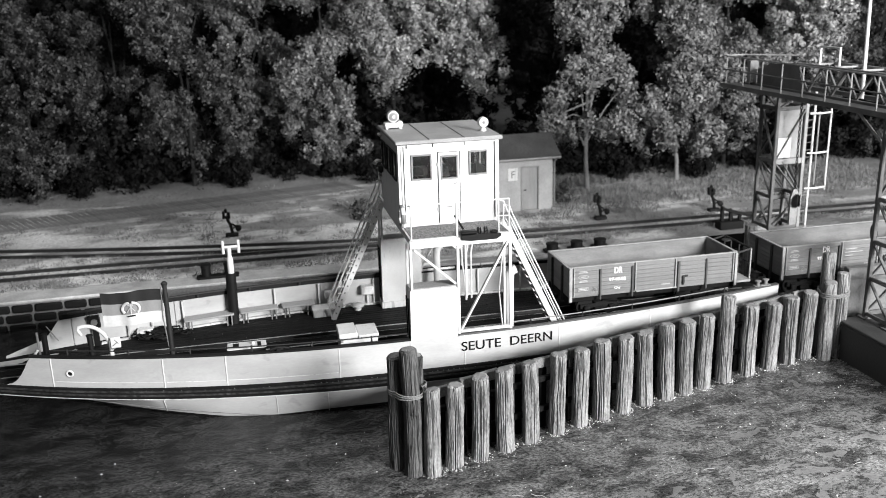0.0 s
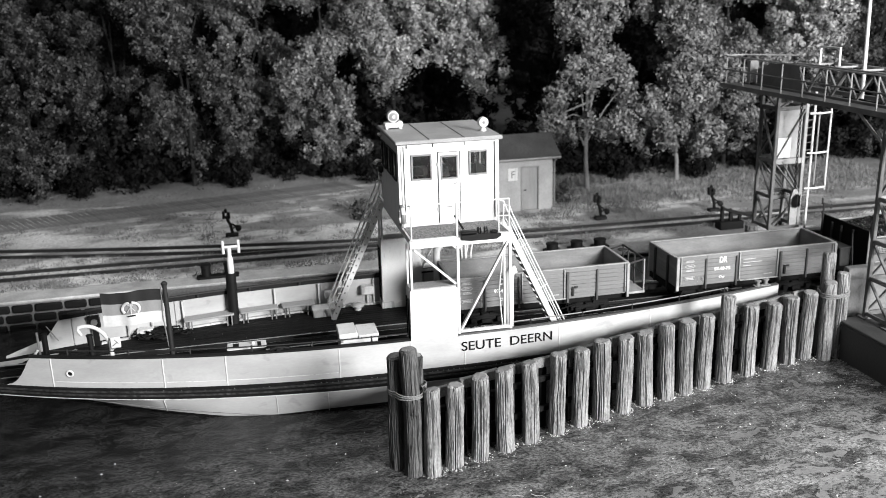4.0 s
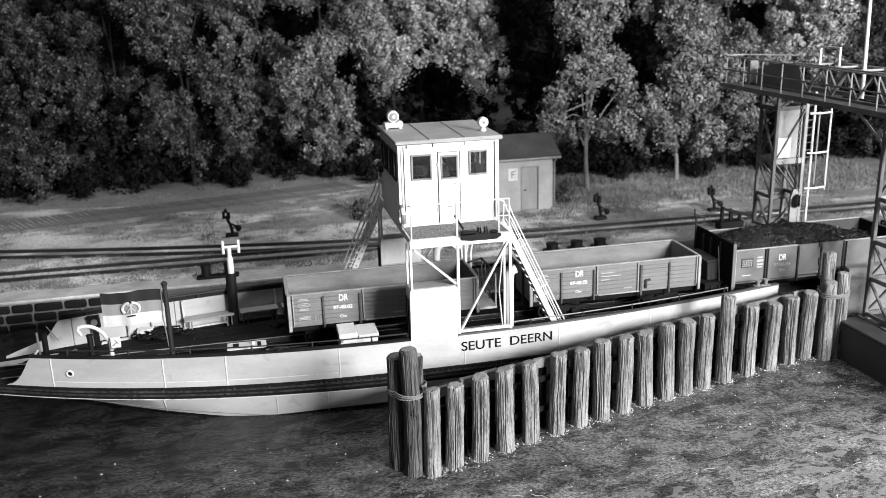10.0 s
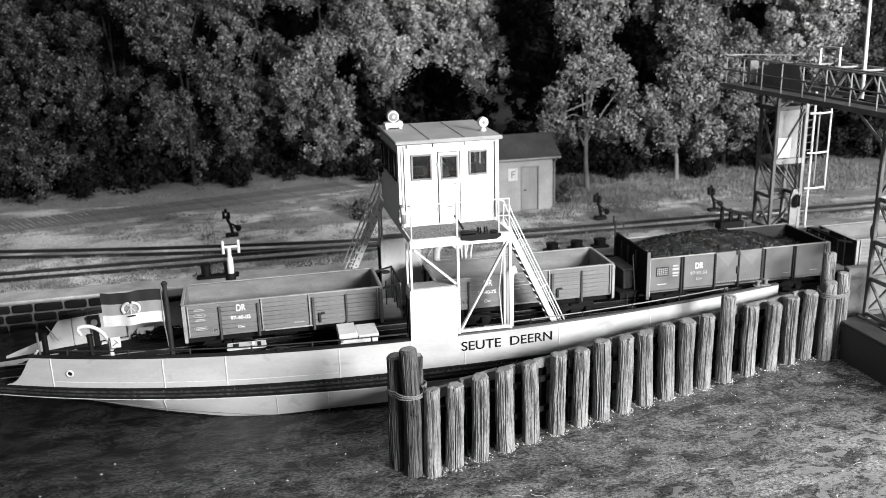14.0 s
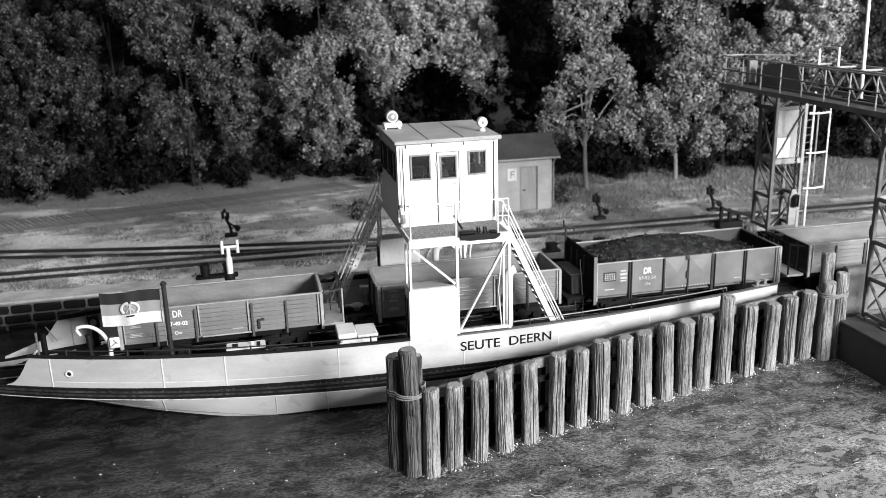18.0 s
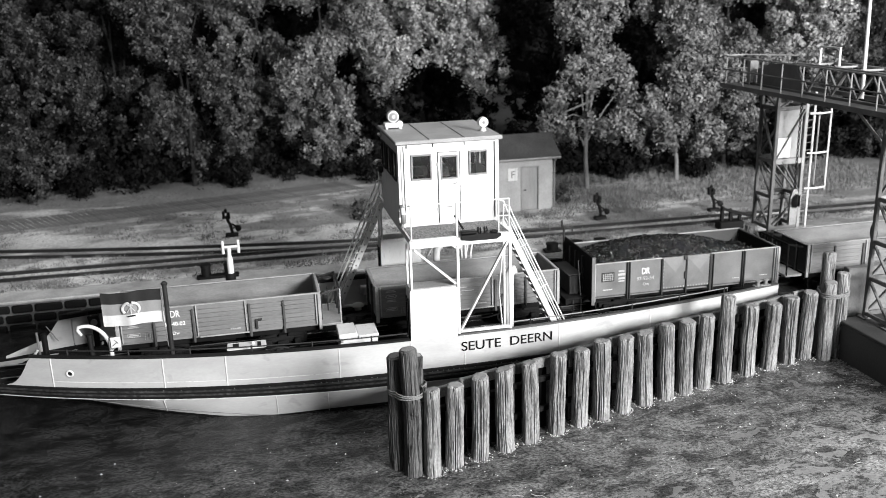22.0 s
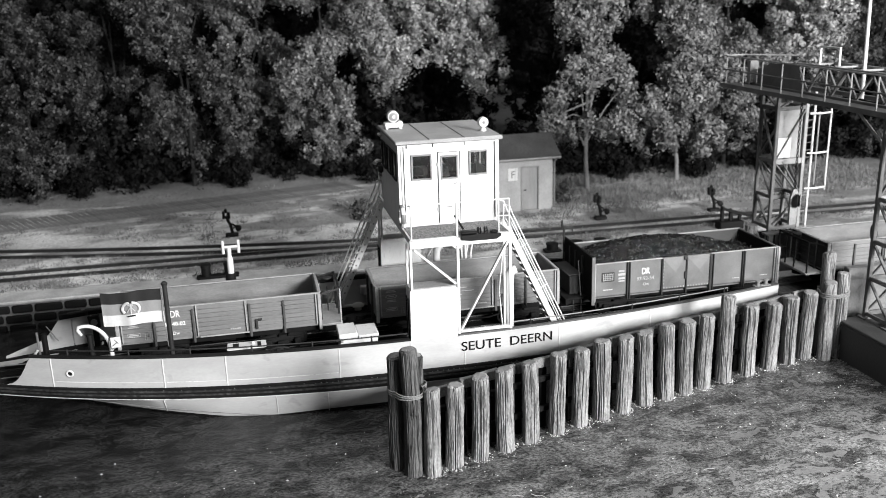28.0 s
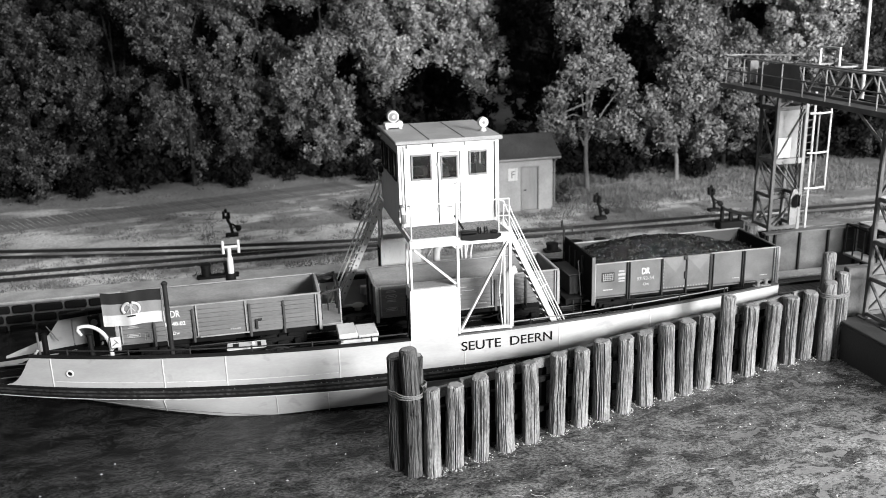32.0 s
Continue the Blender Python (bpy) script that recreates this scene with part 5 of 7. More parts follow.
# ---- fender wall of timber piles ----
def pile_mesh(k, r, h, wood):
    """A timber pile with long drying grooves and a worn round top, from -0.6 to h."""
    rng = random.Random(k)
    n, rings = 132, 18
    vs, fs = [], []
    ph = [rng.uniform(0, 6.28) for _ in range(4)]
    grooves = [(rng.uniform(0, 2 * math.pi), rng.uniform(0.05, 0.095), rng.uniform(0.12, 0.40) * (1.0 if k % 3 else 0.6), rng.uniform(0, 9)) for _ in range(24 if k % 3 else 13)]
    for i in range(rings + 1):
        z = -0.6 + (h + 0.56) * i / (rings - 3) if i < rings - 2 else h - (0.035, 0.010, 0.0)[i - rings + 2]
        near = [(g + 0.11 * noise.noise(Vector((z * 1.5, q, 0))), w, d * min(1.0, max(0.0, 0.75 + 1.6 * noise.noise(Vector((z * 0.7, q, 5)))))) for g, w, d, q in grooves]
        for j in range(n):
            a = 2 * math.pi * j / n
            c = noise.noise(Vector((math.cos(a) * 1.6 + k * 7, math.sin(a) * 1.6, z * 0.5 + k)))
            f = noise.noise(Vector((math.cos(a) * 9 + k * 3, math.sin(a) * 9, z * 2.5)))
            cut = 0.0
            for g, w, d in near:
                e = abs((a - g + math.pi) % (2 * math.pi) - math.pi)
                if e < w:
                    cut = max(cut, d * (1 - e / w))
            if i >= rings - 3:
                cut *= (0.35, 0.1, 0.0, 0.0)[i - rings + 3]
            d = r * (1 + 0.10 * c + 0.07 * f - cut + 0.03 * math.sin(2 * a + ph[0])) * (1.10 - 0.12 * i / rings)
            d *= (0.95, 0.85, 0.72)[i - rings + 2] if i >= rings - 2 else 1
            vs.append((d * math.cos(a) + 0.03 * math.sin(z + ph[1]), d * math.sin(a), z + (0.02 * math.sin(a + ph[2]) + 0.006 * f if i >= rings - 3 else 0)))
    for i in range(rings):
        fs += [(i * n + j, i * n + (j + 1) % n, (i + 1) * n + (j + 1) % n, (i + 1) * n + j) for j in range(n)]
    body = Shape().add(vs, fs)
    cap = Shape().add([vs[rings * n + j] for j in range(n)] + [(0, 0, h + 0.015)], [(j, (j + 1) % n, n) for j in range(n)])
    return body.mesh("timber_post", wood, smooth=50), cap.mesh("sawn_top", PILE_TOP, smooth=0)


PILES = {}


def pile(parent, x, y, top, k, r=0.285, rz=0.0, rx=0.0, ry=0.0, wood=PILE_WOOD):
    key = (k, r, round(top, 2))
    if key not in PILES:
        PILES[key] = pile_mesh(k, r, top, wood)
    p = share("timber_post", PILES[key][0], parent, (x, y, 0), rz, rx, ry)
    c = new("sawn_top", PILES[key][1])
    c.parent = p


def fence_y(x):
    return -6.72 + 0.345 * (x + 1.73) - 0.0046 * (x + 1.73) ** 2


fender = thing("fender_wall", (4.5, -4.7, 0), "row of cracked timber piles with shade-dark boards behind", "fender")
PILE_X = [-1.73, -1.15, -0.46, 0.27, 1.0, 1.83, 2.56, 3.19, 3.95, 4.68, 5.41, 6.10, 6.77, 7.56, 8.46, 9.27, 10.02, 10.74]
HIGH = [2.23, 2.17, 2.22, 2.23, 2.19, 2.2, 2.14, 2.27, 2.17, 2.16, 2.22, 2.2, 2.22, 2.64, 2.17, 2.09, 2.14, 2.15]
for i in range(18):
    x = PILE_X[i]
    pile(fender, x, fence_y(x) + random.uniform(-0.03, 0.03), HIGH[i], i, 0.198 + 0.006 * (i % 4), rx=random.uniform(-0.8, 0.8), ry=random.uniform(-0.9, 0.9))
x = -1.9
board_me = {}
while x < 10.9:
    h = random.choice((1.84, 1.88))
    if h not in board_me:
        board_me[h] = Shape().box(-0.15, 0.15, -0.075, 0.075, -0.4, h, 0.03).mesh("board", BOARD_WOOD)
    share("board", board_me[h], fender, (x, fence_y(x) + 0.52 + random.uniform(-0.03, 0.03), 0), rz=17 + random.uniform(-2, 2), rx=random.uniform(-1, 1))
    x += 0.335 if int(x * 10) % 4 else 0.36
x = -1.95
slat_me = [Shape().box(-0.065, 0.065, -0.03, 0.03, -0.4, 1.78, 0.015).mesh("slat", SLAT_WOOD), Shape().box(-0.05, 0.05, -0.03, 0.03, -0.4, 1.78, 0.015).mesh("slat", SLAT_WOOD)]
while x < 10.9:
    share("slat", slat_me[int(x * 7) % 2], fender, (x, fence_y(x) + 0.40 + random.uniform(-0.02, 0.02), 0), rz=17 + random.uniform(-6, 6), rx=random.uniform(-1, 1))
    x += random.uniform(0.33, 0.4)
x = -1.95
while x < 10.8:
    w = random.uniform(0.42, 0.62)
    z = random.uniform(1.99, 2.06)
    part("top_plank", Shape().beam((x + 0.01, fence_y(x) + 0.44, z - 0.13 + random.uniform(-0.02, 0.02)), (x + w - 0.012, fence_y(x + w) + 0.44 + random.uniform(-0.02, 0.02), z - 0.13), 0.13, 0.27, 0.025), SLAT_WOOD, fender)
    x += w
for z in (0.6, 1.45):
    pts = run(-1.9, 10.9, 0.9)
    for a, b in zip(pts[::2], pts[2::2]):
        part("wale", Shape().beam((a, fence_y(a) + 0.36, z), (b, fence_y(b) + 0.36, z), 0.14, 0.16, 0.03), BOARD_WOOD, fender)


def dolphin(name_at, piles, rope_z, label):
    d = thing("dolphin", (*name_at, 0), label, "mooring post", "dolphins of bound piles")
    for k, (x, y, top, r, ry) in enumerate(piles):
        pile(d, x, y, top, 40 + k + int(abs(name_at[0])), r, ry=ry, wood=PILE_SHADED if name_at[0] < 0 else PILE_WOOD)
    cx, cy = sum(p[0] for p in piles) / len(piles), sum(p[1] for p in piles) / len(piles)
    for q in range(3):
        sh = Shape()
        pts = []
        for a in np.linspace(0, 2 * math.pi, 37):
            u = Vector((math.cos(a), math.sin(a), 0))
            e = max(Vector((p[0] - cx, p[1] - cy, 0)).dot(u) + p[3] for p in piles)
            pts.append(Vector((cx, cy, rope_z + 0.05 * q + 0.015 * math.sin(3 * a + q))) + u * (e + 0.02))
        part("rope", sh.tube(pts, 0.024 if name_at[0] > 0 else 0.016, 6), ROPE, d)


dolphin((-2.3, -6.45), [(-2.22, -6.62, 3.27, 0.205, -0.3), (-2.50, -6.22, 2.98, 0.185, -0.5), (-1.98, -6.06, 2.86, 0.17, 0.4)], 2.05, "cluster of three timber piles bound together, coloured as in shade")
dolphin((11.6, -3.1), [(11.24, -3.38, 2.50, 0.185, 0.3), (11.72, -3.26, 2.72, 0.185, 0.3), (11.40, -2.95, 3.28, 0.19, 0.0)], 2.03, "cluster of three pale timber piles bound with rope")

# pale froth where the piles stand in the water
rng = np.random.default_rng(7)
cent = []
for i in range(18):
    x = PILE_X[i]
    for _ in range(60):
        a, d = rng.uniform(0, 6.28), 0.235 + abs(rng.normal(0, 0.05))
        cent.append((x + math.cos(a) * d, fence_y(x) + math.sin(a) * d, 0.004, rng.uniform(0.006, 0.022)))
for _ in range(130):
    x = rng.uniform(-3, 12)
    cent.append((x, fence_y(x) - rng.exponential(0.9) - 0.2, 0.003, rng.uniform(0.006, 0.016)))
for _ in range(800):
    cent.append((-13 + 26 * rng.random() ** 0.75, rng.uniform(-12.5, -4), 0.002, 0.006 + 0.026 * rng.random() ** 3))
cent = np.array(cent)
octa = np.array([(1, 0, 0), (0, 1, 0), (-1, 0, 0), (0, -1, 0), (0, 0, 0.8), (0, 0, -0.5)])
vv = (octa[None] * cent[:, 3][:, None, None] * rng.uniform(0.7, 1.5, (len(cent), 6, 1)) + cent[:, None, :3]).reshape(-1, 3)
tri = np.array([(0, 1, 4), (1, 2, 4), (2, 3, 4), (3, 0, 4), (1, 0, 5), (2, 1, 5), (3, 2, 5), (0, 3, 5)])
froth = new("froth", cloud("froth", vv, (tri[None] + 6 * np.arange(len(cent))[:, None, None]).reshape(-1, 3), FROTH))
tagged(froth, "pale flecks of froth round the piles", "froth", kind="stuff")

drift = thing("driftwood", (5, -9, 0.0), "thin pale twigs floating on the water", "twigs")
for k in range(9):
    x, y, a = rng.uniform(-4, 11), rng.uniform(-11, -7.5), rng.uniform(0, 6.28)
    pts = [(x, y, 0.006)]
    for _ in range(rng.integers(2, 5)):
        a += rng.uniform(-0.8, 0.8)
        pts.append((pts[-1][0] + 0.14 * math.cos(a), pts[-1][1] + 0.14 * math.sin(a), 0.006))
    part("twig", Shape().tube(pts, 0.010, 5, 0.005), LETTER_DULL, drift)

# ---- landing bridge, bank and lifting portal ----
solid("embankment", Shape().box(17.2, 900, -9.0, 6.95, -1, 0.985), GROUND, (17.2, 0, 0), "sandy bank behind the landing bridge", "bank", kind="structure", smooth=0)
link = thing("landing_bridge", (11, 0, 0), "steel landing bridge with a plate girder beside the track", "bridge")
part("bridge_deck", Shape().box(10.75, 17.3, -1.75, 1.72, 0.72, 0.98, 0.02), CONCRETE_DARK, link)
for k in range(30):
    part("deck_board", Shape().box(10.8 + 0.215 * k, 11.0 + 0.215 * k, -1.7, 1.55, 0.982, 1.02, 0.01), CAP_WORN, link)
part("kerb", Shape().box(12.3, 17.2, 1.05, 1.62, 1.02, 1.12, 0.02), COPING, link)
for s in (-1, 1):
    rail_line([(x, s * 0.45, 0) for x in run(10.7, 17.3, 2)], "rail", link, RAILTOP, RAIL_DULL)
part("lip", Shape().box(10.5, 11.1, -1.7, 1.7, 1.02, 1.05, 0.01), DARK_STEEL, link)
gird = part("girder", Shape().box(12.2, 19, 1.68, 1.74, 1.05, 2.52), CRANE, link, "dark grey plate girder", smooth=0)
part("flange", Shape().box(12.15, 19, 1.58, 1.86, 2.52, 2.58, 0.01), CONCRETE, gird)
part("flange", Shape().box(12.2, 19, 1.58, 1.86, 1.02, 1.07, 0.01), STEEL_GREY, gird)
for x in (12.25, 12.55, 13.55, 14.7, 15.85, 17.0, 18.2):
    part("stiffener", Shape().box(x - 0.03, x + 0.03, 1.58, 1.676, 1.07, 2.515), DARK_STEEL, gird, smooth=0)
part("post", Shape().rod((12.0, 2.3, 0.0), (12.0, 2.3, 2.75), 0.22, 14), PILE_WOOD, link)
part("switch_box", Shape().box(15.4, 15.7, 0.75, 0.98, 1.02, 1.3, 0.03), BLACK, link)
track("rusty narrow track on the bank", lambda x: 0.0, RAILTOP, 17.4, 40)
par = solid("parapet_wall", Shape().box(12.75, 19, -2.2, -1.9, -0.5, 2.40, 0.03), CONCRETE, (13, -2, 0), "pale stained concrete parapet wall", "wall", kind="structure")
blk = thing("concrete_block", (12, -5, 0), "dark concrete foundation block beside the water", "foundation", kind="structure")
part("block_body", Shape().box(11.70, 19, -12, -3.25, -1, 1.14, 0.03), CONCRETE_DARK, blk)
part("block_top", Shape().box(11.66, 19, -12, -3.21, 1.145, 1.22, 0.03), CONCRETE_DARK, blk)


def portal():
    t = thing("lifting_portal", (13.2, 0, 1), "steel lattice portal with catwalk for lifting the bridge", "crane")
    X0, X1 = 12.84, 13.98

    def leg(y0, y1, z0, X0=X0, X1=X1):
        for x in (X0, X1):
            for y in (y0, y1):
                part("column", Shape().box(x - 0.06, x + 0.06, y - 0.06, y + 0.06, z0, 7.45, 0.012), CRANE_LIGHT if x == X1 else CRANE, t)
                part("foot_plate", Shape().box(x - 0.16, x + 0.16, y - 0.16, y + 0.16, z0, z0 + 0.05, 0.01), CRANE, t)
        levels = [z0 + 0.15, 2.5, 3.65, 4.95, 6.85]
        for z in levels:
            for y in (y0, y1):
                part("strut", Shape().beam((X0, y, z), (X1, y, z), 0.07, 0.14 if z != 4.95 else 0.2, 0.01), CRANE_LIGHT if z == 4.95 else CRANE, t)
            for x in (X0, X1):
                part("strut", Shape().beam((x, y0, z), (x, y1, z), 0.07, 0.12, 0.01), CRANE, t)
        for a, b, k in ((levels[0], 2.5, 0), (2.5, 3.65, 0), (3.65, 4.95, 1), (4.95, 6.85, 0), (6.85, 7.45, 0)):
            for y in (y0, y1):
                p, q = ((X0, y, a), (X1, y, b)) if k == 0 else ((X0, y, b), (X1, y, a))
                part("diagonal", Shape().beam(p, q, 0.05, 0.09, 0.008, (0, 1, 0)), CRANE, t)
                if k:
                    part("diagonal", Shape().beam((X0 + 0.3, y, b), (X1, y, a + 0.1), 0.05, 0.08, 0.008, (0, 1, 0)), CRANE, t)
            for x in (X0, X1):
                part("diagonal", Shape().beam((x, y1, b), (x, y0, a), 0.05, 0.09, 0.008, (1, 0, 0)), CRANE, t)

    leg(2.5, 3.5, 1.0)
    leg(-4.45, -3.40, 1.22, X0 - 0.33, X1 - 0.33)
    part("panel", Shape().box(X0 + 0.08, X1 - 0.08, 2.56, 2.60, 5.05, 6.78, 0.01), CRANE_LIGHT, t, "pale sheet panel in the leg")
    part("notice_board", Shape().box(X0 + 0.10, X0 + 0.62, 2.50, 2.54, 5.08, 5.80, 0.01), WHITE, t)
    # ladder with safety cage
    lad = part("ladder", Shape().rod((14.05, 2.55, 1.2), (14.05, 2.55, 7.5), 0.04, 7), CRANE_LIGHT, t, "pale steel ladder")
    part("stile", Shape().rod((14.45, 2.7, 1.2), (14.45, 2.7, 7.5), 0.045, 7), WHITE_WORN, lad)
    for k in range(22):
        z = 1.5 + 0.27 * k
        part("rung", Shape().rod((14.05, 2.55, z), (14.45, 2.7, z), 0.018, 6), CRANE, lad)
    part("cage_bar", Shape().rod((14.98, 2.5, 3.8), (14.98, 2.5, 6.9), 0.036, 7), WHITE_WORN, lad)
    for z in (3.9, 5.2, 6.62):
        part("cage_hoop", Shape().tube([(14.1, 2.45, z), (14.5, 2.38, z), (14.98, 2.5, z)], 0.035, 7), WHITE_WORN, lad)
    part("cage_bar", Shape().rod((14.8, 2.9, 3.9), (14.8, 2.9, 6.6), 0.03, 6), CRANE_LIGHT, lad)
    # girders and catwalk
    Y0, Y1 = 4.9, -9.0
    for x in (X0 + 0.05, X1):
        part("chord", Shape().box(x - 0.07, x + 0.07, Y1, Y0 - 0.6, 7.45, 7.60, 0.015), CRANE, t)
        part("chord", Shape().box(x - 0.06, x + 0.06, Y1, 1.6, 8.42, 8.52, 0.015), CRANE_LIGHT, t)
        y, k = 1.6, 0
        while y > Y1 + 0.8:
            a, b = ((7.6, 8.42) if k % 2 else (8.42, 7.6))
            part("lattice_bar", Shape().beam((x, y, a), (x, y - 0.62, b), 0.05, 0.07, 0.008, (1, 0, 0)), CRANE, t)
            y -= 0.62
            k += 1
        if x < X1:
            part("web_plate", Shape().loft([[(q, 4.0, 7.6), (q, 4.0, 8.12), (q, 3.3, 8.34), (q, 1.7, 8.50), (q, 1.2, 7.6)] for q in (x - 0.03, x + 0.03)]), CRANE, t, "dark tapered web plate", smooth=0)
    for y in np.arange(1.2, Y1, -1.24):
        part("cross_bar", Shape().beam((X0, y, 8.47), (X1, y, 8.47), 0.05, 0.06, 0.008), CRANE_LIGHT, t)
    cw = part("catwalk", Shape().box(12.08, 12.76, Y1, Y0 + 0.3, 7.46, 7.53, 0.01), CRANE, t, "catwalk with a two-bar railing")
    part("edge_board", Shape().box(12.06, 12.10, Y1, Y0 + 0.3, 7.40, 7.56, 0.008), CRANE, cw)
    for y in np.arange(Y0, Y1, -1.18):
        part("rail_post", Shape().rod((12.13, y, 7.5), (12.13, y, 8.55), 0.026, 7), CRANE_LIGHT, cw)
    for z in (8.06, 8.55):
        part("rail_bar", Shape().tube([(12.13, Y1, z), (12.13, Y0 + 0.25, z), (13.0, Y0 + 0.25, z), (14.2, Y0 - 1.3, z + 0.02)], 0.027, 7), CRANE_LIGHT if z > 8.3 else CRANE, cw)
    part("end_plate", Shape().box(12.62, 12.95, 4.1, 4.3, 7.6, 8.42, 0.02), STEEL_GREY, t)
    part("mast", Shape().rod((13.3, -1.2, 7.6), (13.3, -1.05, 12.4), 0.062, 10, 0.05), WHITE, t, "white mast")
    part("hand_frame", Shape().tube([(13.3, 1.05, 8.45), (13.3, 1.05, 9.06), (13.3, 0.05, 9.06), (13.3, 0.05, 8.45)], 0.045, 7), WHITE, t)
    for y in (-3.3,):
        part("knee_brace", Shape().beam((12.5, y + 1.4, 7.5), (12.7, y, 6.4), 0.05, 0.08, 0.008), CRANE_LIGHT, t)

    def hoist(x, y, ztop, zbot, lug=True, k0=1.0):
        """A chain of single links with its lifting lug and sheave."""
        ch = part("chain", Shape().rod((x, y, ztop - 0.02), (x, y, ztop + 0.1), 0.05, 8), BLACK, t, "black lifting chain")
        link_sh = Shape().tube([(math.cos(a) * 0.038 * k0, 0, math.sin(a) * 0.065 * k0) for a in np.linspace(0, 2 * math.pi, 11)], 0.016 * k0, 5).mesh("chain_link", BLACK)
        z, k = ztop, 0
        while z > zbot:
            share("chain_link", link_sh, ch, (x, y, z), rz=90 * (k % 2) + 30)
            z -= 0.105 * k0
            k += 1
        if not lug:
            part("sheave", Shape().lathe((x - 0.05, y, zbot - 0.2), [(0.08, 0), (0.26, 0.0), (0.21, 0.04), (0.26, 0.08), (0.08, 0.08)], 22, (0.9, -0.4, 0)), BLACK, ch)
            return
        plate = part("lifting_lug", Shape().loft([[(x - 0.14, y + d, zbot - 1.3), (x + 0.14, y + d, zbot - 1.3), (x + 0.17, y + d, zbot - 0.25), (x + 0.08, y + d, zbot), (x - 0.06, y + d, zbot), (x - 0.15, y + d, zbot - 0.3)] for d in (-0.05, 0.05)]), CRANE_LIGHT, t, "pale lifting lug")
        part("sheave", Shape().lathe((x + 0.05, y - 0.14, zbot - 0.4), [(0.08, 0), (0.24, 0.0), (0.19, 0.05), (0.24, 0.1), (0.08, 0.1)], 22, (0.8, -0.6, 0)), BLACK, plate)

    hoist(13.36, 1.92, 7.45, 4.05)
    hoist(13.02, -2.75, 7.45, 3.9, False, 0.65)


portal()

# ---- things on the ferry's deck ----
def bench(x0, x1):
    xm = (x0 + x1) / 2
    y = half_beam(xm) - 0.31
    b = thing("bench", (xm, y, 1.0), "plain bench with grey seat along the bulwark", "bench", "deck benches")
    rz = math.degrees(math.atan2(half_beam(x1) - half_beam(x0), x1 - x0))
    part("seat", Shape().box(x0, x1, y - 0.24, y + 0.22, 1.36, 1.41, 0.012), ROOF_GREY, b)
    for x in (x0 + 0.15, x1 - 0.15):
        for dx in (-0.07, 0.07):
            part("leg", Shape().box(x + dx - 0.02, x + dx + 0.02, y - 0.16, y - 0.12, 1.0, 1.36, 0.006), STEEL_GREY, b)
        part("leg", Shape().box(x - 0.03, x + 0.03, y + 0.1, y + 0.15, 1.0, 1.36, 0.008), STEEL_GREY, b)
    b.rotation_euler = (0, 0, radians(rz))


bench(-7.95, -6.40)
bench(-6.2, -4.98)
bench(-4.85, -3.8)

mast = thing("signal_post", (-6.37, 2.4, 1.0), "black and white post with a white crosspiece", "post")
part("post", Shape().rod((-6.40, 2.4, 1.0), (-6.37, 2.4, 2.70), 0.165, 16), BLACK, mast, "black lower part")
part("upper_post", Shape().lathe((-6.35, 2.4, 2.70), [(0.10, 0), (0.10, 0.5), (0.065, 0.56), (0.065, 0.85)], 14), WHITE, mast, "white upper part")
part("crosspiece", Shape().box(-6.53, -6.05, 2.36, 2.44, 3.53, 3.61, 0.02), WHITE, mast)
for x in (-6.53, -6.05):
    part("end_plate", Shape().rod((x, 2.4, 3.36), (x, 2.4, 3.78), 0.05, 10), WHITE, mast)

loc = thing("deck_locker", (-2.9, -1.9, 1.0), "white steel deck locker with two lids", "locker")
part("body", Shape().box(-3.42, -2.36, -2.36, -1.55, 1.0, 1.93, 0.02), WHITE, loc)
part("lid", Shape().box(-3.45, -2.93, -2.39, -1.52, 1.935, 2.10, 0.02), WHITE, loc)
part("lid", Shape().box(-2.91, -2.33, -2.39, -1.52, 1.935, 2.02, 0.02), WHITE, loc)
part("catch", Shape().rod((-3.40, -2.41, 1.9), (-3.34, -2.41, 1.9), 0.04, 8), STEEL_GREY, loc)

sk = thing("skylight", (-5.9, -2.1, 1.0), "low white skylight with dark panes", "skylight")
part("coaming", Shape().box(-6.48, -5.46, -2.30, -1.86, 1.0, 1.94, 0.02), DARK_STEEL, sk)
part("frame", Shape().box(-6.50, -5.44, -2.33, -1.84, 1.942, 1.985, 0.03), WHITE, sk)
for a, b in ((-6.34, -6.18), (-5.68, -5.58)):
    part("pane", Shape().box(a, b, -2.24, -1.95, 1.986, 1.995, 0.003), BLACK, sk)
part("dog", Shape().lathe((-5.80, -2.06, 1.986), [(0.05, 0), (0.05, 0.05), (0.02, 0.07)], 10), WHITE, sk)

wb = thing("deck_box", (-3.45, 2.3, 1.0), "low white box beside the stair foot", "box")
part("body", Shape().box(-3.86, -3.10, 2.05, 2.5, 1.0, 1.24, 0.015), WHITE_WORN, wb)
part("lid", Shape().box(-3.89, -3.07, 2.02, 2.53, 1.242, 1.30, 0.015), WHITE, wb)

mv = thing("mushroom_vent", (-2.35, 2.45, 1.0), "small white mushroom ventilator", "ventilator")
part("stem", Shape().rod((-2.35, 2.45, 1.0), (-2.35, 2.45, 1.12), 0.12, 12), WHITE_WORN, mv)
part("cap", Shape().lathe((-2.35, 2.45, 1.12), [(0.2, 0), (0.22, 0.03), (0.16, 0.09), (0.05, 0.11)], 16), WHITE, mv)
lk = thing("lifebuoy_box", (-3.1, 2.7, 1.4), "pale boxes fixed to the bulwark inside", "box")
part("body", Shape().box(-3.42, -3.16, 2.58, 2.86, 1.42, 1.66, 0.03), WHITE_WORN, lk)
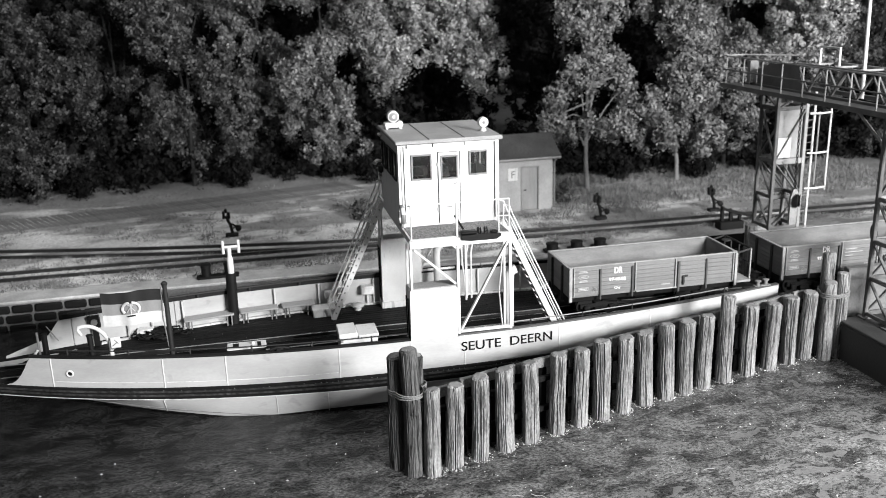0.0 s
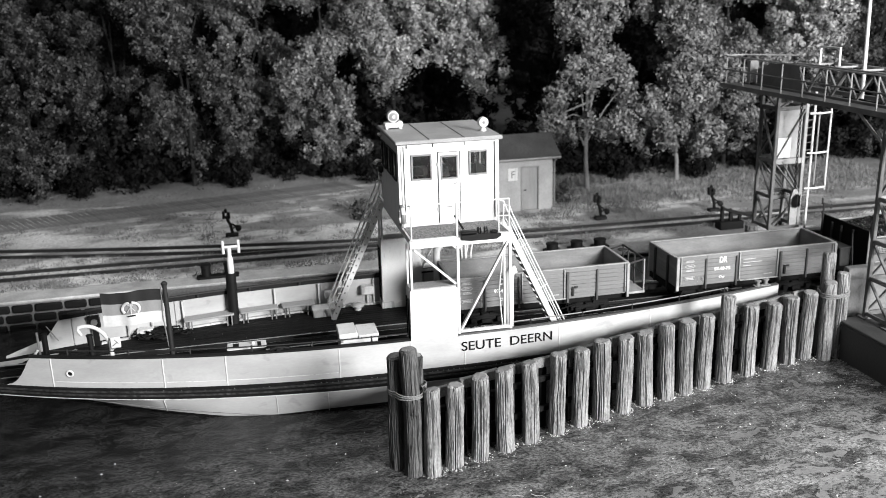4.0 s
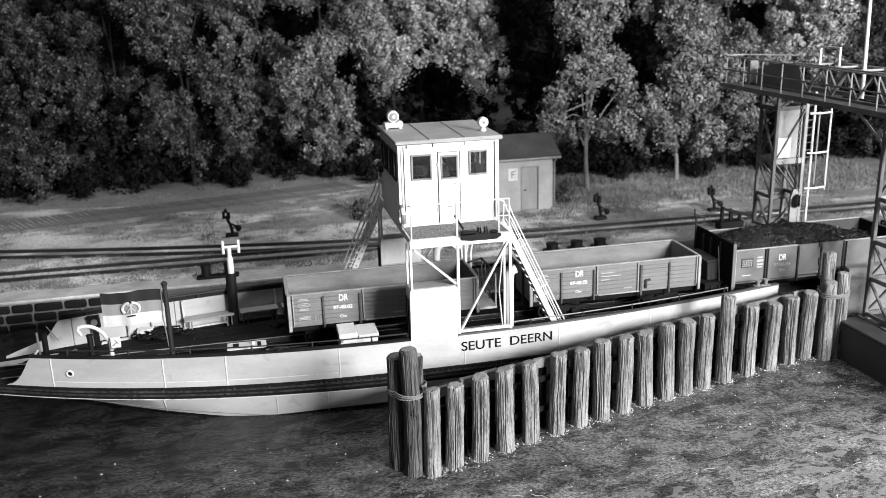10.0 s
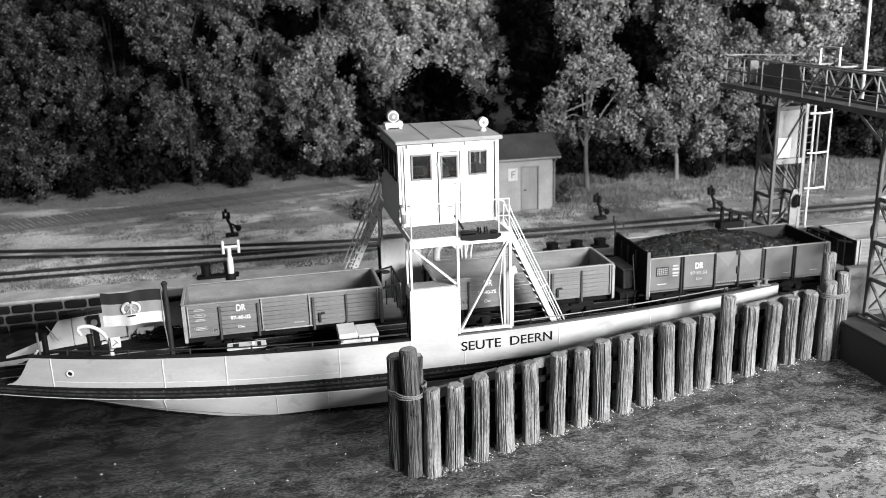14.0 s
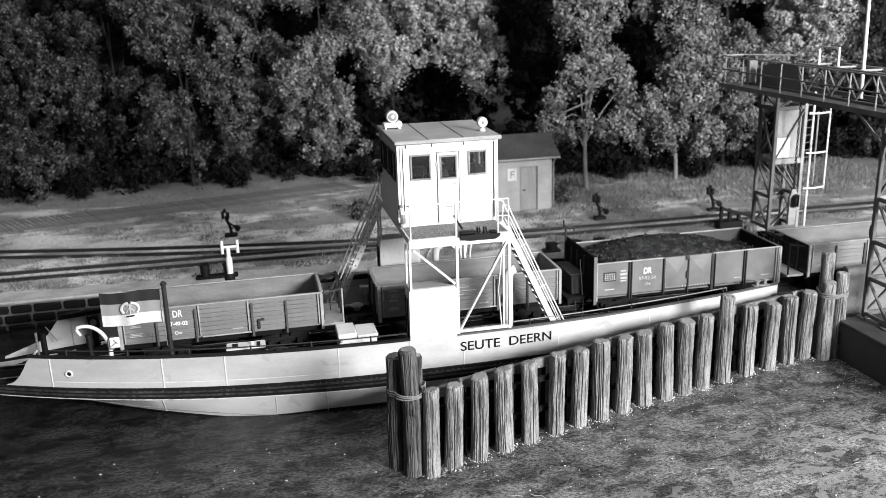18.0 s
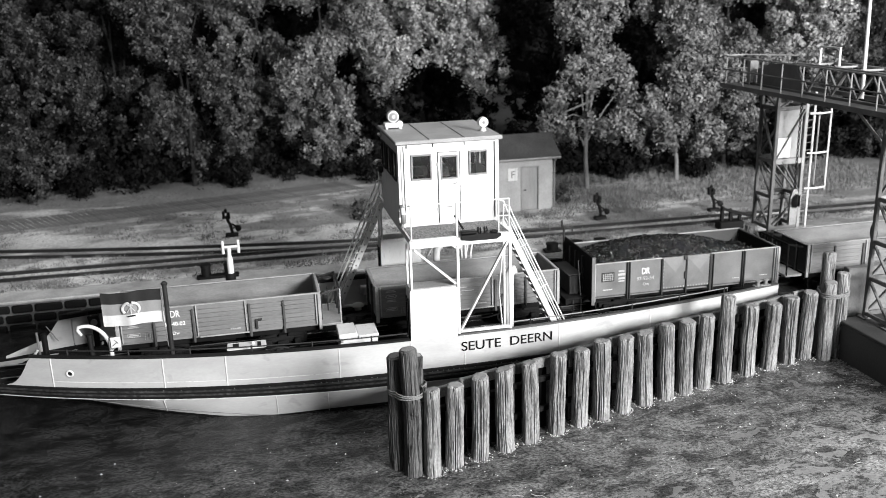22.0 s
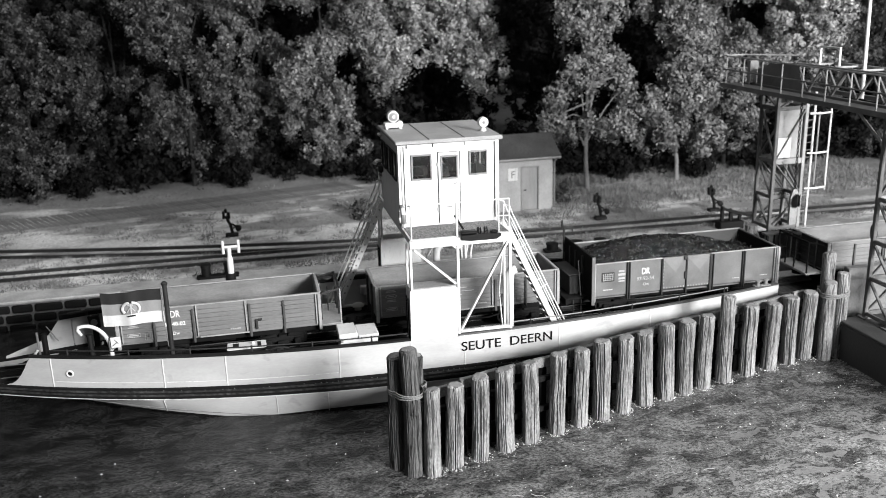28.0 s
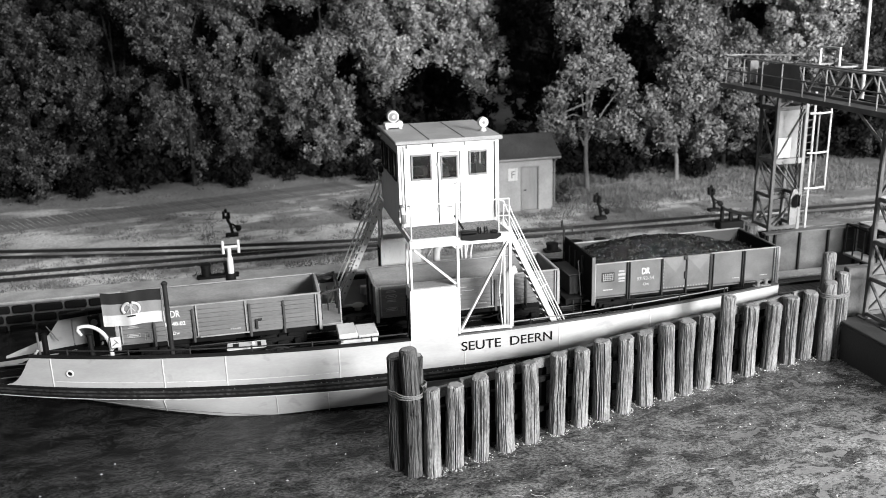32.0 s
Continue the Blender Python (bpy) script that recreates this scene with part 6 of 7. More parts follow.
part("side_box", Shape().box(-2.95, -2.68, 2.58, 2.86, 1.46, 1.74, 0.03), WHITE_WORN, lk)
part("pipe", Shape().tube([(-3.3, 2.75, 1.0), (-3.3, 2.75, 1.42)], 0.03, 7).tube([(-2.8, 2.75, 1.0), (-2.8, 2.75, 1.46)], 0.03, 7), WHITE_WORN, lk)
bb = thing("fuse_box", (-1.9, 2.75, 1.5), "pale box fixed to the bulwark inside", "box")
part("body", Shape().box(-2.2, -1.75, 2.62, 2.88, 1.42, 1.72, 0.03), WHITE_WORN, bb)
part("pipe", Shape().rod((-1.97, 2.8, 1.0), (-1.97, 2.8, 1.42), 0.035, 8), WHITE_WORN, bb)


def cowl(x, y, h, r, label):
    v = thing("ventilator", (x, y, 1.0), label, "ventilator", "white ventilators")
    pts = [(x, y, 1.0), (x, y, h - 0.25), (x + 0.02, y, h - 0.1), (x + 0.08, y, h), (x + 0.2, y, h + 0.04)]
    part("pipe", Shape().tube(pts, r, 14), WHITE, v)
    part("mouth", Shape().rod((x + 0.19, y, h + 0.035), (x + 0.215, y, h + 0.045), r * 0.86, 14), BLACK, v)
    part("flange", Shape().rod((x, y, 1.0), (x, y, 1.05), r + 0.06, 14), WHITE_WORN, v)


cowl(1.55, -2.15, 3.42, 0.135, "white vent pipe with a curved head by the bridge")
cowl(0.36, 2.3, 2.98, 0.12, "white vent pipe with a rounded head at the bulwark")
rack = thing("pipe_stand", (1.5, 2.45, 1.0), "thin white pipes rising beside the bulwark", "pipes")
for x in (1.42, 1.58):
    part("pipe", Shape().tube([(x, 2.45, 1.0), (x, 2.45, 2.6), (x + 0.05, 2.45, 2.9), (x, 2.45, 4.5)], 0.03, 7), WHITE, rack)

# flag on its staff
staff = thing("flagstaff", (-7.95, -2.0, 1.0), "dark flagstaff with a striped flag", "flag")
part("pole", Shape().rod((-7.95, -2.0, 1.0), (-7.95, -2.0, 3.90), 0.075, 10, 0.06).lathe((-7.95, -2.0, 3.90), [(0.08, 0), (0.09, 0.05), (0.04, 0.1)], 10), DARK_STEEL, staff)
part("halyard", Shape().tube([(-8.05, -2.0, 3.85), (-8.08, -2.0, 3.0), (-8.02, -2.02, 2.2), (-7.86, -2.05, 1.7)], 0.016, 5), ROPE, staff)
FW, FH, FX = 1.56, 0.93, -8.04


def flag_y(u, v):
    return -2.0 + 0.035 * math.sin(u * 5.2 + v * 0.8) * min(1, u * 1.2) + 0.015 * math.sin(u * 13)


def flag_band(v0, v1, material, label):
    nx, vs, fs = 26, [], []
    for side in (-0.006, 0.006):
        for v in (v0, v1):
            for i in range(nx):
                u = i / (nx - 1) * FW
                vs.append((FX - u, flag_y(u, v) + side, 3.80 - v * FH + 0.01 * u + 0.02 * math.sin(u * 4)))
    for i in range(nx - 1):
        a, b, c, d = i, nx + i, 2 * nx + i, 3 * nx + i
        fs += [(a, a + 1, b + 1, b), (c, d, d + 1, c + 1), (a, c, c + 1, a + 1), (b, b + 1, d + 1, d)]
    fs += [(0, nx, 3 * nx, 2 * nx), (nx - 1, 3 * nx - 1, 4 * nx - 1, 2 * nx - 1)]
    return part("flag_band", Shape().add(vs, fs), material, staff, label)


flag_band(0.0, 0.333, FLAG_BLACK, "black cloth band")
flag_band(0.333, 0.667, FLAG_RED, "mid-tone cloth band")
flag_band(0.667, 1.0, FLAG_GOLD, "pale cloth band")
eu, ez = 0.82, 3.34


def on_flag(dx, dz):
    return Vector((FX - eu + dx, flag_y(eu - dx, 0.5) - 0.03, ez + 0.82 * dz))


em = part("emblem", Shape().tube([on_flag(0.215 * math.cos(a), 0.215 * math.sin(a)) for a in np.linspace(radians(-40), radians(80), 16)], 0.037, 6).tube(
    [on_flag(0.215 * math.cos(a), 0.215 * math.sin(a)) for a in np.linspace(radians(100), radians(220), 16)], 0.037, 6), FLAG_GOLD, staff, "round wreath emblem in plain shapes")
part("emblem_centre", Shape().rod(on_flag(0, -0.16), on_flag(0, 0.14), 0.02, 6).rod(on_flag(-0.1, -0.1), on_flag(0.02, 0.1), 0.016, 6).rod(on_flag(0.1, -0.1), on_flag(-0.02, 0.1), 0.016, 6).rod(on_flag(-0.07, 0.13), on_flag(0.07, 0.13), 0.022, 6), LETTER_DULL, em)
part("emblem_ribbon", Shape().rod(on_flag(-0.10, -0.25), on_flag(0.10, -0.24), 0.022, 6), FLAG_BLACK, em)

# davit, bitts and gear at the open end
dv = thing("davit", (-9.56, -1.86, 1.0), "white curved davit arm on a post", "davit")
part("arm", Shape().tube([(-9.52, -1.86, 1.0), (-9.52, -1.86, 2.1)] + [(-10.12 + 0.60 * math.cos(a), -1.86, 2.15 + 0.76 * math.sin(a)) for a in np.linspace(0.05, 1.62, 12)] + [(-10.27, -1.86, 2.89), (-10.30, -1.86, 2.82), (-10.22, -1.86, 2.66)], 0.062, 10, 0.045), WHITE_WORN, dv)
pl = part("plate", Shape().box(-9.50, -9.24, -2.00, -1.96, 2.26, 2.56, 0.02), WHITE, dv)
part("cut_out", Shape().beam((-9.46, -2.002, 2.32), (-9.33, -2.002, 2.42), 0.006, 0.03).beam((-9.40, -2.002, 2.50), (-9.30, -2.002, 2.38), 0.006, 0.025), STEEL_GREY, pl, smooth=0)
part("bracket", Shape().box(-9.56, -9.4, -1.955, -1.88, 2.2, 2.5, 0.02), STEEL_GREY, dv)
po = thing("mooring_post", (-10.05, -1.6, 1.0), "slim black mooring post", "post")
part("post", Shape().rod((-10.05, -1.6, 1.0), (-10.08, -1.6, 2.52), 0.075, 10), BLACK, po)
part("cap", Shape().lathe((-10.08, -1.6, 2.52), [(0.09, 0), (0.09, 0.04), (0.03, 0.06)], 10), BLACK, po)
bt = thing("bitts", (-11.75, 0.6, 1.0), "dark bitts with a white frame at the deck end", "bollard")
part("post", Shape().rod((-11.75, 0.6, 1.0), (-11.75, 0.6, 1.93), 0.085, 12), BLACK, bt)
part("side_post", Shape().rod((-11.92, 0.55, 1.0), (-11.92, 0.55, 2.0), 0.035, 8), STEEL_GREY, bt)
part("white_frame", Shape().tube([(-11.9, 0.3, 1.55), (-12.1, 0.3, 1.3), (-12.13, 0.3, 1.15), (-11.85, 0.3, 1.15)], 0.04, 7), WHITE, bt)
part("lever", Shape().rod((-11.78, 1.15, 1.96), (-11.50, 1.15, 1.46), 0.017, 6), STEEL_GREY, bt)
wn_ = thing("winch", (-10.65, -1.3, 1.0), "small dark winch on the open deck end", "winch")
part("drum", Shape().lathe((-10.9, -1.25, 1.75), [(0.14, 0), (0.14, 0.04), (0.08, 0.05), (0.08, 0.3), (0.14, 0.31), (0.14, 0.35)], 14, (1, 0, 0)), DARK_STEEL, wn_)
part("bed", Shape().box(-11.0, -10.5, -1.4, -1.1, 1.0, 1.65, 0.03), BLACK, wn_)
# heap of dark netting on the deck
net = thing("net_heap", (-8.6, 1.75, 1.0), "heap of dark netting on the deck", "net")
rngn = random.Random(5)
for k in range(34):
    a, r0 = rngn.uniform(0, 6.28), rngn.uniform(0, 0.75)
    c = Vector((-8.6 + math.cos(a) * r0 * 1.1, 1.75 + math.sin(a) * r0 * 0.45, 1.04 + 0.28 * max(0, 1 - r0) * rngn.random()))
    pts = [c + Vector((math.cos(q) * rngn.uniform(0.1, 0.26), math.sin(q) * rngn.uniform(0.08, 0.2), rngn.uniform(0, 0.09))) for q in np.linspace(0, 6.0, 9)]
    part("strand", Shape().tube(pts, 0.028, 5), SHADE_AND_NET, net)
dn = thing("dark_drum", (-10.5, 1.3, 1.0), "dark cable drum standing on edge by the bulwark", "drum")
part("flange", Shape().loft([[(-10.68, y, 1.98), (-10.36, y, 2.0), (-10.33, y, 1.62), (-10.62, y, 1.60)] for y in (1.52, 1.66)]).box(-10.58, -10.42, 1.54, 1.64, 1.0, 1.61, 0.01), BLACK, dn)
part("hub", Shape().lathe((-10.50, 1.50, 1.80), [(0.02, 0), (0.10, 0.0), (0.10, 0.02), (0.02, 0.02)], 14, (0, 1, 0)), STEEL_GREY, dn)
bx = thing("white_chest", (-9.2, 2.0, 1.0), "low white chests at the bulwark", "chest")
part("body", Shape().box(-9.35, -8.85, 1.75, 2.05, 1.0, 1.3, 0.02), WHITE_WORN, bx)
part("lid", Shape().box(-8.78, -8.4, 1.7, 2.0, 1.0, 1.2, 0.02), WHITE_WORN, bx)
cl = thing("cleat", (-5.1, -half_beam(-5.1) + 0.05, sheer(-5.1) + 0.055), "dark mooring cleat on the cap rail", "cleat")
part("horn", Shape().tube([(-5.35, -half_beam(-5.1) + 0.02, sheer(-5.1) + 0.10), (-5.2, -half_beam(-5.1) + 0.02, sheer(-5.1) + 0.14), (-5.0, -half_beam(-5.1) + 0.02, sheer(-5.1) + 0.14), (-4.85, -half_beam(-5.1) + 0.02, sheer(-5.1) + 0.10)], 0.04, 8), BLACK, cl)
part("foot", Shape().box(-5.2, -5.0, -half_beam(-5.1) - 0.03, -half_beam(-5.1) + 0.08, sheer(-5.1) + 0.055, sheer(-5.1) + 0.13, 0.02), BLACK, cl)
bo = thing("twin_bollard", (9.85, -1.9, 2.0), "pale twin bollard on the cap rail", "bollard")
for x in (9.72, 10.02):
    part("post", Shape().lathe((x, -half_beam(x) + 0.08, sheer(x) + 0.056), [(0.06, 0), (0.06, 0.13), (0.10, 0.15), (0.10, 0.18), (0.04, 0.2)], 12), STEEL_GREY, bo)
part("foot", Shape().box(9.6, 10.15, -half_beam(9.85) + 0.0, -half_beam(9.85) + 0.16, sheer(9.85) + 0.05, sheer(9.85) + 0.075, 0.006), STEEL_GREY, bo)

# ---- quay side things ----
def quay_bollards(x, y, z, posts, h, r, label):
    q = thing("quay_bollard", (x, y, z), label, "bollard", "iron quay bollards")
    part("foot", Shape().box(x + posts[0] - 0.35, x + posts[-1] + 0.35, y - 0.2, y + 0.2, z, z + 0.1, 0.03), BLACK, q)
    for dx in posts:
        part("post", Shape().lathe((x + dx, y, z + 0.1), [(r, 0), (r * 0.96, h * 0.8), (r * 1.08, h * 0.84), (r * 1.08, h), (r * 0.8, h + 0.02)], 16), BLACK, q)


quay_bollards(-7.0, 7.2, 1.10, (-0.42, 0.42), 0.42, 0.18, "pair of black iron bollards on the quay edge")
for bx_ in (6.05, 7.08, 8.08):
    quay_bollards(bx_, 6.85, 1.0, (0.0,), 0.24, 0.24, "low black iron bollard on the quay edge")


def point_lever(x, y, rz, label):
    p = thing("point_lever", (x, y, 1.0), label, "switch stand", "switch stands")
    part("base", Shape().box(x - 0.25, x + 0.3, y - 0.15, y + 0.15, 1.0, 1.16, 0.03), BLACK, p)
    part("stand", Shape().tube([(x + 0.05, y, 1.15), (x, y, 1.5), (x - 0.1, y, 1.75), (x - 0.14, y, 1.95)], 0.07, 7), BLACK, p)
    part("lantern", Shape().box(x - 0.32, x - 0.2, y - 0.1, y + 0.1, 1.82, 2.16, 0.03).box(x - 0.12, x + 0.02, y - 0.1, y + 0.1, 1.8, 2.1, 0.03).box(x - 0.22, x - 0.1, y - 0.06, y + 0.06, 2.08, 2.26, 0.03), BLACK, p)
    part("weight", Shape().lathe((x + 0.3, y - 0.1, 1.34), [(0.08, 0), (0.13, 0.03), (0.13, 0.14), (0.08, 0.17)], 10, (0.3, 1, 0.2)), BLACK, p)
    part("arm", Shape().beam((x - 0.02, y, 1.62), (x + 0.34, y, 1.38), 0.06, 0.06, 0.01).beam((x, y, 1.3), (x + 0.3, y, 1.5), 0.05, 0.05, 0.01), BLACK, p)


point_lever(-6.55, 13.3, 0, "black switch stand with lantern beside the curved track")
point_lever(9.75, 10.9, 0, "black switch stand beside the quay track")
point_lever(15.2, 10.6, 0, "black switch stand among dry grass")

stop = thing("buffer_stop", (14.3, 7.8, 1.0), "dark timber buffer stop with posts at the quay end", "buffer stop")
part("sill", Shape().box(13.85, 14.95, 7.55, 8.05, 1.0, 1.34, 0.03), BLACK, stop)
for x, h in ((14.02, 2.0), (14.42, 1.8), (14.86, 1.62)):
    part("post", Shape().box(x - 0.07, x + 0.07, 7.72, 7.86, 1.34, h, 0.02), BLACK, stop)
part("beam", Shape().beam((13.95, 7.70, 1.92), (15.35, 7.62, 1.50), 0.09, 0.13, 0.02), BLACK, stop)
part("strut", Shape().beam((14.42, 7.82, 1.85), (14.95, 8.5, 1.02), 0.1, 0.1, 0.02), BLACK, stop)
fence_rail = thing("guard_rail", (16.0, 7.4, 1.0), "thin pale guard rail beside the portal foot", "railing")
for x in (15.4, 16.5, 17.6):
    part("post", Shape().rod((x, 7.35, 1.0), (x, 7.35, 1.62), 0.035, 7), CRANE, fence_rail)
part("rail", Shape().rod((15.3, 7.35, 1.62), (17.7, 7.35, 1.62), 0.035, 7), CRANE_LIGHT, fence_rail)

# small shed
shed = thing("shed", (6.6, 14.8, 1.0), "small plastered shed with a dark roof", "shed")
SX0, SX1, SY0, SY1, EV = 4.7, 8.45, 13.6, 16.2, 3.55
ws = Shape()
for a, b, c, d in ((SX0, 6.9, 1.0, EV), (6.9, 7.72, 3.08, EV), (7.72, SX1, 1.0, EV)):
    ws.box(a, b, SY0, SY0 + 0.14, c, d)
part("front_wall", ws, SHED_WALL, shed, smooth=0)
part("back_wall", Shape().box(SX0, SX1, SY1 - 0.14, SY1, 1.0, EV), SHED_WALL, shed, smooth=0)
for x in (SX0, SX1 - 0.14):
    part("side_wall", Shape().loft([[(xx, SY0 + 0.14, 1.0), (xx, SY1 - 0.14, 1.0), (xx, SY1 - 0.14, EV), (xx, (SY0 + SY1) / 2, 4.25), (xx, SY0 + 0.14, EV)] for xx in (x, x + 0.14)]), SHED_WALL, shed, smooth=0)
dd = part("door", Shape().box(6.92, 7.70, SY0 + 0.05, SY0 + 0.10, 1.02, 3.06, 0.01), SHED_DOOR, shed, "grey boarded door")
part("door_handle", Shape().rod((7.02, SY0 + 0.02, 1.98), (7.14, SY0 + 0.02, 1.98), 0.03, 7), BLACK, dd)
part("door_frame", Shape().box(6.86, 6.9, SY0 - 0.02, SY0 + 0.02, 1.0, 3.12, 0.008).box(7.72, 7.76, SY0 - 0.02, SY0 + 0.02, 1.0, 3.12, 0.008).box(6.9, 7.72, SY0 - 0.02, SY0 + 0.02, 3.08, 3.12, 0.008), SHED_DOOR, shed)
ym = (SY0 + SY1) / 2
for s in (-1, 1):
    part("roof_slope", Shape().loft([[(x, ym + s * 1.6, EV - 0.06), (x, ym, 4.36), (x, ym, 4.46), (x, ym + s * 1.62, EV + 0.05)] for x in (SX0 - 0.25, SX1 + 0.3)]), SHED_ROOF, shed, smooth=0)
part("gutter", Shape().rod((SX0 - 0.2, SY0 - 0.32, EV - 0.04), (SX1 + 0.28, SY0 - 0.32, EV - 0.04), 0.06, 8), STEEL_GREY, shed)
part("downpipe", Shape().tube([(SX1 + 0.05, SY0 - 0.3, EV - 0.08), (SX1 + 0.05, SY0 - 0.05, EV - 0.3), (SX1 + 0.05, SY0 - 0.05, 1.1)], 0.05, 8), STEEL_GREY, shed)
sg = part("sign", Shape().box(6.24, 6.70, SY0 - 0.03, SY0 - 0.004, 2.48, 3.06, 0.006), WHITE, shed, "white square sign")
lettering("letter", "F", 0.50, (6.47, SY0 - 0.034, 2.60), STEEL_GREY, sg)

# ---- trees ----
def leaf_cloud(name, lobes, n, size, seed, material, spray=0.40, droop=0.6):
    """Many small leaves in hanging sprays on the skins of several lobes (x, y, z, rx, ry, rz); the leaves of a spray face outwards together."""
    g = np.random.default_rng(seed)
    lob = np.array(lobes)
    wgt = lob[:, 3] * lob[:, 5]
    per = 90
    m = max(1, n // per)
    which = g.choice(len(lob), m, p=wgt / wgt.sum())
    d = g.normal(size=(m, 3))
    d /= np.linalg.norm(d, axis=1)[:, None]
    c = lob[which, :3] + d * lob[which, 3:] * (g.uniform(0.45, 1.08, m) ** 0.6)[:, None]
    wide = g.uniform(0.45, 1.0, m) * spray
    e = g.normal(size=(m, per, 3))
    e /= np.linalg.norm(e, axis=2)[..., None]
    e[..., 2] = np.where(e[..., 2] < 0, e[..., 2] * (1 + droop), e[..., 2] * 0.8)
    shell = g.uniform(0.3, 1.0, (m, per, 1)) ** 0.5
    ragged = 1 + 0.34 * g.normal(size=(m, per, 1))
    leaf = (c[:, None] + e * shell * ragged * wide[:, None, None]).reshape(-1, 3)
    k = len(leaf)
    face = (0.75 * e + 0.55 * d[:, None] + 0.55 * g.normal(size=(m, per, 3))).reshape(-1, 3)
    face /= np.linalg.norm(face, axis=1)[:, None]
    u = np.cross(face, g.normal(size=(k, 3)))
    u /= np.linalg.norm(u, axis=1)[:, None]
    v = np.cross(face, u)
    s = (g.uniform(0.55, 1.35, k) * size)[:, None]
    verts = np.stack([leaf - u * s, leaf - v * s * 0.6, leaf + u * s, leaf + v * s * 0.6], 1).reshape(-1, 3)
    return cloud(name, verts, np.arange(4 * k).reshape(-1, 4), material)


def tree(at, height, lobes, n, seed, material, label, size=0.12, trunk_r=0.16, lean=0.0, limbs=6, crook=0.12):
    t = thing("tree", at, label, "tree", "trees behind the quay")
    # Front trunks get the lit bark tone, those deeper in the shaded one.
    bark = BARK if at[1] < 20 else BARK_SHADED
    r = random.Random(seed)
    o = Vector(at)
    top = Vector((lean, r.uniform(-0.2, 0.2), height * 0.8))
    pts = [o + Vector((top.x * f + crook * math.sin(5 * f + seed), top.y * f, top.z * f)) for f in np.linspace(0, 1, 9)]
    pts[0].z -= 0.1
    trunk = part("trunk", Shape().tube(pts, trunk_r, 10, trunk_r * 0.2), bark, t)
    for k in range(limbs):
        f = 0.28 + 0.6 * k / limbs
        b = pts[int(f * 8)].lerp(pts[int(f * 8) + 1], f * 8 - int(f * 8))
        lb = lobes[r.randrange(len(lobes))]
        e = o + Vector(lb[:3]) + Vector((r.uniform(-0.4, 0.4), r.uniform(-0.4, 0.4), r.uniform(0, 0.5)))
        mid = b.lerp(e, 0.5) + Vector((0, 0, 0.25))
        part("limb", Shape().tube([b, mid, e], trunk_r * 0.45, 7, trunk_r * 0.1), bark, trunk)
    crown = new("crown", leaf_cloud("crown", lobes, n, size, seed, material))
    crown.parent = t
    return t


def lobes_for(seed, w, z0, z1, count, depth=0.8):
    r = random.Random(seed)
    out = []
    for k in range(count):
        f = (k + 0.5) / count
        z = z0 + (z1 - z0) * f
        wide = w * (0.55 + 0.6 * math.sin(math.pi * min(1, f * 0.9 + 0.12)))
        q = w * r.uniform(0.30, 0.48)
        if k % 3 == 0 and z0 < 1.0:
            out.append((r.uniform(-1, 1) * wide * 0.6, -wide * 0.85, z0 + (z1 - z0) * f * 0.75, w * 0.36, w * 0.3, w * 0.34))
        out.append((r.uniform(-1, 1) * wide * 0.75, r.uniform(-1, 1) * wide * 0.75 * depth, z + r.uniform(-0.5, 0.5), q, q * 0.9, q * 0.85))
    return out


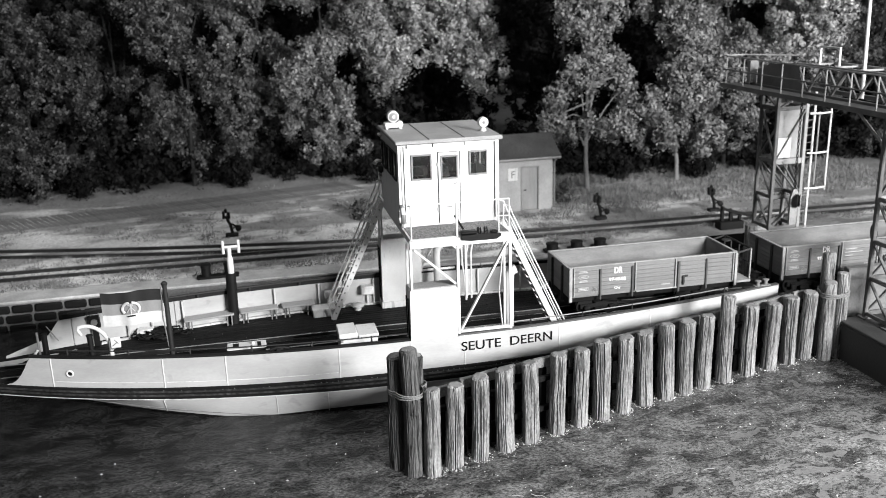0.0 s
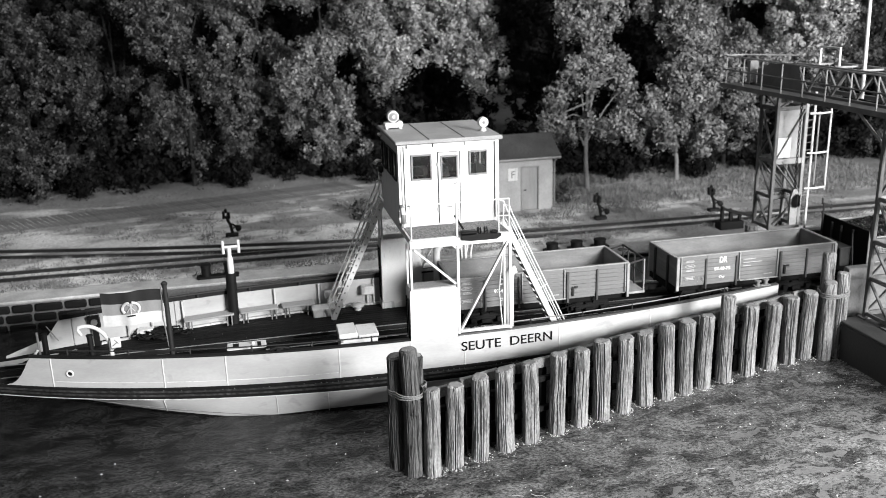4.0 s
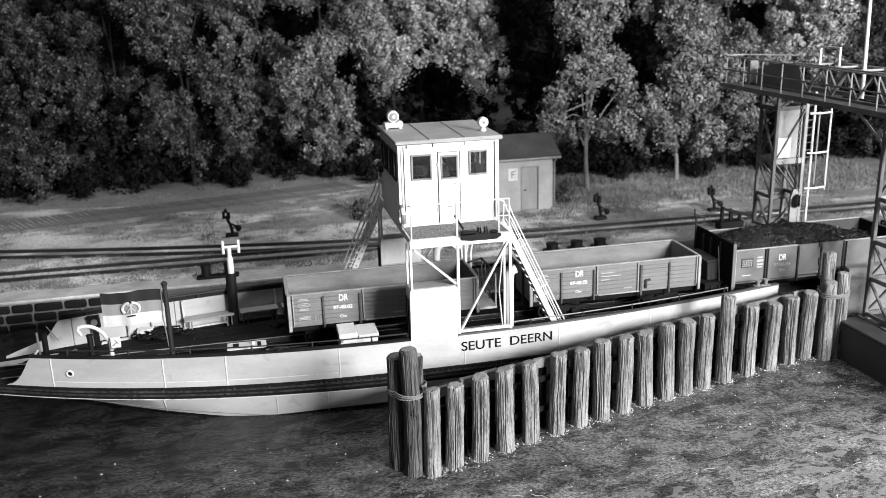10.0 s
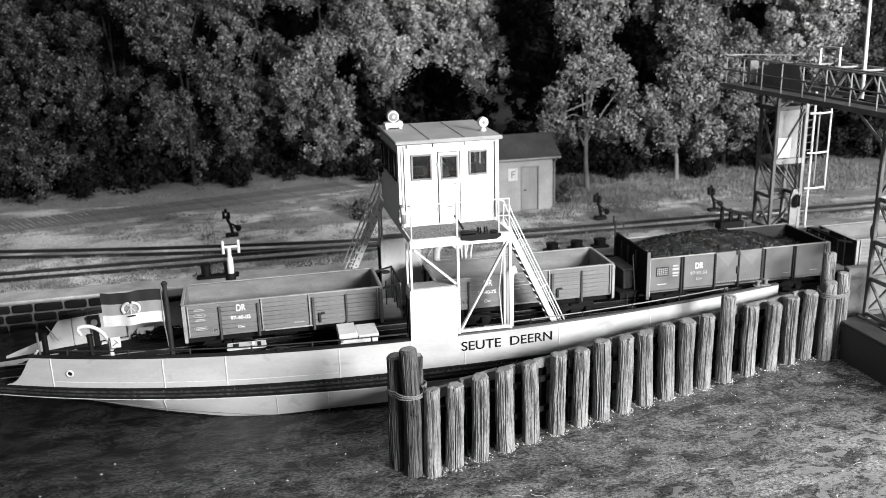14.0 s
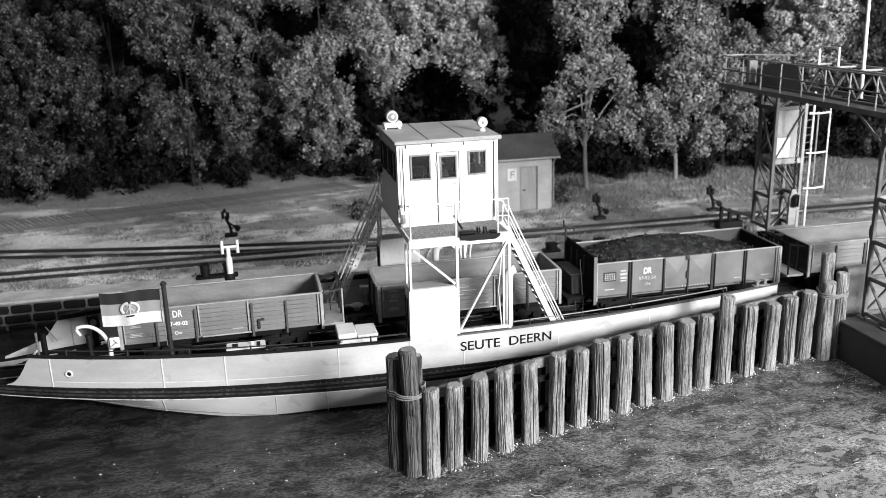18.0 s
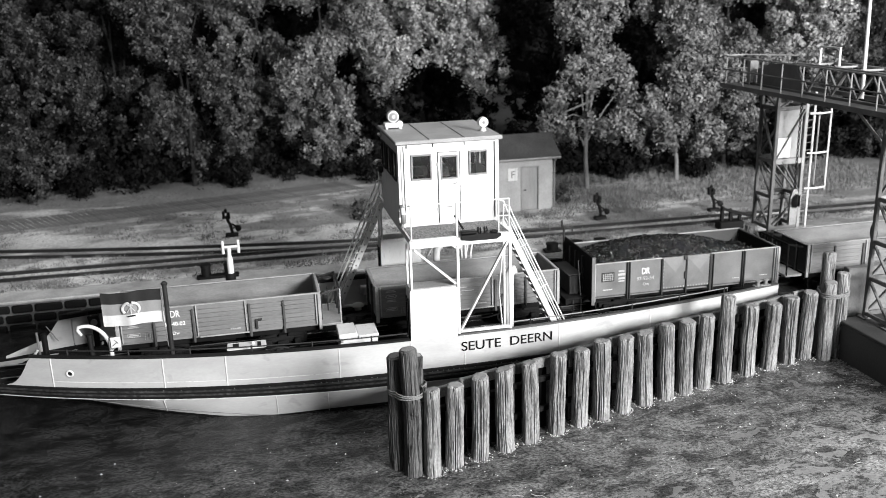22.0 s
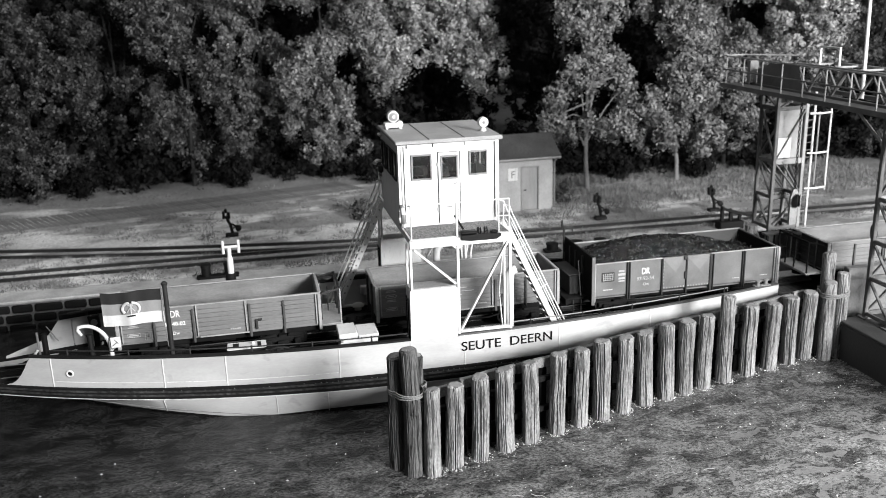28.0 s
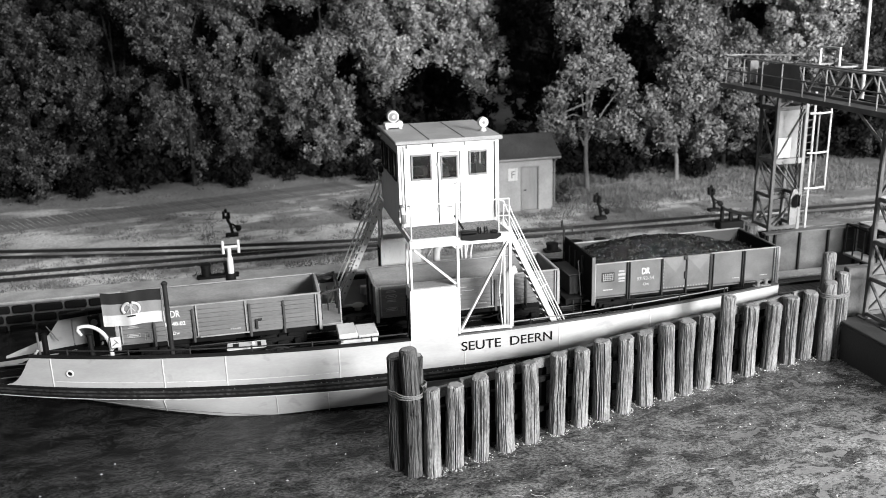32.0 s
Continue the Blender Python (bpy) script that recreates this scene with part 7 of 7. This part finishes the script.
def forest():
    # standing singly in front: an open crown in arcs of hanging sprays round a bare fork
    open_crown = [(-1.9, 0.2, 3.4, 0.75, 0.7, 0.75), (-2.3, 0.0, 2.7, 0.6, 0.6, 0.6), (-1.0, -0.3, 3.0, 0.7, 0.6, 0.5), (-1.3, 0.3, 4.8, 0.8, 0.7, 0.8), (-0.5, -0.3, 6.0, 0.95, 0.8, 0.9), (0.7, 0.0, 6.9, 0.95, 0.8, 0.9),
                  (1.6, 0.3, 6.0, 0.85, 0.7, 0.9), (2.1, 0.0, 4.9, 0.6, 0.6, 0.8), (2.2, 0.2, 3.6, 0.65, 0.6, 0.6), (0.9, -0.4, 3.2, 0.7, 0.6, 0.5), (1.7, -0.2, 2.8, 0.6, 0.6, 0.4), (-0.3, -0.4, 3.6, 0.5, 0.5, 0.5), (0.2, 0.6, 7.8, 0.9, 0.8, 0.8), (-0.7, 0.4, 8.7, 1.0, 0.9, 0.9), (1.0, 0.4, 8.8, 1.1, 0.9, 1.0), (0.2, 0.5, 10.3, 1.3, 1.0, 1.1)]
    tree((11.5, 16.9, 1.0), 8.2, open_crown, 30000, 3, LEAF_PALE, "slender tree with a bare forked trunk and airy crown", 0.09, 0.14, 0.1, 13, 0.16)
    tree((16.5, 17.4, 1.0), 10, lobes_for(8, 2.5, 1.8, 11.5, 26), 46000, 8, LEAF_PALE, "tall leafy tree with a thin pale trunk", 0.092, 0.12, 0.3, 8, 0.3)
    bushy = tree((-17.0, 26.0, 1.0), 13, lobes_for(11, 3.3, 0.9, 14, 30), 50000, 11, LEAF, "dense dark tree with foliage to the ground", 0.09, 0.12)
    b2 = tree((-8.5, 24.9, 1.0), 13, lobes_for(17, 3.1, 1.0, 14, 30), 52000, 17, LEAF_MID, "dense tree with foliage to the ground", 0.09, 0.12)
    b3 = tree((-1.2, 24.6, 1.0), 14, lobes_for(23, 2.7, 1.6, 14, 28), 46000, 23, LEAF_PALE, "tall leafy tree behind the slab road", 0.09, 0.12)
    b4 = tree((3.4, 27.6, 1.0), 14, lobes_for(29, 3.3, 5.2, 15.5, 32), 52000, 29, LEAF_LIT, "tall tree with pale foliage, its light put into the colour", 0.09, 0.07)
    dusk = tree((-13.5, 31.5, 1.0), 14, lobes_for(41, 4.4, 0.8, 17, 34), 46000, 41, LEAF_SHADED, "broad tree deep in the wood, leaves coloured as in shade", 0.13, 0.16)
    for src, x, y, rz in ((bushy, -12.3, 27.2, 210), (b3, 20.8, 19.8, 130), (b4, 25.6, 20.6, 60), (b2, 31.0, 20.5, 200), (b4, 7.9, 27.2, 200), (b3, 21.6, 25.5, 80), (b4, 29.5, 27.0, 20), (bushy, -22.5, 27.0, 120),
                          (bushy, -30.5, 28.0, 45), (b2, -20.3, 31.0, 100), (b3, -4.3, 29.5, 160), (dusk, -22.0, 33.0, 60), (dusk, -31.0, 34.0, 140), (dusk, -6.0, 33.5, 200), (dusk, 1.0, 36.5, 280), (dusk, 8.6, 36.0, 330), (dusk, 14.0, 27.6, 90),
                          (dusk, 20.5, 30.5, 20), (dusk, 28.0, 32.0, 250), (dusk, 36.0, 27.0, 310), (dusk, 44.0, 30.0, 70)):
        copy_thing(src, pose(x, y, 1.0, 0, 0, rz))
    for x, y, s, sd in ((-0.7, 14.6, 0.5, 51), (9.3, 14.9, 0.42, 52), (-20.5, 23.2, 0.9, 53), (-14.2, 23.6, 0.9, 54), (-6.4, 23.8, 1.0, 55), (1.0, 22.6, 0.9, 56), (13.9, 18.6, 0.8, 57), (18.3, 17.4, 0.8, 58), (22.5, 16.0, 0.7, 59)):
        b = thing("bush", (x, y, 1.0), "low ragged bush at the edge of the wood" if y > 16 else "small ragged bush in dry grass", "bush", "bushes")
        g = random.Random(sd)
        for k in range(5):
            a = g.uniform(0, 6.28)
            part("stem", Shape().tube([(x, y, 0.95), (x + math.cos(a) * s * 0.3, y + math.sin(a) * s * 0.3, 1.0 + s * 0.6), (x + math.cos(a) * s * 0.6, y + math.sin(a) * s * 0.5, 1.0 + s * 1.2)], 0.03, 5, 0.01), BARK_SHADED, b)
        cr = new("crown", leaf_cloud("crown", [(g.uniform(-s, s) * 0.7, g.uniform(-s, s) * 0.5, s * g.uniform(0.5, 1.3), s * 0.6, s * 0.5, s * 0.6) for _ in range(6)], int(2600 * s + 500), 0.085, sd, LEAF_SHADED if y > 16 else LEAF_MID))
        cr.parent = b


forest()


def undergrowth():
    g = random.Random(77)
    lob = []
    for k in range(330):
        x = g.uniform(-36, 46)
        y0 = 24.6 if x < 2 else (24.6 - (x - 2) * 0.40 if x < 16 else 19.0)
        h = g.uniform(0.9, 2.3)
        lob.append((x, y0 + 6.5 * g.random() ** 1.4, 1.0 + h * g.uniform(0.2, 0.9), g.uniform(0.9, 1.8), g.uniform(0.8, 1.4), h))
    ob = new("undergrowth", leaf_cloud("undergrowth", lob, 120000, 0.13, 78, LEAF_SHADED, 0.6))
    tagged(ob, "dense undergrowth below the trees, coloured as in shade", "undergrowth", kind="stuff")


def far_woods():
    g = random.Random(91)
    lob = [(g.uniform(-55, 75), g.uniform(44, 56), g.uniform(2, 17), g.uniform(3, 5), g.uniform(2, 4), g.uniform(3, 4.5)) for _ in range(120)]
    ob = new("far_woods", leaf_cloud("far_woods", lob, 70000, 0.24, 92, LEAF_SHADED, 1.3))
    tagged(ob, "dense woods far behind the quay, coloured as in shade", "woods", kind="stuff")


undergrowth()
far_woods()
# Added near-black sheet: fills the gaps between trees with painted shade.
solid("backdrop", Shape().box(-110, 150, 62, 62.5, 0.5, 48), SHADE_AND_NET, (0, 62, 0), "near-black sheet for the shade deep in the wood", "woods", kind="structure", smooth=0)


# ---- grass and loose stones ----
def grass():
    g = np.random.default_rng(12)
    n = 110000
    x, y = g.uniform(-22, 28, n), 7.7 + 17 * g.random(n) ** 1.3
    dens = np.array([noise.noise(Vector((a * 0.42, b * 0.85, 3.3))) + 0.45 * noise.noise(Vector((a * 1.5, b * 2.2, 9.1))) for a, b in zip(x, y)])
    right = np.clip((x - 3) / 8, 0, 1) * np.clip((y - 10.8) / 2, 0, 1)
    keep = dens + 0.6 * right + g.normal(0, 0.05, n) > 0.24
    road_y = 18.6 + 0.16 * (x + 17) + 0.003 * (x + 17) ** 2
    keep &= ~((np.abs(y - road_y) < 1.1) & (x < 0))
    l1 = 9.55 - 0.02 * x
    bend = np.maximum(0.0, 7.5 - x)
    l2 = 9.5 + 2.4e-2 * bend ** 1.75 * 0.55 + 0.02 * bend
    keep &= (np.minimum(np.abs(y - l1), np.abs(y - l2)) > 0.62) | (g.random(n) < 0.12)
    keep &= ~((x > 4.6) & (x < 8.6) & (y > 13.4) & (y < 16.4))
    x, y, right = x[keep], y[keep], right[keep]
    k = len(x)
    h = g.uniform(0.04, 0.13, k) + 0.2 * right * g.random(k)
    a = g.uniform(0, 6.28, k)
    w = 0.016 + 0.012 * g.random(k)
    lx, ly = g.normal(0, 0.06, k), g.normal(0, 0.06, k)
    z = np.full(k, 0.985)
    v = np.stack([np.stack([x - np.cos(a) * w, y - np.sin(a) * w, z], -1), np.stack([x + np.cos(a) * w, y + np.sin(a) * w, z], -1), np.stack([x + lx, y + ly, z + h], -1)], 1).reshape(-1, 3)
    # tussocks: tight clumps of taller blades, thickest beside the rails and in the meadow
    m = 1700
    cx, cy = g.uniform(-22, 26, m), 8.0 + 13 * g.random(m) ** 1.5
    near_rail = np.minimum(np.abs(cy - (9.55 - 0.02 * cx)), np.abs(cy - (9.5 + 2.4e-2 * np.maximum(0.0, 7.5 - cx) ** 1.75 * 0.55 + 0.02 * np.maximum(0.0, 7.5 - cx))))
    meadow = np.clip((cx - 8) / 5, 0, 1) * np.clip((cy - 11.5) / 2, 0, 1)
    patch = np.array([noise.noise(Vector((a * 0.33, b * 0.6, 5.1))) for a, b in zip(cx, cy)])
    ok = (near_rail > 0.56) & ((patch > 0.12) | (near_rail < 0.95) & (g.random(m) < 0.7) | (g.random(m) < meadow)) & ~((cx > 4.4) & (cx < 8.8) & (cy > 13.2) & (cy < 16.6))
    ok &= ~((np.abs(cy - (18.6 + 0.16 * (cx + 17) + 0.003 * (cx + 17) ** 2)) < 1.5) & (cx < 1))
    cx, cy, per = cx[ok], cy[ok], 85
    q = len(cx) * per
    rad, ang = 0.30 * g.random(q) ** 0.7, g.uniform(0, 6.28, q)
    bx, by = np.repeat(cx, per) + rad * np.cos(ang), np.repeat(cy, per) + rad * np.sin(ang)
    bh = (np.repeat(g.uniform(0.07, 0.20, len(cx)), per)) * g.uniform(0.5, 1.2, q)
    ba, bw = g.uniform(0, 6.28, q), 0.010
    zz = np.full(q, 0.985)
    tuft = np.stack([np.stack([bx - np.cos(ba) * bw, by - np.sin(ba) * bw, zz], -1), np.stack([bx + np.cos(ba) * bw, by + np.sin(ba) * bw, zz], -1),
                     np.stack([bx + 0.35 * rad * np.cos(ang) + g.normal(0, 0.04, q), by + 0.35 * rad * np.sin(ang) + g.normal(0, 0.04, q), zz + bh], -1)], 1).reshape(-1, 3)
    v = np.concatenate([v, tuft])
    k += q
    ob = new("grass", cloud("grass", v, np.arange(3 * k).reshape(-1, 3), GRASS))
    tagged(ob, "patchy dry grass between the tracks", "grass", kind="stuff")
    m = 6000
    x = g.uniform(-22, 30, m)
    y = np.where(g.random(m) < 0.6, 9.55 - 0.02 * x + g.normal(0, 0.55, m), 8.0 + 12 * g.random(m) ** 1.5)
    y = np.maximum(y, 7.7)
    s = g.uniform(0.012, 0.036, m)
    base = np.array([(1, 0, 0), (0, 1, 0), (-1, 0, 0), (0, -1, 0), (0, 0, 0.8), (0, 0, -0.6)])
    vv = ((base[None] + g.uniform(-0.3, 0.3, (m, 6, 3))) * s[:, None, None] + np.stack([x, y, np.full(m, 1.005)], -1)[:, None, :]).reshape(-1, 3)
    ob = new("ballast_stones", cloud("ballast_stones", vv, (tri[None] + 6 * np.arange(m)[:, None, None]).reshape(-1, 3), STONES))
    tagged(ob, "loose pale ballast stones along the tracks", "gravel", kind="stuff")


grass()


def motions():
    """The train rolls aboard and stops; later its last wagon is drawn off again."""
    s = [(0.0, 11.12), (0.5, 10.60), (1.0, 10.13), (1.5, 9.64), (2.0, 9.18), (2.5, 8.74), (3.0, 8.28), (3.5, 7.84), (4.5, 6.98), (5.5, 6.12), (6.0, 5.68), (6.5, 5.25), (7.0, 4.83), (7.5, 4.43),
         (8.0, 4.03), (8.5, 3.66), (9.0, 3.30), (9.5, 2.92), (10.0, 2.54), (10.5, 2.17), (11.0, 1.79), (11.5, 1.42), (12.0, 1.06), (12.5, 0.69), (13.0, 0.33), (13.5, -0.02), (14.0, -0.39),
         (14.5, -0.75), (15.0, -1.09), (15.5, -1.38), (16.0, -1.61), (16.5, -1.79), (17.0, -1.93), (17.5, -2.03), (18.0, -2.11), (18.5, -2.17), (19.0, -2.20), (19.5, -2.20)]
    away = [(25.8, 0.0), (26.2, 0.03), (26.6, 0.12), (27.0, 0.27), (27.5, 0.50), (28.0, 0.74), (28.5, 1.00), (29.0, 1.30), (29.5, 1.65), (30.0, 1.99), (30.5, 2.33), (31.0, 2.67), (31.5, 3.02), (32.0, 3.37)]
    for w, off in ((wagon_1, -7.30), (wagon_2, 0.0), (wagon_3, 6.70), (wagon_4, 14.23)):
        rows = [(t, pose(x + off, 0, RAILTOP)) for t, x in s]
        if w is wagon_4:
            rows += [(t, pose(-2.20 + off + d, 0, RAILTOP)) for t, d in away]
        else:
            rows.append((32.0, pose(-2.20 + off, 0, RAILTOP)))
        walk(w, rows)


motions()
